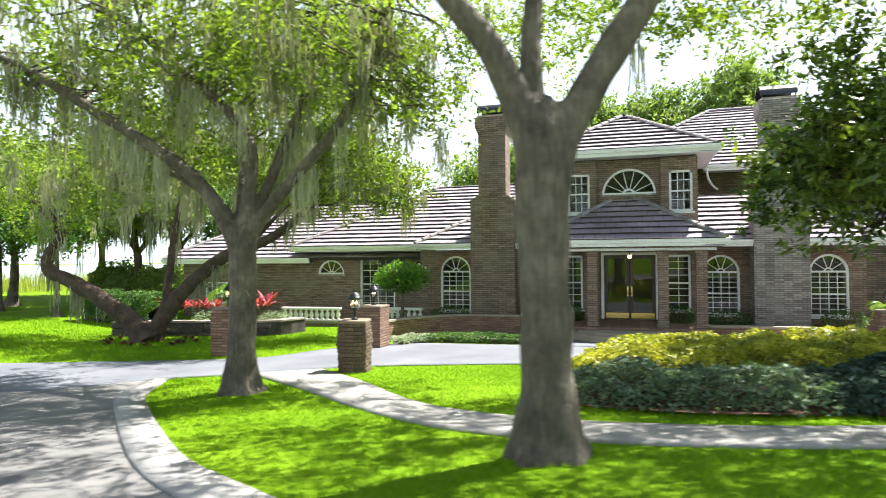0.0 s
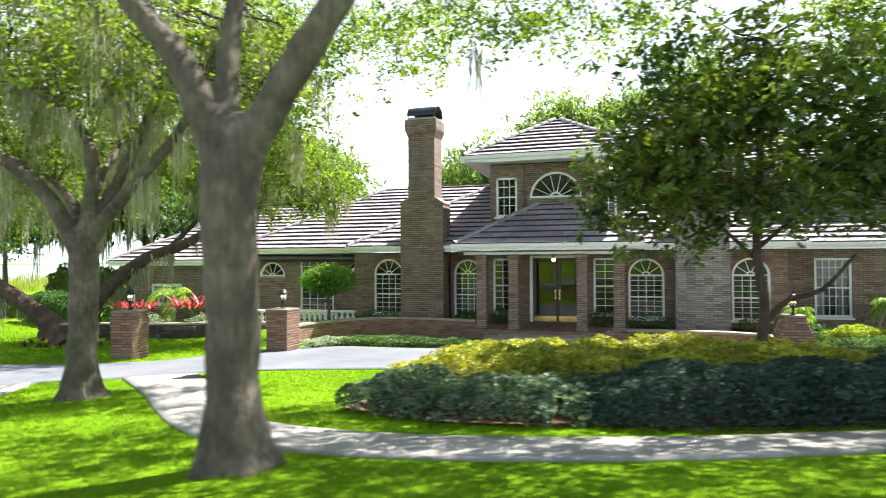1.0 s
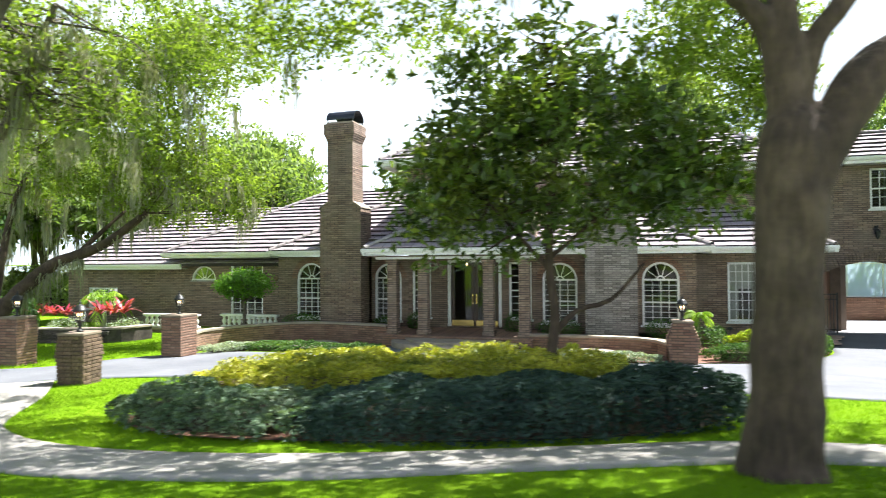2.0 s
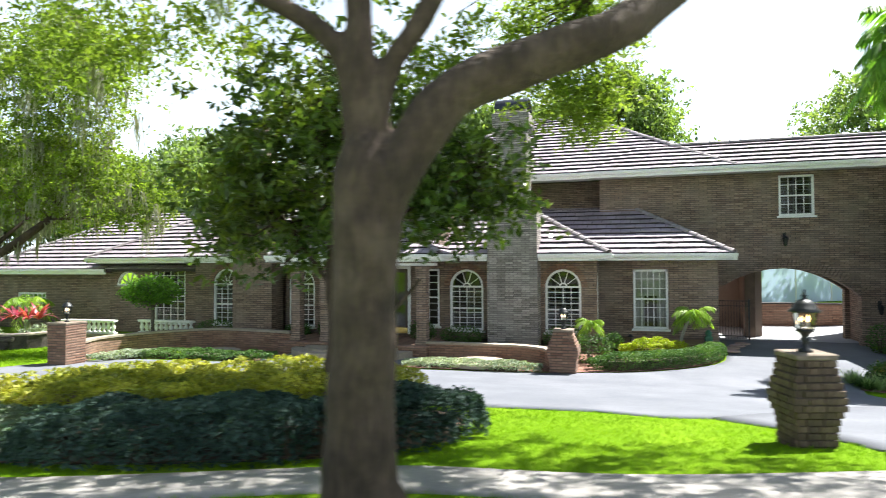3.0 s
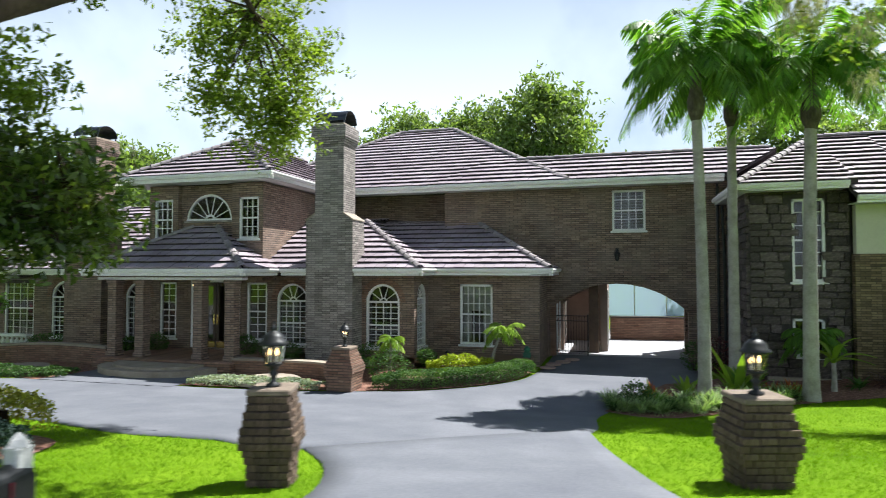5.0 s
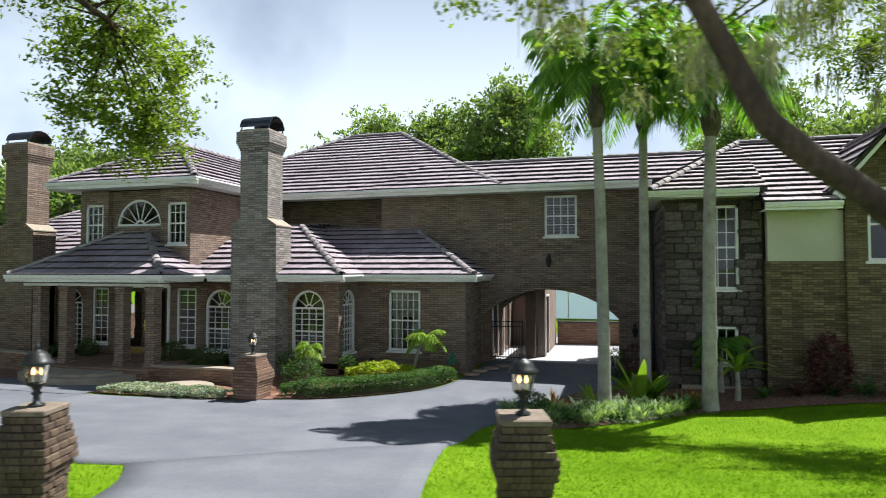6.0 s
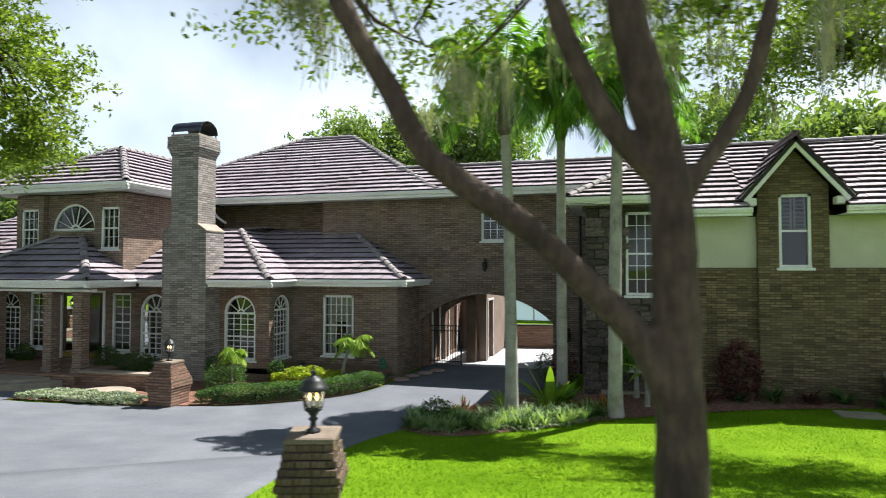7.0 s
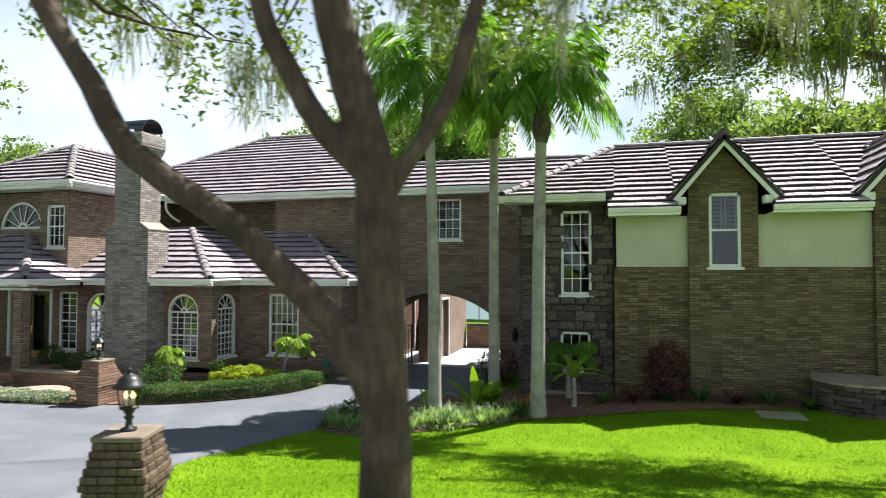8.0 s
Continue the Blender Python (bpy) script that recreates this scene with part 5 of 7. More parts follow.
def post_lamp():
    th = thing("post_lamp", (0, 0, -50), "black iron post lantern with lit bulbs on a pillar", "lamp", "lamps on the pillars")
    bm = bmesh.new()
    lathe(bm, [(0.075, 0.0), (0.075, 0.02), (0.035, 0.04), (0.028, 0.1), (0.05, 0.13), (0.03, 0.15), (0.06, 0.2), (0.09, 0.215), (0.09, 0.235), (0.02, 0.24)], 12)
    part("stem", bm, IRON, th, smooth=True)
    bm = bmesh.new()
    lathe(bm, [(0.085, 0.236), (0.115, 0.42)], 8)
    part("glass", bm, LAMP_GLASS, th).visible_shadow = False
    bm = bmesh.new()
    for i in range(8):
        a = 2 * math.pi * i / 8
        tube(bm, [(0.088 * math.cos(a), 0.088 * math.sin(a), 0.232), (0.118 * math.cos(a), 0.118 * math.sin(a), 0.425)], 0.005, 0.005, 4, step=0.2)
    part("cage", bm, IRON, th)
    bm = bmesh.new()
    lathe(bm, [(0.15, 0.415), (0.155, 0.43), (0.12, 0.455), (0.105, 0.5), (0.06, 0.54), (0.03, 0.55), (0.022, 0.57), (0.034, 0.585), (0.015, 0.6), (0.01, 0.64), (0.004, 0.655)], 12)
    part("hood", bm, IRON, th, "domed black iron hood with a finial", True)
    for x in (-0.035, 0.035):
        bm = bmesh.new()
        lathe(bm, [(0.012, 0.24), (0.012, 0.31)], 8, (x, 0))
        candle = part("candle", bm, WHITE, th)
        bm = bmesh.new()
        lathe(bm, [(0.008, 0.31), (0.018, 0.335), (0.012, 0.36), (0.002, 0.385)], 8, (x, 0))
        part("bulb", bm, BULB, candle, "warm glowing candle bulb")
    return th


LAMP = post_lamp()
FLARE = [0.24, 0.24, 0.24, 0.25, 0.27, 0.31, 0.31, 0.29, 0.27, 0.25, 0.235]
BULGE = [0.34, 0.34, 0.34, 0.35, 0.37, 0.40, 0.40, 0.36, 0.32, 0.28, 0.25]
spots = []
for x, y, top, widths, turn, pieces, lab in (
        (8.69, 9.02, 1.84, [w * 0.87 for w in FLARE], 17, True, "weathered brown brick pillar with a flared head"),
        (13.34, 10.3, 1.73, FLARE, 17, True, "weathered brown brick pillar with a flared head beside the lawn"),
        (-6.62, 10.4, 1.19, [0.28, 0.28, 0.28, 0.285, 0.29, 0.31, 0.30, 0.29, 0.27], 12, True, "brown brick pillar beside the footpath"),
        (5.24, 18.0, 0.98, BULGE, 0, False, "red brick pillar with tapering shoulders at the bed"),
        (-8.25, 15.1, 1.11, [0.33, 0.33, 0.33, 0.33, 0.34, 0.34], 0, False, "brown brick pillar ending the low wall"),
        (-11.3, 12.7, 1.2, [0.31, 0.31, 0.31, 0.32, 0.33, 0.30], 5, False, "red-brown brick pillar on the far side of the drive")):
    z = ground_z(x, y) - 0.04
    h = brick_pillar((x, y, z), top - z - 0.06, widths, lab, turn, pieces)
    spots.append((x, y, z + h, turn))
for x, y, z, t in spots:
    copy_thing(LAMP, pose(x, y, z, 0, 0, t))
for o in [LAMP, *LAMP.children_recursive]:
    bpy.data.objects.remove(o)

# mailbox
mb = thing("mailbox", (8.70, 6.3, ground_z(8.70, 6.3)), "black metal mailbox on a weathered whitish post by the drive", "mailbox")
bm = bmesh.new()
box(bm, -0.055, -0.055, -0.3, 0.055, 0.055, 0.8, 0.01)
lathe(bm, [(0.075, 0.8), (0.05, 0.84), (0.001, 0.88)], 4)
part("post", bm, MAIL_WHITE, mb, "white wooden post")
bm = bmesh.new()
n = 10
pro = [(-0.09, 0)] + [(-0.09 * math.cos(math.pi * i / n), 0.14 + 0.09 * math.sin(math.pi * i / n)) for i in range(n + 1)] + [(0.09, 0)]
prism(bm, pro, -0.3, 0.1)
bm.transform(pose(0.0, -0.06, 0.48, 0, 0, 14))
part("box", bm, IRON, mb, "rounded black metal box")
bm = bmesh.new()
box(bm, 0.091, -0.1, 0.08, 0.097, -0.08, 0.16)
bm.transform(pose(0.0, -0.06, 0.48, 0, 0, 14))
part("flag", bm, LEAF_RED, mb, "small red flag")

# ---- low walls and balustrades ----


def low_wall(name, pts, top, thick, mat, label, cap_mat=None):
    line = smooth_line([(*p, 0) for p in pts], 0.3)
    th = thing(name, (line[0].x, line[0].y, ground_z(line[0].x, line[0].y)), label, "low wall")
    o = Vector(th.location)
    for z0, z1, t, m, nm in ((-0.5 - o.z, top - o.z, thick, mat, "body"), (top - o.z + 0.002, top - o.z + 0.06, thick + 0.06, cap_mat or SLAB, "coping")):
        bm = bmesh.new()
        prev = None
        for i, p in enumerate(line):
            d = (line[min(i + 1, len(line) - 1)] - line[max(i - 1, 0)]).normalized()
            s = Vector((-d.y, d.x, 0)) * t / 2
            ring = [bm.verts.new((q.x - o.x, q.y - o.y, z)) for q, z in ((p - s, z0), (p + s, z0), (p + s, z1), (p - s, z1))]
            if prev:
                for k in range(4):
                    bm.faces.new((prev[k], prev[(k + 1) % 4], ring[(k + 1) % 4], ring[k]))
            else:
                bm.faces.new(ring)
            prev = ring
        bm.faces.new(prev[::-1])
        part(nm, bm, m, th)
    return th


low_wall("garden_wall", [(-8.3, 15.45), (-8.75, 16.7), (-8.2, 18.4), (-6.9, 19.7), (-5.2, 19.75), (-3.7, 19.5)], 0.42, 0.28, BRICK_RED, "low curved red brick wall with a pale coping")
low_wall("garden_wall", [(1.0, 19.4), (2.4, 19.45), (3.9, 19.4), (4.75, 18.9), (4.98, 18.35)], 0.26, 0.28, BRICK_RED, "low curved red brick wall beside the porch")
low_wall("retaining_wall", [(-18.2, 15.9), (-16.2, 16.5), (-13.2, 17.3), (-12.6, 18.6)], 0.3, 0.4, STONE, "low dark stone retaining wall round the terrace", SLAB)
low_wall("retaining_wall", [(-14.4, 20.3), (-12.9, 20.35), (-11.9, 20.5)], -0.02, 0.3, BRICK, "low brick base under the balustrade")
low_wall("retaining_wall", [(-11.3, 20.95), (-8.7, 20.9)], -0.02, 0.3, BRICK, "low brick base under the balustrade")
low_wall("rear_wall", [(11.65, 31.5), (13.5, 31.7), (19, 32.2)], 0.82, 0.3, BRICK_RED, "low red brick wall across the rear court", DARK_MORTAR)


def balustrade(a, b, n, z):
    a, b = Vector((*a, 0)), Vector((*b, 0))
    d = b - a
    th = thing("balustrade", (a.x, a.y, z), "white cast-stone balustrade on the terrace edge", "balustrade", "terrace balustrades", turn=math.degrees(math.atan2(d.y, d.x)))
    L = d.length
    for z0, z1, w, nm in ((0.0, 0.07, 0.1, "bottom_rail"), (0.45, 0.53, 0.12, "top_rail")):
        bm = bmesh.new()
        box(bm, 0, -w, z0, L, w, z1, 0.012)
        part(nm, bm, BALUSTER_STONE, th)
    me = None
    for i in range(n):
        bm = bmesh.new()
        lathe(bm, [(0.07, 0.07), (0.07, 0.1), (0.035, 0.12), (0.05, 0.15), (0.085, 0.23), (0.07, 0.3), (0.035, 0.37), (0.05, 0.4), (0.07, 0.42), (0.07, 0.45)], 10, (L * (i + 0.5) / n, 0))
        part("baluster", bm, BALUSTER_STONE, th, smooth=True)


balustrade((-14.4, 20.3), (-11.95, 20.45), 11, 0.042)
balustrade((-11.3, 20.95), (-8.75, 20.9), 11, 0.042)

# iron gate in the passage
gate = thing("iron_gate", (9.75, 25.9, -0.12), "open black wrought-iron gate at the covered passage", "gate", turn=2)
for x in (0.0, 1.18):
    bm = bmesh.new()
    box(bm, x, -0.02, 0.0, x + 0.05, 0.03, 1.45, 0.004)
    part("post", bm, IRON, gate)
for z in (0.12, 1.2, 1.38):
    bm = bmesh.new()
    box(bm, 0.05, -0.012, z, 1.18, 0.022, z + 0.03)
    part("rail", bm, IRON, gate)
for i in range(11):
    bm = bmesh.new()
    x = 0.13 + i * 0.095
    box(bm, x, -0.006, 0.03, x + 0.016, 0.01, 1.42)
    part("bar", bm, IRON, gate)
bm = bmesh.new()
box(bm, 10.95, 26.75, -0.15, 11.3, 27.1, 2.62, 0.01)
tagged(part("post", bm, WOOD_POST, None, "thick dark timber post under the bridge"), category="post")
bm = bmesh.new()
for x0, x1 in ((9.0, 22),):
    box(bm, x0, 46, 0.6, x1, 46.05, 4.6)
scr = thing("pool_enclosure", (1, 46, -0.2), "pale screened pool enclosure behind the low wall", "screen enclosure")
bm2 = bmesh.new()
box(bm2, 0, 0, 0.0, 26, 0.03, 5.2)
part("screen", bm2, SCREEN, scr)
for i in range(14):
    bm2 = bmesh.new()
    box(bm2, i * 2.0 - 0.04, -0.06, 0, i * 2.0 + 0.04, -0.005, 5.2)
    part("upright", bm2, WHITE, scr)
bm2 = bmesh.new()
box(bm2, 0, -0.05, 2.4, 26, -0.004, 2.48)
part("rail", bm2, WHITE, scr)
bm.free()

# hose reel and stepping stones by the gate
hose = thing("hose_reel", (9.25, 22.7, ground_z(9.25, 22.7)), "green plastic hose reel against the brick wall", "hose reel")
bm = bmesh.new()
box(bm, -0.12, -0.1, 0, 0.12, 0.1, 0.5, 0.03)
lathe(bm, [(0.09, 0.5), (0.11, 0.6), (0.05, 0.68), (0.01, 0.7)], 10)
part("case", bm, HOSE_GREEN, hose)
for i, (x, y) in enumerate(((9.9, 22.6), (10.0, 23.3), (10.25, 23.9), (10.5, 24.5))):
    th = thing("stepping_stone", (x, y, -0.1), "pinkish round stepping stone in the drive edge", "stepping stone", "stepping stones")
    bm = bmesh.new()
    lathe(bm, [(0.24, 0.0), (0.25, 0.03), (0.22, 0.045)], 14)
    part("slab", bm, PINK_STONE, th)
for x, y, r in ((2.9, 18.2, 0.85), (-5.6, 18.0, 0.8)):
    th = thing("paved_disc", (x, y, -0.09), "pale round slab set in the planting", "paving slab", "round slabs")
    bm = bmesh.new()
    lathe(bm, [(r, 0.0), (r, 0.07), (r - 0.04, 0.09)], 20)
    part("slab", bm, SLAB, th)
th = thing("round_planter", (23.2, 21.1, ground_z(23.2, 21.1)), "low round stacked-stone planter against the garage wall", "planter")
bm = bmesh.new()
lathe(bm, [(0.9, -0.05), (0.9, 0.63)], 24)
part("core", bm, DARK_MORTAR, th)
bm = bmesh.new()
lathe(bm, [(1.0, 0.64), (1.0, 0.7), (0.96, 0.71)], 24)
part("coping", bm, SLAB, th)
planter = th
# field stones on the garage corner
STONES = []
for v in range(6):
    bm = bmesh.new()
    box(bm, -0.5, -0.05, -0.5, 0.5, 0.05, 0.5)
    for q in bm.verts:
        q.co.x += rng.uniform(-0.12, 0.12)
        q.co.z += rng.uniform(-0.12, 0.12)
        q.co.y += rng.uniform(-0.025, 0.02)
    bmesh.ops.bevel(bm, geom=bm.edges[:], offset=0.05, segments=1, affect="EDGES")
    me = bpy.data.meshes.new("stone")
    bm.to_mesh(me)
    bm.free()
    me.materials.append(STONE)
    STONES.append(me)
for row in range(6):
    for k in range(17):
        a = 2 * math.pi * (k + 0.5 * (row % 2) + rng.uniform(-0.1, 0.1)) / 17
        ob = new("stone", STONES[int(rng.integers(0, 6))])
        ob.parent = planter
        ob.matrix_basis = pose(0.91 * math.cos(a), 0.91 * math.sin(a), 0.055 + row * 0.105, 0, 0, math.degrees(a) + 90) @ Matrix.Diagonal((0.32, 0.9, 0.095, 1))
stone_wall = [o for o in house.children if o.get("label") == "rough field-stone wall"][0]


def lay_stones(length, height, place, holes):
    z, row = -0.2, 0
    while z < height:
        h = 0.17 + 0.1 * rng.uniform()
        x = 0.0
        while x < length - 0.05:
            w = min(0.25 + 0.3 * rng.uniform(), length - x)
            if not any(a - 0.03 < x + w / 2 < b + 0.03 and c - 0.05 < z + h / 2 < d + 0.05 for a, b, c, d in holes):
                ob = new("stone", STONES[int(rng.integers(0, 6))])
                ob.parent = stone_wall
                ob.matrix_basis = place(x + w / 2, z + h / 2) @ Matrix.Diagonal((w - 0.02, 1, h - 0.02, 1))
            x += w
        z += h


lay_stones(2.4, 5.0, lambda x, z: pose(15.47 + x, 21.92, z), [(1.05, 1.85, 2.6, 4.84), (1.03, 1.81, 0.62, 1.62)])
lay_stones(3.2, 5.0, lambda x, z: pose(15.44, 25.1 - x, z, 0, 0, -90), [])

terrace = [o for o in bpy.data.objects if o.get("label") == "low dark stone retaining wall round the terrace"][0]
for (xa, ya), (xb, yb) in (((-18.2, 15.9), (-16.2, 16.5)), ((-16.2, 16.5), (-13.2, 17.3))):
    d, run = Vector((xb - xa, yb - ya, 0)), 0.0
    turn, d1 = math.degrees(math.atan2(d.y, d.x)), d.normalized()
    for row in range(3):
        run = 0.0
        while run < d.length:
            w = 0.3 + 0.28 * rng.uniform()
            q = Vector((xa, ya, 0)) + d1 * (run + w / 2) + Vector((d1.y, -d1.x, 0)) * 0.23
            ob = new("stone", STONES[int(rng.integers(0, 6))])
            ob.parent = terrace
            ob.matrix_basis = terrace.matrix_basis.inverted() @ pose(q.x, q.y, -0.08 + row * 0.14, 0, 0, turn) @ Matrix.Diagonal((w - 0.02, 0.9, 0.13, 1))
            run += w

# ---- trees ----


def moss_mesh(points, length, tree, strands=16, fine=1.0):
    """Veils of hanging moss: many fine wavering strands gathered below each point."""
    P = np.repeat(np.asarray(points, dtype=float), strands, axis=0)
    n = len(P)
    own = np.repeat(rng.uniform(0.35, 1.25, len(points)), strands)
    P = P + rng.normal(size=(n, 3)) * (0.075, 0.075, 0.05)
    L = length * own * rng.uniform(0.4, 1.1, n)
    a = rng.uniform(0, math.pi, n)
    side = np.stack((np.cos(a), np.sin(a), np.zeros(n)), axis=1)
    V, segs = [], 5
    sway = rng.normal(size=(n, 3)) * (0.06, 0.06, 0)
    for i in range(segs + 1):
        t = i / segs
        w = (0.017 * fine * (0.5 + 0.5 * length) * (1 - t) ** 0.6 * (0.4 + 1.0 * rng.uniform(size=n)) + 0.002)[:, None]
        c = P + sway * t + np.stack((0 * L, 0 * L, -L * t), axis=1) + rng.normal(size=(n, 3)) * (0.016 * fine, 0.016 * fine, 0)
        V += [c - side * w, c + side * w]
    V = np.stack(V, axis=1)
    k = 2 * (segs + 1)
    base = np.arange(n)[:, None] * k
    F = np.concatenate([base + np.array((2 * i, 2 * i + 1, 2 * i + 3, 2 * i + 2)) for i in range(segs)], axis=0)
    return tagged(fast_mesh("moss", V.reshape(-1, 3), F, MOSS, tree, "grey-green hanging moss"), kind="stuff")


def crown_mesh(points, size, mat, tree, aspect=0.45, lie=0.2, label=""):
    v, f = leaf_arrays(points, size, aspect, lie)
    return tagged(fast_mesh("crown", v, f, mat, tree, label), kind="stuff")


def twigs(tree, starts, ends, mat, r=0.025):
    """Thin boughs from the limbs to the leaf clumps."""
    bm = bmesh.new()
    S = [Vector(s) for s in starts]
    for e in ends:
        e = Vector(e)
        s = min(S, key=lambda q: (q - e).length)
        if (s - e).length > 2.6:
            continue
        mid = s.lerp(e, 0.5) + Vector(rng.normal(size=3) * 0.18)
        tube(bm, [s, mid, e], r, 0.006, 5, 0.1, 0.4)
    part("bough", bm, mat, tree, "thin branching boughs", True)["kind"] = "stuff"


def tree(name, at, label, limbs, crowns, leaf, leaf_mat, bark, per=90, spread=0.34, moss=0, moss_len=0.9, group="", category="tree", trunk_n=14, aspect=0.45, lie=0.2, flare=0.95, moss_from=None, joined=0.0, fine=1.0):
    """limbs: (points, r0, r1), first the trunk; crowns: (centre, radii, clumps). All in world metres."""
    th = thing(name, at, label, category, group)
    o = Vector(at)
    ends = []
    for i, (pts, r0, r1) in enumerate(limbs):
        if i == 0 or not joined:
            bm = bmesh.new()
        line = [Vector(p) - o for p in pts]
        if i == 0:
            line[0].z = 0.0
        line = tube(bm, line, r0, r1, trunk_n if i == 0 else 12, 0.16, 0.1 if i == 0 else 0.15, flare if i == 0 else 0.0, 0.55 if i == 0 and r1 > 0.2 else 0.0, True)
        if not joined:
            part("trunk" if i == 0 else "limb", bm, bark, th, smooth=True)
        ends += line[len(line) // 3:]
    if joined:
        # the limbs grow out of the trunk without a seam
        ob = part("trunk", bm, bark, th, smooth=True)
        grow = ob.modifiers.new("grow", "REMESH")
        grow.mode, grow.voxel_size, grow.use_smooth_shade = "VOXEL", joined, True
        ease = ob.modifiers.new("ease", "SMOOTH")
        ease.factor, ease.iterations = 0.5, 5
    C = []
    for c, r, k in crowns:
        C.append(in_ellipsoid(k, Vector(c) - o, r, 0.35))
    C = np.concatenate(C)
    twigs(th, ends, C[:: max(1, len(C) // 130)], bark)
    sub = clumps(C, spread * 1.25, 7)
    crown_mesh(clumps(sub, spread * 0.36, max(3, per // 6)), leaf, leaf_mat, th, aspect, lie)
    if moss:
        pts = C[rng.integers(0, len(C), moss)] + rng.normal(size=(moss, 3)) * 0.3
        if moss_from:
            m2 = np.array([tuple(ends[i]) for i in rng.integers(0, len(ends), moss_from)])
            pts = np.concatenate((pts, m2 - (0, 0, 0.06)))
        moss_mesh(pts, moss_len, th, int(16 / fine), fine)
    return th


gz = ground_z
# oak nearest the footpath
tree("oak_tree", (-1.97, 4.33, gz(-1.97, 4.33) - 0.05), "tall live oak with a forked grey trunk on the verge", [
    ([(-1.97, 4.34, 0.5), (-1.98, 4.32, 1.7), (-2.0, 4.29, 2.6), (-1.98, 4.28, 3.3), (-1.95, 4.29, 3.75)], 0.205, 0.235),
    ([(-2.0, 4.28, 2.75), (-2.12, 4.24, 3.4), (-2.39, 4.14, 4.12), (-2.75, 4.04, 4.6), (-3.4, 4.0, 5.6), (-3.9, 4.3, 6.8)], 0.17, 0.07),
    ([(-1.98, 4.29, 2.7), (-1.84, 4.33, 3.35), (-1.53, 4.41, 3.93), (-1.16, 4.51, 4.54), (-0.6, 4.7, 5.5), (0.2, 5.2, 7.0)], 0.19, 0.07),
    ([(-1.98, 4.3, 2.9), (-2.04, 4.34, 3.5), (-2.1, 4.4, 4.1), (-2.07, 4.5, 4.8), (-2.0, 4.9, 7.0)], 0.13, 0.05)],
    [((-2.6, 5.6, 7.2), (3.2, 3.2, 1.4), 95), ((-3.2, 10.6, 6.9), (1.6, 1.6, 0.8), 28), ((0.6, 7.6, 7.4), (2.2, 2.6, 0.9), 60), ((-1.2, 9.0, 6.2), (1.0, 0.8, 0.4), 12), ((0.9, 9.2, 6.1), (1.2, 0.8, 0.4), 14)],
    0.10, LEAF_OAK, BARK, 120, 0.28, 25, 0.9, "oaks on the verge", joined=0.03, fine=0.5)
# oak beside the drive mouth, with moss
tree("oak_tree", (-7.41, 7.75, gz(-7.41, 7.75) - 0.05), "spreading live oak hung with grey moss beside the drive", [
    ([(-7.41, 7.75, 0.3), (-7.38, 7.73, 1.4), (-7.36, 7.73, 2.2), (-7.34, 7.73, 3.15)], 0.215, 0.225),
    ([(-7.36, 7.72, 2.3), (-7.55, 7.66, 2.85), (-8.15, 7.46, 3.78), (-9.47, 7.04, 4.72), (-10.61, 6.67, 5.47), (-12.4, 6.2, 6.3)], 0.16, 0.05),
    ([(-7.36, 7.73, 2.3), (-7.2, 7.77, 2.85), (-6.73, 7.9, 3.5), (-5.83, 8.15, 4.6), (-5.29, 8.29, 5.9), (-4.92, 8.39, 6.8)], 0.14, 0.05),
    ([(-7.34, 7.73, 2.8), (-7.25, 7.72, 4.33), (-8.22, 7.41, 5.45), (-9.53, 6.98, 6.67)], 0.14, 0.05),
    ([(-7.3, 7.8, 2.9), (-6.9, 8.3, 4.4), (-6.53, 8.6, 5.72), (-6.47, 8.9, 6.9)], 0.12, 0.05),
    ([(-7.42, 7.7, 2.85), (-8.6, 8.6, 3.5), (-10.4, 9.6, 4.2), (-12.0, 10.0, 4.5)], 0.12, 0.04),
    ([(-7.42, 7.7, 2.9), (-8.2, 9.0, 4.3), (-9.0, 10.6, 5.4)], 0.1, 0.04)],
    [((-9.6, 8.2, 6.3), (4.6, 3.4, 1.6), 115), ((-6.0, 9.2, 6.4), (2.6, 2.4, 1.2), 30), ((-11.6, 9.6, 4.7), (2.2, 2.0, 0.8), 34), ((-5.3, 8.8, 5.2), (1.2, 1.2, 0.7), 18), ((-8.8, 7.6, 5.7), (2.2, 1.2, 0.7), 36)],
    0.11, LEAF_OAK, BARK, 130, 0.36, 230, 0.95, "oaks on the verge", moss_from=80, joined=0.03, fine=0.7)
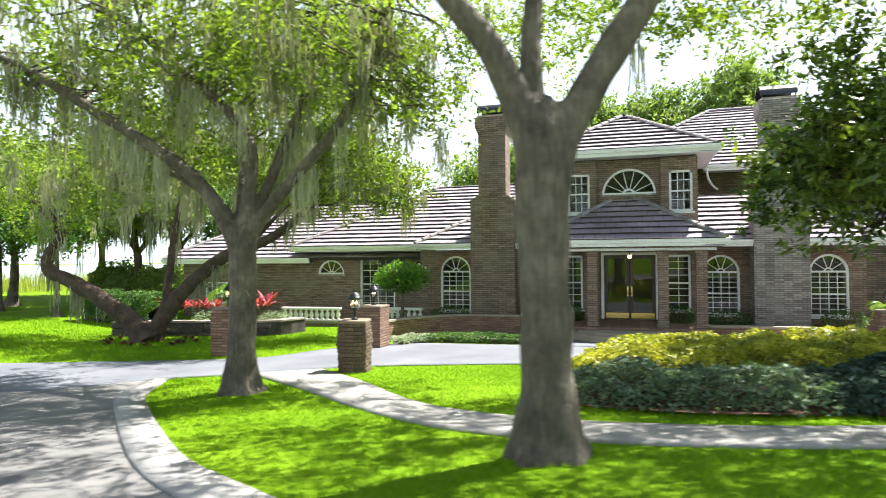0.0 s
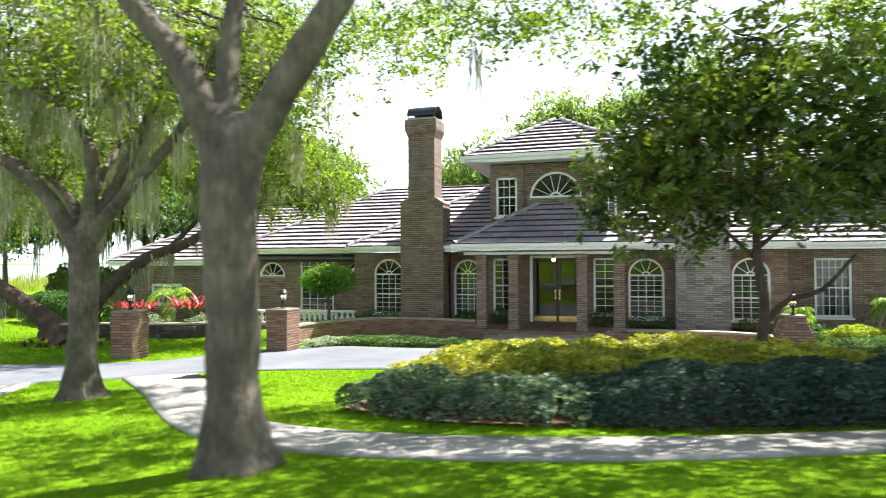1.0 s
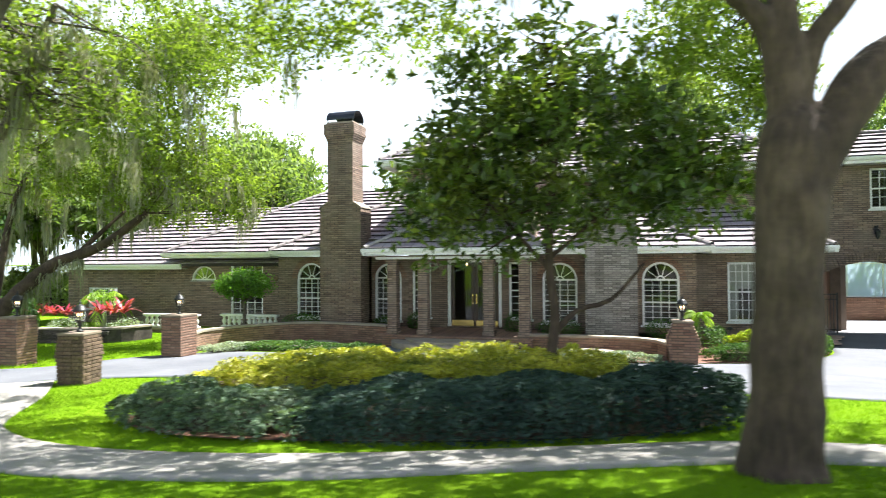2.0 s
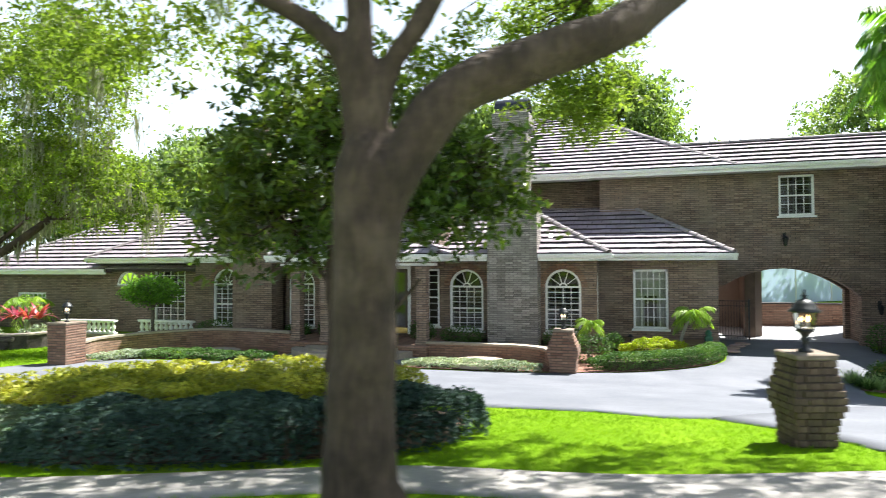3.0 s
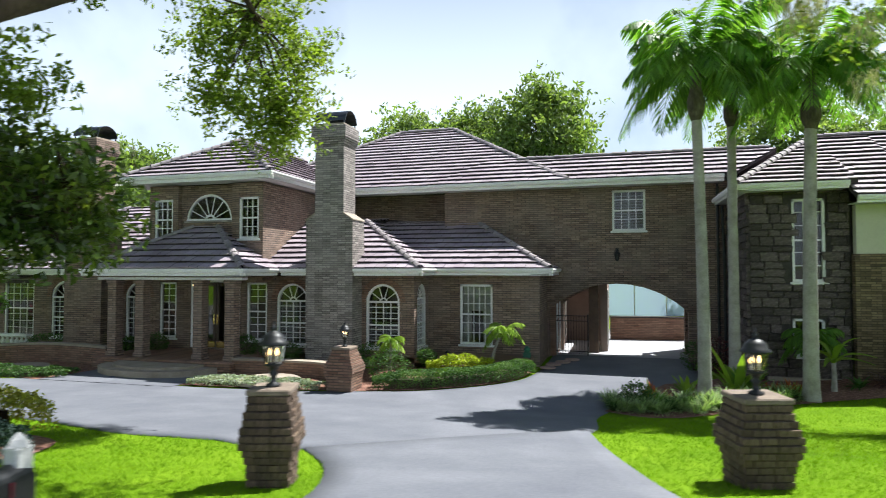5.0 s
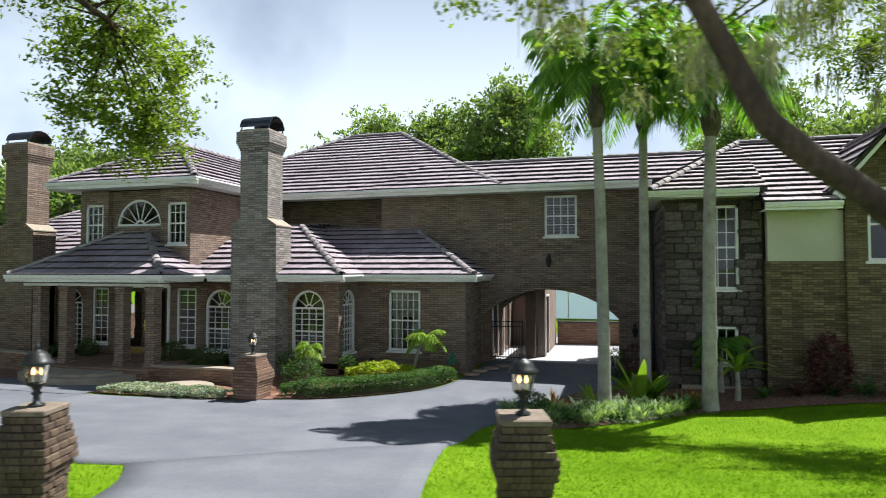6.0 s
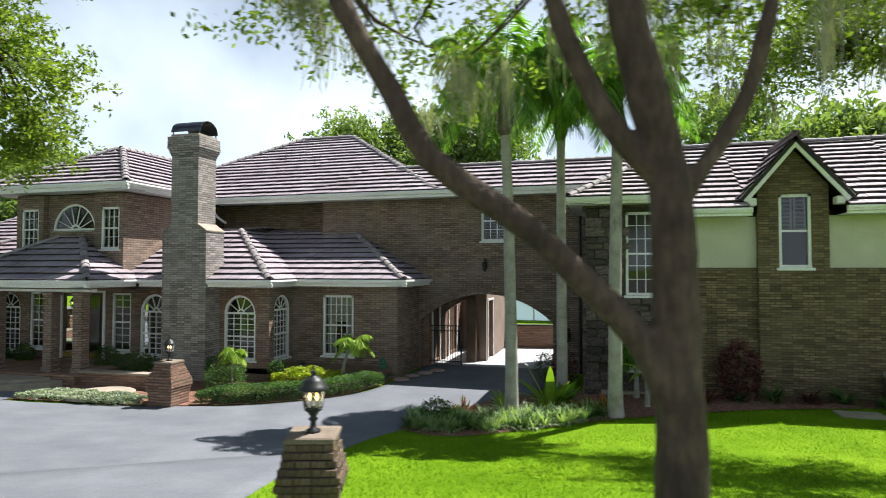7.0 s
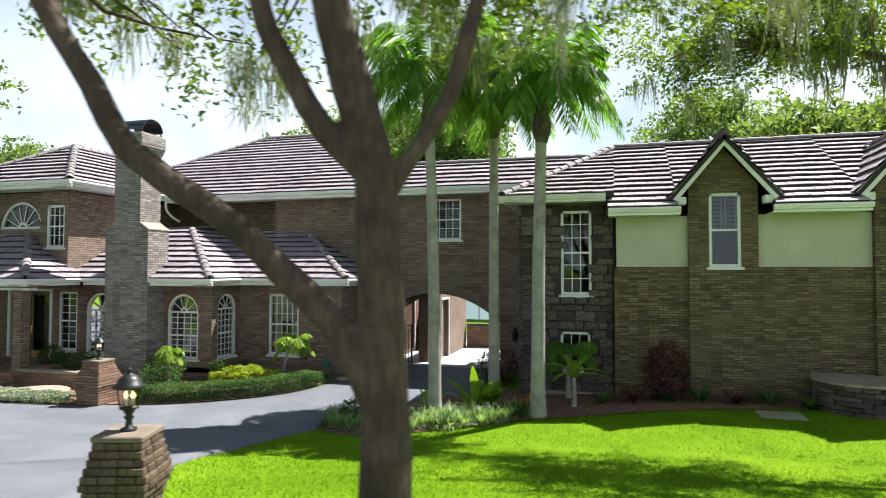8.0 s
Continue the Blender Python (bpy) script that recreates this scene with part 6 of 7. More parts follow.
# oak by the hedge
tree("oak_tree", (5.08, 5.82, gz(5.08, 5.82) - 0.05), "live oak with a smooth grey trunk and a long side limb", [
    ([(5.08, 5.82, 0.7), (5.12, 5.81, 2.0), (5.15, 5.8, 2.9), (5.17, 5.8, 3.75)], 0.24, 0.235),
    ([(5.14, 5.8, 2.7), (5.13, 5.8, 3.6), (5.12, 5.78, 4.4), (5.0, 5.9, 6.5)], 0.16, 0.06),
    ([(5.14, 5.8, 2.55), (5.24, 5.82, 3.08), (5.5, 5.88, 3.57), (5.78, 5.97, 3.95), (6.3, 6.13, 4.17), (6.95, 6.4, 4.47), (7.6, 7.8, 5.5), (7.2, 10.0, 6.8), (6.3, 12.2, 7.2)], 0.215, 0.05),
    ([(5.12, 5.79, 3.1), (5.08, 5.77, 3.7), (4.95, 5.72, 4.3), (4.33, 5.51, 4.72), (3.4, 5.6, 5.3), (2.2, 6.2, 6.4)], 0.1, 0.04),
    ([(5.16, 5.81, 3.0), (5.22, 5.82, 3.6), (5.33, 5.83, 4.12), (5.65, 5.9, 4.65), (6.3, 6.4, 6.6)], 0.11, 0.05)],
    # the highest clusters are unseen, added to shade the footpath, hedge and lawn
    [((4.6, 7.4, 7.3), (3.6, 2.8, 1.2), 120), ((5.8, 13.0, 6.6), (1.15, 1.1, 1.4), 72), ((6.25, 13.0, 5.5), (0.4, 0.4, 0.55), 14), ((4.9, 9.0, 5.5), (0.7, 0.6, 0.4), 9), ((6.6, 11.4, 7.8), (1.3, 1.4, 0.6), 28), ((3.2, 6.6, 5.9), (1.2, 1.0, 0.5), 16), ((9.5, 9.5, 8.4), (2.6, 2.5, 0.8), 120), ((6.8, 10.2, 8.9), (2.0, 1.8, 0.6), 70), ((1.5, 9.6, 8.8), (3.0, 2.2, 0.8), 30), ((4.5, 11.5, 9.6), (3.0, 1.8, 0.7), 22), ((5.0, 8.0, 9.4), (3.4, 2.4, 0.7), 30)],
    0.10, LEAF_OAK, BARK_DARK, 120, 0.24, 16, 0.5, "oaks on the verge", flare=0.35, joined=0.03, fine=0.5)
# oak on the right-hand lawn
tree("oak_tree", (16.57, 8.8, gz(16.57, 8.8) - 0.05), "dark-limbed live oak hung with moss on the lawn", [
    ([(16.57, 8.8, 0.9), (16.56, 8.79, 1.9), (16.54, 8.77, 2.7), (16.52, 8.74, 3.5), (16.47, 8.72, 4.0), (16.34, 8.66, 4.5), (16.22, 8.62, 5.2), (16.2, 8.9, 7.0)], 0.175, 0.09),
    ([(16.5, 8.75, 2.5), (16.38, 8.71, 2.78), (16.2, 8.66, 3.02), (15.69, 8.5, 3.54), (15.3, 8.37, 3.82), (15.08, 8.3, 4.0), (14.88, 8.25, 4.38), (14.6, 8.15, 4.9), (14.2, 8.3, 5.8)], 0.11, 0.06),
    ([(16.47, 8.72, 3.85), (16.22, 8.63, 4.1), (16.02, 8.57, 4.45), (15.83, 8.5, 4.95), (15.6, 8.8, 6.2)], 0.09, 0.05),
    ([(16.55, 8.75, 3.7), (16.73, 8.78, 3.98), (16.95, 8.84, 4.35), (17.1, 8.86, 4.9), (17.4, 9.2, 6.0)], 0.065, 0.04)],
    [((17.6, 9.7, 5.8), (1.6, 0.8, 0.5), 28), ((15.4, 9.6, 6.9), (2.6, 2.2, 0.8), 26), ((13.7, 9.4, 5.75), (0.6, 0.5, 0.3), 9), ((18.0, 10.4, 6.6), (2.2, 2.0, 0.9), 48), ((14.5, 9.8, 5.3), (0.8, 0.8, 0.35), 8), ((16.4, 10.4, 5.7), (1.5, 0.9, 0.4), 6)],
    0.07, LEAF_OAK, BARK_DARK, 150, 0.26, 110, 0.55, "oaks on the verge", joined=0.022, fine=0.33).location.x += 0.05
# moss-hung oak behind the garage lawn, its crown alone reaching in
tree("oak_tree", (28.5, 18.6, gz(28.5, 18.6) - 0.05), "broad moss-hung oak beyond the garage lawn", [
    ([(28.5, 18.6, 0.1), (28.4, 18.6, 2.5), (28.0, 18.6, 4.0)], 0.38, 0.3),
    ([(28.0, 18.6, 3.6), (26.0, 18.6, 5.6), (23.5, 18.4, 7.0), (20.8, 18.2, 7.6)], 0.2, 0.05),
    ([(28.0, 18.6, 3.9), (27.2, 18.4, 6.5), (25.5, 18.0, 8.6), (23.0, 17.4, 9.4)], 0.2, 0.06),
    ([(28.0, 18.7, 3.9), (29.5, 19, 7), (31, 19, 9)], 0.2, 0.06)],
    [((20.2, 18.5, 8.4), (3.0, 1.8, 1.3), 44), ((23.6, 18.2, 8.0), (4.4, 2.0, 1.1), 70), ((25, 17.6, 9.8), (5.0, 2.6, 1.2), 36), ((19.6, 18.6, 7.6), (1.3, 1.0, 0.5), 18)],
    0.10, LEAF_OAK, BARK, 150, 0.34, 120, 0.9, "", moss_from=40, fine=0.7)
# leaning double-stemmed oak at the terrace
tree("oak_tree", (-15.9, 14.9, gz(-15.9, 14.9) - 0.05), "old leaning oak with two dark stems beside the terrace", [
    ([(-15.9, 14.9, -0.2), (-16.2, 14.85, 0.25), (-17.2, 14.6, 1.05), (-18.3, 14.3, 1.75), (-19.0, 14.1, 2.1), (-19.1, 14.1, 2.6), (-18.7, 14.2, 3.3), (-19.3, 14.0, 4.2)], 0.36, 0.13),
    ([(-15.75, 14.95, -0.1), (-15.4, 15.05, 0.7), (-14.6, 15.4, 1.75), (-13.6, 15.8, 2.6), (-12.4, 16.3, 3.1), (-11.2, 17.0, 4.2)], 0.3, 0.12),
    ([(-15.4, 15.05, 0.7), (-15.3, 15.2, 2.4), (-15.2, 15.6, 4.6), (-14.6, 16.0, 6.4)], 0.17, 0.06),
    ([(-13.0, 16.0, 2.85), (-12.2, 17.0, 4.2), (-11.4, 18.0, 5.2)], 0.1, 0.04)],
    [((-11.6, 17.6, 5.4), (3.0, 1.7, 1.4), 85), ((-16.0, 16.5, 6.4), (4.4, 2.6, 1.7), 105), ((-20.0, 15.0, 4.6), (2.6, 2.0, 1.4), 55), ((-8.9, 18.2, 4.9), (1.2, 1.2, 0.7), 26), ((-10.5, 16.5, 8.0), (2.8, 2.0, 1.8), 100), ((-8.6, 16.2, 9.2), (1.5, 1.4, 0.8), 34)],
    0.13, LEAF_OAK, BARK_DARK, 120, 0.36, 230, 1.2, "", moss_from=60, joined=0.04)
# magnolia in the hedge island
tree("magnolia_tree", (2.93, 9.42, gz(2.93, 9.42) - 0.03), "young magnolia with dense glossy dark leaves in the hedge island", [
    ([(2.93, 9.42, 0.3), (2.95, 9.44, 1.2), (3.0, 9.46, 1.8), (2.92, 9.5, 2.6), (3.0, 9.6, 4.0), (3.1, 9.7, 5.6)], 0.085, 0.04),
    ([(2.97, 9.45, 1.5), (3.3, 9.5, 1.85), (3.75, 9.6, 2.0), (4.2, 9.7, 2.5)], 0.05, 0.02),
    ([(2.93, 9.5, 2.4), (2.2, 9.7, 3.2), (1.4, 9.9, 4.0)], 0.035, 0.015),
    ([(2.95, 9.5, 2.6), (3.9, 9.8, 3.4), (4.9, 10.0, 4.0)], 0.035, 0.015)],
    [((3.0, 9.9, 4.0), (2.35, 1.7, 1.15), 150), ((2.75, 9.8, 5.1), (1.5, 1.3, 0.9), 62), ((4.55, 10.0, 3.7), (1.05, 0.9, 0.85), 46), ((1.6, 9.7, 3.4), (1.2, 1.0, 0.8), 45)],
    0.15, LEAF_MAGNOLIA, BARK_DARK, 58, 0.21, aspect=0.42, lie=0.35)
# woods behind the house and on the lake side
far = 0
for x, y, h, r in ((-5.0, 50, 15.6, 4.8), (0.6, 51, 16.0, 4.8), (6.2, 49, 17.2, 4.2), (-12, 52, 12.8, 6), (0.5, 56, 15, 5), (24, 55, 17.0, 5.6), (31, 52, 13.0, 6), (34, 44, 13.5, 6), (26, 36, 10.5, 4.0), (31, 34, 11.0, 4.0),
                    (-24, 40, 12, 6), (-20, 34, 9.5, 4.6), (-31, 34, 11, 5.5), (-40, 36, 12, 6), (-36, 26, 9.5, 4.5), (-28, 27, 9, 4.2), (-52, 34, 13, 6), (-46, 22, 9, 4), (-55, 20, 11, 5), (-66, 46, 14, 7), (44, 40, 13, 6)):
    g = gz(x, y) - 0.05
    tree("oak_tree", (x, y, g), "broad green oak in the woods behind the house" if x > -8 else "moss-hung oak on the lake side", [
        ([(x, y, g), (x + 0.2, y, h * 0.25), (x - 0.1, y, h * 0.45), (x, y, h * 0.75)], 0.3, 0.12),
        ([(x, y, h * 0.3), (x + r * 0.4, y, h * 0.5), (x + r * 0.7, y, h * 0.65)], 0.16, 0.05),
        ([(x, y, h * 0.35), (x - r * 0.4, y, h * 0.55), (x - r * 0.7, y, h * 0.68)], 0.16, 0.05)],
        [((x + r * 0.1, y, h * 0.74), (r * 0.95, r * 0.8, h * 0.2), 120), ((x - r * 0.45, y - 1, h * 0.6), (r * 0.6, r * 0.6, h * 0.15), 55), ((x + r * 0.5, y - 1, h * 0.62), (r * 0.55, r * 0.6, h * 0.15), 55), ((x + r * 0.15, y, h * 0.9), (r * 0.5, r * 0.4, h * 0.08), 30)],
        0.36, LEAF_FAR, BARK, 66, 0.6, 130 if x < -15 else 0, 2.6, "woods behind the house", trunk_n=8)
# young trees on the far lawn
for x, y, h in ((-27.0, 21.2, 6.5), (-33.0, 23.0, 5.6), (-24.5, 30.0, 6.5)):
    g = gz(x, y) - 0.05
    tree("young_tree", (x, y, g), "slim young tree with light green leaves on the far lawn", [([(x, y, g), (x, y, h * 0.4), (x, y, h * 0.9)], 0.16, 0.05)],
         [((x, y, h * 0.72), (h * 0.34, h * 0.34, h * 0.26), 70)], 0.22, LEAF_GREEN, BARK, 50, 0.4, group="young trees", trunk_n=8)

# ---- palms ----


def frond(bm, base, yaw, rise, length, droop, leaflet, n=22, width=0.072):
    """A feather frond: a stem that arches over, with leaflets on both sides."""
    d = Vector((math.cos(yaw), math.sin(yaw), 0))
    side = Vector((-d.y, d.x, 0))
    pts = []
    for i in range(n + 1):
        t = i / n
        pts.append(base + d * length * t * (1 - 0.15 * t) + Vector((0, 0, length * (rise * t - droop * t * t))))
    for i in range(1, n):
        p, q = pts[i], (pts[i + 1] - pts[i - 1]).normalized()
        L = leaflet * math.sin(math.pi * (0.12 + 0.83 * i / n))
        for s in (-1, 1):
            e = p + side * s * L * 0.75 + q * L * 0.5 + Vector((0, 0, -L * 0.7 + rng.normal() * L * 0.15))
            m = p.lerp(e, 0.45) + Vector((0, 0, L * 0.1))
            v = [bm.verts.new(c) for c in (p - q * width * 0.4, m - q * width * 0.5, e, m + q * width * 0.5)]
            bm.faces.new(v)
    for a, b in zip(pts, pts[1:]):
        w = side * 0.012
        bm.faces.new([bm.verts.new(c) for c in (a - w, b - w * 0.7, b + w * 0.7, a + w)])


def palm(x, y, top, r, label, fronds=32, length=2.2, lean=(0, 0), name="palm_tree", group="tall palms", leaflet=0.7, n=46, leaf_mat=None):
    g = gz(x, y)
    th = thing(name, (x, y, g), label, "palm tree", group)
    bm = bmesh.new()
    h = top - g
    line = [(lean[0] * t ** 2, lean[1] * t ** 2, -0.1 + (h + 0.1) * t) for t in (0, 0.15, 0.3, 0.5, 0.7, 0.85, 1.0)]
    tube(bm, line, r * 1.12, r * 0.8, 12, 0.05, 0.14, 0.3)
    part("trunk", bm, PALM_BARK, th, smooth=True)
    head = Vector((lean[0], lean[1], h))
    if h > 3:
        bm = bmesh.new()
        lathe(bm, [(r * 0.8, h - 0.35), (r * 1.35, h - 0.1), (r * 1.45, h + 0.1), (r * 0.95, h + 0.4), (r * 0.8, h + 0.8), (r * 0.55, h + 1.1), (0.02, h + 1.25)], 10, (lean[0], lean[1]))
        part("crownshaft", bm, BARK, th, "swollen brown crownshaft", True)
        head = head + Vector((0, 0, 1.0))
    for i in range(fronds):
        bm = bmesh.new()
        t = i / fronds
        frond(bm, head, i * 2.4 + rng.uniform(-0.2, 0.2), (1.5 - 1.1 * t if h > 3 else 0.95 * (1 - t)) + rng.uniform(-0.1, 0.1), length * rng.uniform(0.8, 1.05), (0.98 if h > 3 else 0.75) + (0.15 if h > 3 else 0.2) * t, leaflet, n)
        part("frond", bm, leaf_mat or (LEAF_PALM if h > 3 else LEAF_BRIGHT), th)
    return th


palm(13.92, 18.85, 6.75, 0.14, "tall slim palm with a grey trunk and drooping fronds", lean=(-0.12, -0.1))
palm(14.9, 20.9, 7.0, 0.135, "tall slim palm with a grey trunk beside the arch")
palm(16.22, 19.3, 6.5, 0.155, "tall slim palm with a grey trunk in the mulch bed", lean=(0.1, 0.0))
palm(8.3, 21.7, 1.15, 0.05, "small dwarf palm leaning beside the bay", 13, 0.75, (0.4, -0.05), "dwarf_palm", "dwarf palms", 0.3, 16)
palm(5.75, 19.9, 0.95, 0.04, "small dwarf palm before the arched window", 10, 0.55, (0.05, 0), "dwarf_palm", "dwarf palms", 0.24, 14)
palm(16.75, 21.3, 1.25, 0.06, "leafy dark palm before the stone wall", 10, 0.9, (0, 0), "dwarf_palm", "dwarf palms", 0.4, 20, LEAF_PALM)
palm(-17.4, 21.2, 1.1, 0.1, "feathery palm on the terrace", 12, 1.4, (0, 0), "dwarf_palm", "dwarf palms", 0.45, 18)

# ---- shrubs, hedges and flowers ----


def blade_plant(x, y, count, length, width, mat, label, name, category, group="", upright=0.8, z=None, bend=0.5):
    """A plant of long arching blades from one foot."""
    th = thing(name, (x, y, gz(x, y) if z is None else z), label, category, group)
    V, F = [], []
    for i in range(count):
        a = rng.uniform(0, 2 * math.pi)
        d = np.array((math.cos(a), math.sin(a), 0.0))
        s = np.array((-d[1], d[0], 0.0))
        L = length * rng.uniform(0.6, 1.1)
        u = upright * rng.uniform(0.6, 1.2)
        for k in range(6):
            t = k / 5
            w = width * math.sin(math.pi * min(0.98, 0.15 + 0.83 * t))
            p = d * L * t * (1 - 0.4 * u) + np.array((0, 0, L * (u * t - bend * t * t * (1.1 - 0.5 * u))))
            V += [p - s * w, p + s * w]
        b = 12 * i
        F += [(b + 2 * k, b + 2 * k + 1, b + 2 * k + 3, b + 2 * k + 2) for k in range(5)]
    fast_mesh("leaves", V, F, mat, th)["kind"] = "stuff"
    return th


def bush(x, y, radii, mat, label, name="shrub", category="shrub", group="", leaf=0.06, n=1500, z=None, aspect=0.5):
    th = thing(name, (x, y, gz(x, y) if z is None else z), label, category, group)
    p = in_ellipsoid(n, (0, 0, radii[2] * 0.9), radii, 0.72)
    p += rng.normal(size=p.shape) * leaf * 0.6
    p[:, 2] = np.maximum(p[:, 2], 0.02)
    v, f = leaf_arrays(p, leaf, aspect, 0.3)
    fast_mesh("foliage", v, f, mat, th)["kind"] = "stuff"
    bm = bmesh.new()
    for i in range(7):
        a = i * 0.9
        tube(bm, [(0, 0, -0.05), (0.3 * radii[0] * math.cos(a), 0.3 * radii[1] * math.sin(a), radii[2] * 0.7), (0.7 * radii[0] * math.cos(a), 0.7 * radii[1] * math.sin(a), radii[2] * 1.2)], 0.015, 0.005, 5)
    part("stem", bm, BARK_DARK, th)
    return th


def hedge(pts, width, height, mat, label, leaf=0.06, density=1500, lumpy=0.12, name="hedge"):
    """A hedge along a line: leaves over a rounded, uneven body, with a dark sheet inside."""
    line = smooth_line([(*p, 0) for p in pts], 0.2)
    th = thing(name, (line[0].x, line[0].y, gz(line[0].x, line[0].y)), label, "hedge")
    o = th.location
    n = int(density * len(line) * 0.2 * (width + 2 * height))
    P = []
    for _ in range(n):
        i = int(rng.integers(0, len(line) - 1))
        p = line[i].lerp(line[i + 1], rng.uniform())
        d = (line[i + 1] - line[i]).normalized()
        s = Vector((-d.y, d.x, 0))
        a = math.pi * rng.uniform()
        lump = 1 + lumpy * noise.noise(Vector((p.x * 1.7, p.y * 1.7, a))) + lumpy * noise.noise(Vector((p.x * 4, p.y * 4, a * 2)))
        e = min(1.0, 0.7 + 0.3 * min(i, len(line) - 1 - i) / 3)
        r = (1 - 0.25 * rng.uniform() ** 2) * lump * e
        c, q = math.cos(a), math.sin(a)
        c, q = math.copysign(abs(c) ** 0.6, c), q ** 0.6
        P.append((p.x + s.x * c * r * width / 2 - o.x, p.y + s.y * c * r * width / 2 - o.y, gz(p.x, p.y) + 0.05 + q * r * height - o.z))
    v, f = leaf_arrays(P, leaf, 0.5, 0.3)
    fast_mesh("foliage", v, f, mat, th)["kind"] = "stuff"
    # one continuous dark sheet fills the inside in place of single stems
    bm = bmesh.new()
    prev = None
    for p0, p1 in list(zip(line, line[1:]))[2:-2]:
        d = (p1 - p0).normalized()
        s = Vector((-d.y, d.x, 0)) * width * 0.27
        g = gz(p0.x, p0.y)
        ring = [bm.verts.new((q.x - o.x, q.y - o.y, g + zz - o.z)) for q, zz in ((p0 - s, -0.02), (p0 - s * 0.8, height * 0.6), (p0 + s * 0.8, height * 0.6), (p0 + s, -0.02))]
        if prev:
            for k in range(3):
                bm.faces.new((prev[k], prev[k + 1], ring[k + 1], ring[k]))
        prev = ring
    part("stem", bm, BARK_DARK, th)
    return th


hedge([(0.7, 6.78), (2.0, 6.9), (3.6, 7.4), (4.3, 7.9), (4.75, 8.6), (4.7, 9.3)], 1.2, 0.52, LEAF_BLUE, "dense dark blue-green hedge along the footpath", 0.06, 2600, 0.16)
hedge([(-2.3, 7.5), (-1.6, 7.2), (-0.6, 6.95), (0.5, 6.8), (1.0, 6.85)], 1.15, 0.44, LEAF_PALE, "low silver-green shrubs at the hedge end", 0.07, 1500, 0.25)
hedge([(-2.1, 8.75), (-1.2, 8.5), (0.0, 8.4), (1.6, 8.4), (3.2, 8.9), (4.0, 9.2)], 1.7, 0.66, LEAF_YELLOW, "yellow-green variegated hedge behind the dark one", 0.07, 1100, 0.2)
hedge([(-2.0, 9.7), (-0.6, 10.0), (1.0, 10.2), (2.8, 10.25), (3.9, 10.15)], 1.4, 0.66, LEAF_YELLOW, "yellow-green variegated hedge along the drive", 0.07, 1000, 0.2)
hedge([(5.9, 18.25), (7.4, 18.95), (8.7, 20.2), (9.4, 21.9)], 0.75, 0.42, LEAF_GREEN, "low clipped green hedge curving along the drive", 0.05, 2200, 0.06)
hedge([(-24.5, 20.6), (-21.5, 19.6), (-18.5, 18.4)], 1.6, 1.25, LEAF_GREEN, "clipped dark green hedge by the terrace", 0.1, 700, 0.1)
hedge([(6.6, 20.6), (7.6, 20.9), (8.5, 21.3)], 0.6, 0.5, LEAF_LIME, "bright lime-yellow shrubs behind the clipped hedge", 0.06, 1500, 0.25)
hedge([(0.9, 17.6), (2.0, 17.75), (3.6, 17.75), (4.7, 17.85)], 0.75, 0.2, LEAF_SILVER, "low pale ground cover along the drive", 0.06, 1400, 0.25, "ground_cover")
hedge([(-7.6, 16.9), (-6.2, 17.2), (-4.6, 17.3), (-3.2, 17.7)], 0.9, 0.22, LEAF_GREEN, "low green ground cover before the low wall", 0.06, 1300, 0.25, "ground_cover")
hedge([(-8.0, 15.6), (-7.7, 16.4), (-7.0, 17.4)], 0.7, 0.2, LEAF_SILVER, "low pale ground cover by the pillar", 0.06, 1300, 0.25, "ground_cover")
for i, (x, y, rx, rz, m) in enumerate(((-7.6, 20.7, 0.8, 0.3, LEAF_GREEN), (-4.5, 21.2, 0.5, 0.25, LEAF_GREEN), (-3.25, 21.1, 0.4, 0.35, LEAF_GREEN), (0.3, 21.0, 0.45, 0.38, LEAF_GREEN), (1.7, 20.8, 0.75, 0.3, LEAF_GREEN), (4.75, 19.6, 0.0, 0.3, LEAF_GREEN),
                                        (5.0, 20.7, 0.7, 0.35, LEAF_GREEN), (5.9, 19.4, 0.62, 0.45, LEAF_GREEN), (6.4, 21.3, 0.3, 0.22, LEAF_GREEN), (-16.4, 18.6, 0.8, 0.35, LEAF_SILVER), (-13.9, 18.9, 0.8, 0.35, LEAF_SILVER), (12.4, 17.9, 0.4, 0.3, LEAF_GREEN))):
    if rx:
        bush(x, y, (rx, rx * 0.7, rz), m, "small rounded green shrub against the house" if m is LEAF_GREEN else "pale silvery shrub on the terrace", group="shrubs by the house", n=1500, z=0.1 if y > 20.5 and y < 21.4 else None)
# clipped ball tree
th = tree("topiary_tree", (-8.84, 18.95, gz(-8.84, 18.95)), "clipped ball-headed ficus tree on a thin stem", [([(-8.84, 18.95, -0.2), (-8.84, 18.95, 0.6), (-8.84, 18.95, 1.5)], 0.06, 0.05)], [((-8.84, 18.95, 1.78), (0.95, 0.9, 0.5), 420)], 0.09, LEAF_PALM, BARK, 22, 0.07, lie=0.3, trunk_n=8)
for x, y, z in ((-14.9, 18.9, 0.45), (-17.2, 18.9, 0.35), (-18.8, 19.1, 0.35)):
    for k in range(3):
        blade_plant(x + k * 0.33 - 0.2, y + k * 0.2, 26, 1.0 if x > -15 else 0.7, 0.05, LEAF_RED, "red-leaved ti plant on the terrace", "ti_plant", "ti plant", "red ti plants", 0.9, z + 0.2, 0.7)
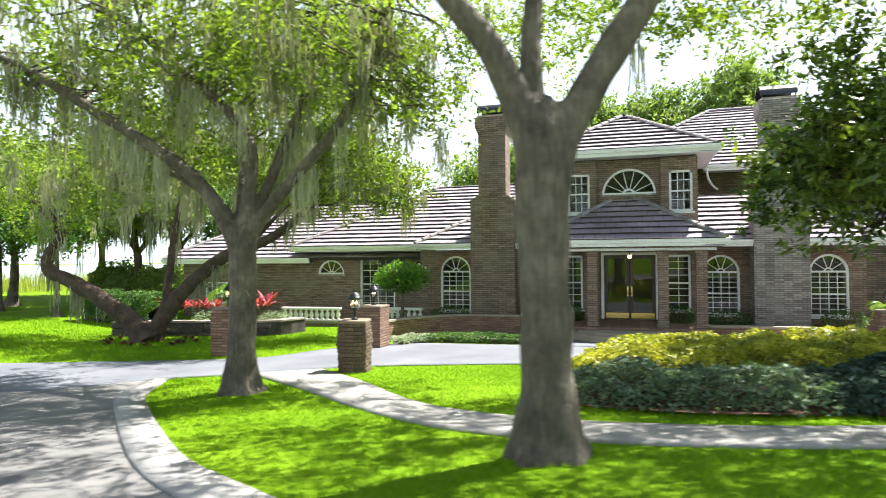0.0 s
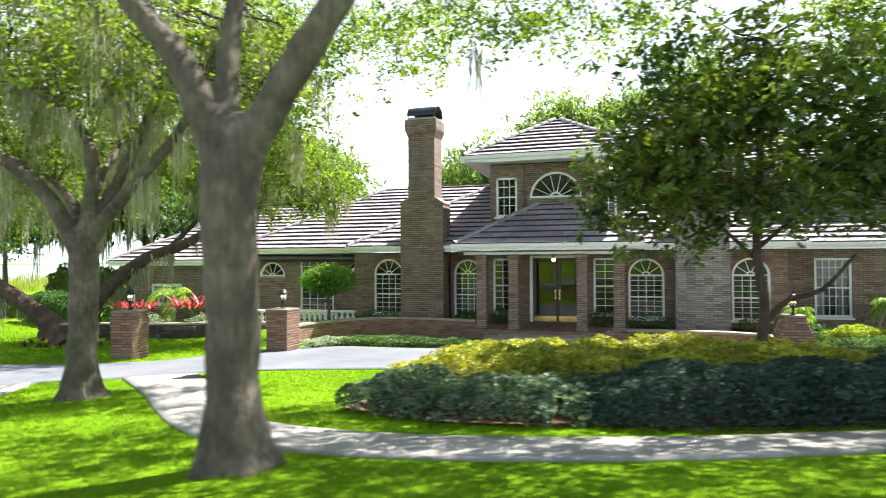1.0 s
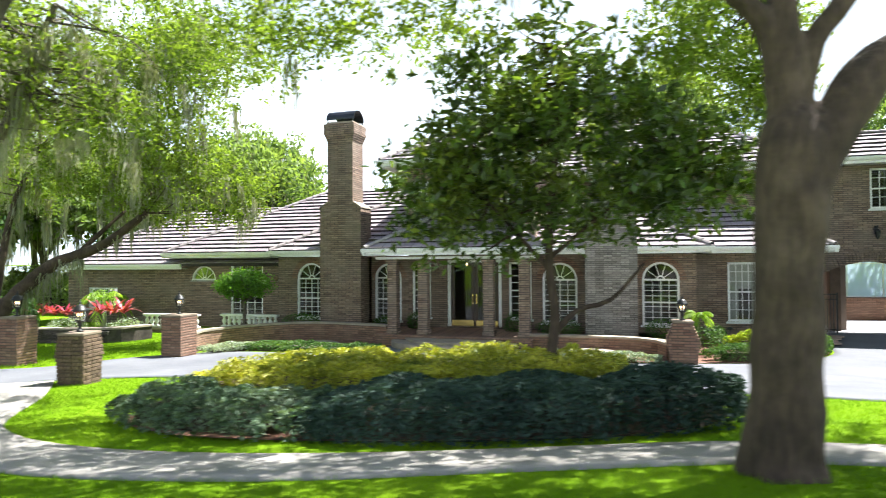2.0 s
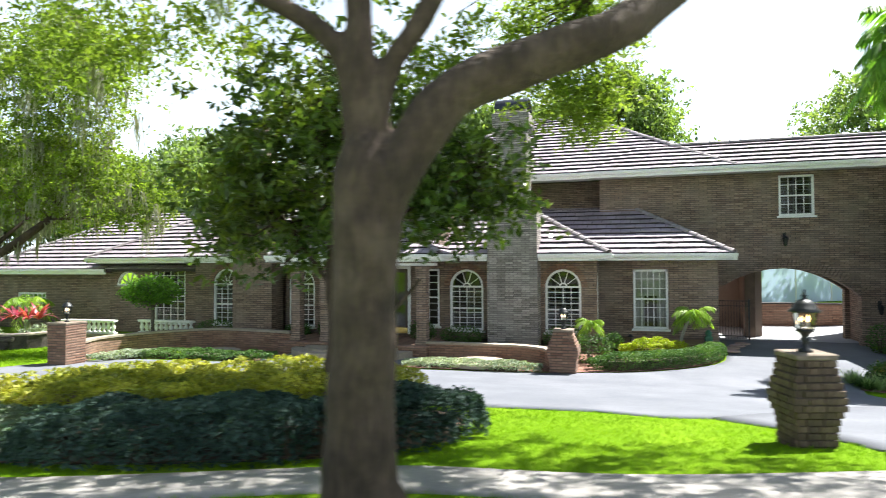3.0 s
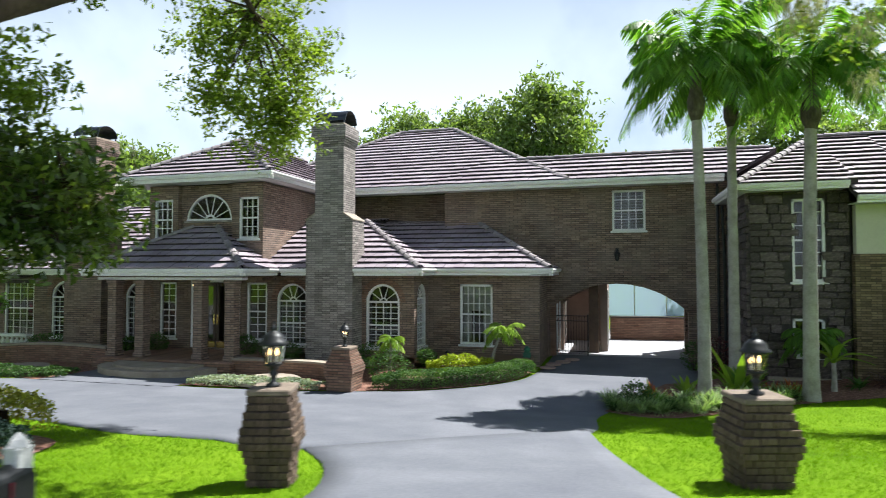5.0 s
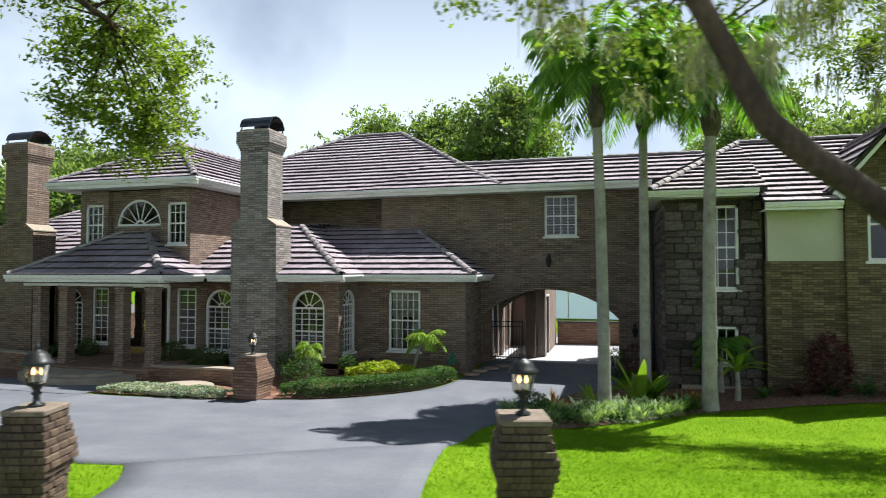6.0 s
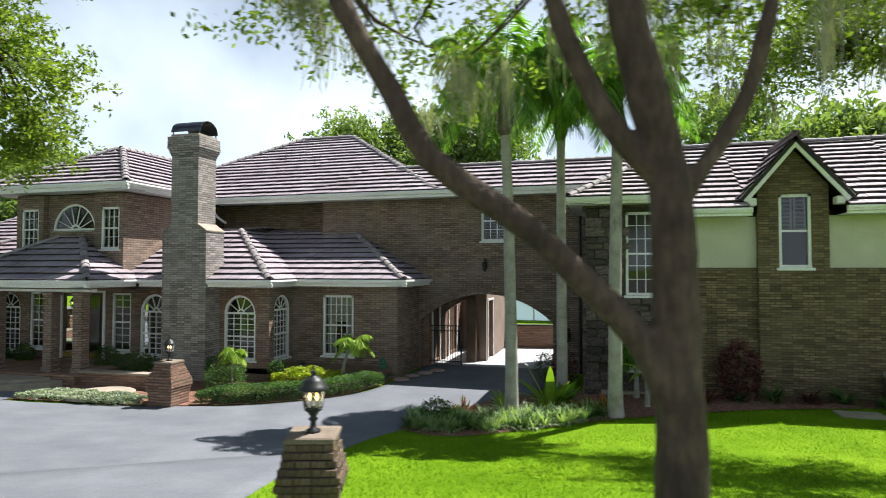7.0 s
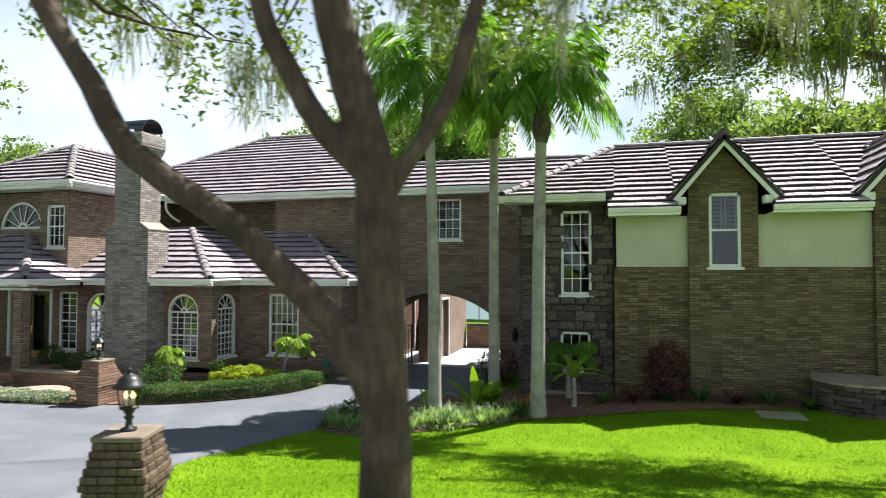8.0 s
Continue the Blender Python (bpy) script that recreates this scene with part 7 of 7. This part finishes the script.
for x, y, size, m, lab in ((14.72, 19.65, 1.45, LEAF_BRIGHT, "large bright green bird-of-paradise plant"), (14.98, 19.85, 1.15, LEAF_PALM, "large green bird-of-paradise plant"), (13.6, 19.6, 0.75, LEAF_BRIGHT, "young yellow-green agave in the bed"), (12.75, 17.75, 0.55, LEAF_PALM, "low fern-like green plant at the bed edge")):
    blade_plant(x, y, 18, size, 0.08 * size, m, lab, "broadleaf_plant", "plant", "broad-leaved plants", 1.05, None, 0.62)
# young banana: a short thick stem under a tuft of paddle leaves
banana = thing("banana_plant", (16.95, 20.25, gz(16.95, 20.25)), "young banana plant with a pale stem in the mulch", "plant")
bm = bmesh.new()
tube(bm, [(0, 0, -0.05), (0.01, 0, 0.3), (0.0, 0, 0.75)], 0.075, 0.045, 10, 0.06, 0.08)
part("stem", bm, PALM_BARK, banana, "pale yellow-green stem", True)
for i in range(9):
    a, up, size = i * 2.4, 1.25 - 0.09 * i, 0.95 + 0.05 * (i % 3)
    bm = bmesh.new()
    rows = []
    for k in range(8):
        t = k / 7
        w = 0.085 * math.sin(math.pi * min(0.97, 0.1 + 0.85 * t))
        out, zz = size * t * (0.35 + 0.5 * t) * (0.7 + 0.06 * i), 0.65 + size * (up * t - 0.55 * t * t)
        c, q = Vector((math.cos(a) * out, math.sin(a) * out, zz)), Vector((-math.sin(a), math.cos(a), 0))
        rows.append([bm.verts.new(c - q * w + Vector((0, 0, w * 0.5))), bm.verts.new(c), bm.verts.new(c + q * w + Vector((0, 0, w * 0.5)))])
    for r, r2 in zip(rows, rows[1:]):
        for k in range(2):
            bm.faces.new((r[k], r[k + 1], r2[k + 1], r2[k]))
    part("leaf", bm, LEAF_BRIGHT, banana, smooth=True)
# drifts of variegated lily-turf along the bed's edge, bromeliads behind
for i in range(90):
    u = i / 89
    x = 11.75 + 4.2 * u + rng.uniform(-0.12, 0.12)
    y = 17.1 + 0.25 * math.cos(u * 6) * (1 - u) + 1.95 * u ** 1.4 + rng.uniform(-0.05, 0.95)
    blade_plant(x, y, 95, rng.uniform(0.4, 0.58), 0.010, LEAF_TURF if i % 5 else LEAF_GREEN, "clump of pale variegated lily-turf in the bed", "lily_turf", "plant", "lily-turf drift", 1.0, None, 0.75)
for i in range(26):
    x, y = (12.9 + rng.uniform(-0.3, 0.3), 18.75 + rng.uniform(-0.3, 0.3)) if i < 6 else (14.6 + 1.75 * rng.uniform(), 19.2 + rng.uniform(0, 0.7) + 0.2 * (i % 3))
    blade_plant(x, y, 26, 0.42, 0.022, LEAF_ORANGE if i % 3 else LEAF_LIME, "orange bromeliad in the mulch bed" if i % 3 else "yellow-green bromeliad in the mulch bed", "bromeliad", "plant", "bromeliads", 1.05, None, 0.55)
# flat stone edging before the stone wall
th = thing("stone_edging", (17.0, 21.82, gz(17.0, 21.82)), "pale flat edging stone along the garage corner", "edging")
bm = bmesh.new()
box(bm, -1.15, -0.08, -0.05, 1.0, 0.06, 0.07, 0.012)
part("slab", bm, SLAB, th)
for i in range(13):
    x = 17.6 + 0.75 * i
    blade_plant(x, 20.75 + 0.03 * i + rng.uniform(-0.15, 0.2), 42, 0.62 + 0.2 * (i % 2), 0.026, LEAF_DARKRED if i % 3 == 1 else LEAF_GREEN, "dark red-leaved plant by the garage" if i % 3 == 1 else "strappy green plant by the garage wall", "border_plant", "plant", "plants by the garage", 0.85, None, 0.7)
bush(19.1, 21.0, (0.5, 0.35, 0.75), LEAF_DARKRED, "tall maroon shrub against the tan brick", leaf=0.1, n=1500)
# wild undergrowth and mulch ring by the leaning oak
hedge([(-33, 29.5), (-28, 27.6), (-22, 26.6)], 2.4, 2.0, LEAF_FAR, "wild green undergrowth below the moss-hung trees", 0.2, 260, 0.35, "undergrowth")
for i in range(16):
    a = i * 2.4
    r = 0.75 + 0.35 * rng.uniform()
    blade_plant(-15.75 + r * 1.6 * math.cos(a), 14.75 + r * math.sin(a), 24, 0.3, 0.022, LEAF_DARKRED, "low maroon plant round the oak's foot", "border_plant", "plant", "plants round the oak", 0.8, None, 0.6)
# reeds by the lake
n = 5000
P = np.stack((rng.uniform(-64, -50, n), rng.uniform(8, 75, n), np.zeros(n)), axis=1)
V = np.concatenate([P + (-0.05, 0, -0.2), P + (0.05, 0, -0.2), P + np.stack((rng.normal(size=n) * 0.2, rng.normal(size=n) * 0.2, rng.uniform(0.9, 1.9, n)), axis=1)])
F = np.stack((np.arange(n), np.arange(n) + n, np.arange(n) + 2 * n), axis=1)
tagged(fast_mesh("reeds", V, F, REEDS, None, "yellow-green reeds along the lake shore"), category="reeds", kind="stuff")

# ---- grass ----


def inside(poly, x, y):
    hit = np.zeros(len(x), dtype=bool)
    px, py = poly[:, 0], poly[:, 1]
    qx, qy = np.roll(px, -1), np.roll(py, -1)
    for a, b, c, d in zip(px, py, qx, qy):
        if b != d:
            hit ^= ((b > y) != (d > y)) & (x < (c - a) * (y - b) / (d - b) + a)
    return hit


def grass(count, x0, x1, y0, y1, height, name, label):
    x, y = rng.uniform(x0, x1, count), rng.uniform(y0, y1, count)
    keep = np.ones(count, dtype=bool)
    for poly in PAVED:
        keep &= ~inside(poly, x, y)
    x, y = x[keep], y[keep]
    z = np.array([ground_z(a, b) for a, b in zip(x, y)])
    k = len(x)
    P = np.stack((x, y, z - 0.01), axis=1)
    a = rng.uniform(0, math.pi, k)
    w = np.stack((np.cos(a), np.sin(a), 0 * a), axis=1) * 0.006 * (height / 0.05)
    tip = P + np.stack((rng.normal(size=k) * height * 0.45, rng.normal(size=k) * height * 0.45, height * rng.uniform(0.5, 1.2, k)), axis=1)
    V = np.concatenate((P - w, P + w, tip))
    F = np.stack((np.arange(k), np.arange(k) + k, np.arange(k) + 2 * k), axis=1)
    tagged(fast_mesh(name, V, F, BLADES, None, label), category="grass", kind="stuff")


grass(150000, -10, 10, 2.0, 12.5, 0.055, "grass", "short bright green lawn blades on the verge")
grass(150000, 11, 26, 6.5, 21.5, 0.055, "grass", "short bright green lawn blades before the garage")
grass(60000, -30, -9, 8, 20, 0.08, "grass", "short bright green lawn blades by the terrace")

# small things in the beds and on the lawn
th = thing("paving_slab", (21.3, 19.95, gz(21.3, 19.95)), "pale flat slab lying in the lawn edge", "paving slab")
bm = bmesh.new()
box(bm, -0.45, -0.3, -0.02, 0.45, 0.3, 0.035, 0.012)
part("slab", bm, SLAB, th)
th = thing("sprinkler", (22.7, 20.7, gz(22.7, 20.7)), "small white sprinkler riser in the lawn", "sprinkler")
bm = bmesh.new()
lathe(bm, [(0.02, 0.0), (0.02, 0.12), (0.03, 0.13), (0.03, 0.17), (0.01, 0.18)], 8)
part("riser", bm, MAIL_WHITE, th)
for x, y in ((6.4, 21.6), (6.9, 21.9)):
    th = thing("path_light", (x, y, gz(x, y)), "small black mushroom-shaped path light in the bed", "path light", "path lights")
    bm = bmesh.new()
    lathe(bm, [(0.012, 0.0), (0.012, 0.5)], 6)
    part("stake", bm, IRON, th)
    bm = bmesh.new()
    lathe(bm, [(0.1, 0.5), (0.105, 0.51), (0.05, 0.56), (0.01, 0.58)], 10)
    part("shade", bm, IRON, th)
bush(14.75, 23.2, (0.4, 0.4, 0.6), LEAF_DARKRED, "dark purple-leaved shrub beside the arch", leaf=0.08, n=700)
bush(14.2, 23.6, (0.35, 0.35, 0.5), LEAF_GREEN, "dark green shrub beside the arch", leaf=0.07, n=700)
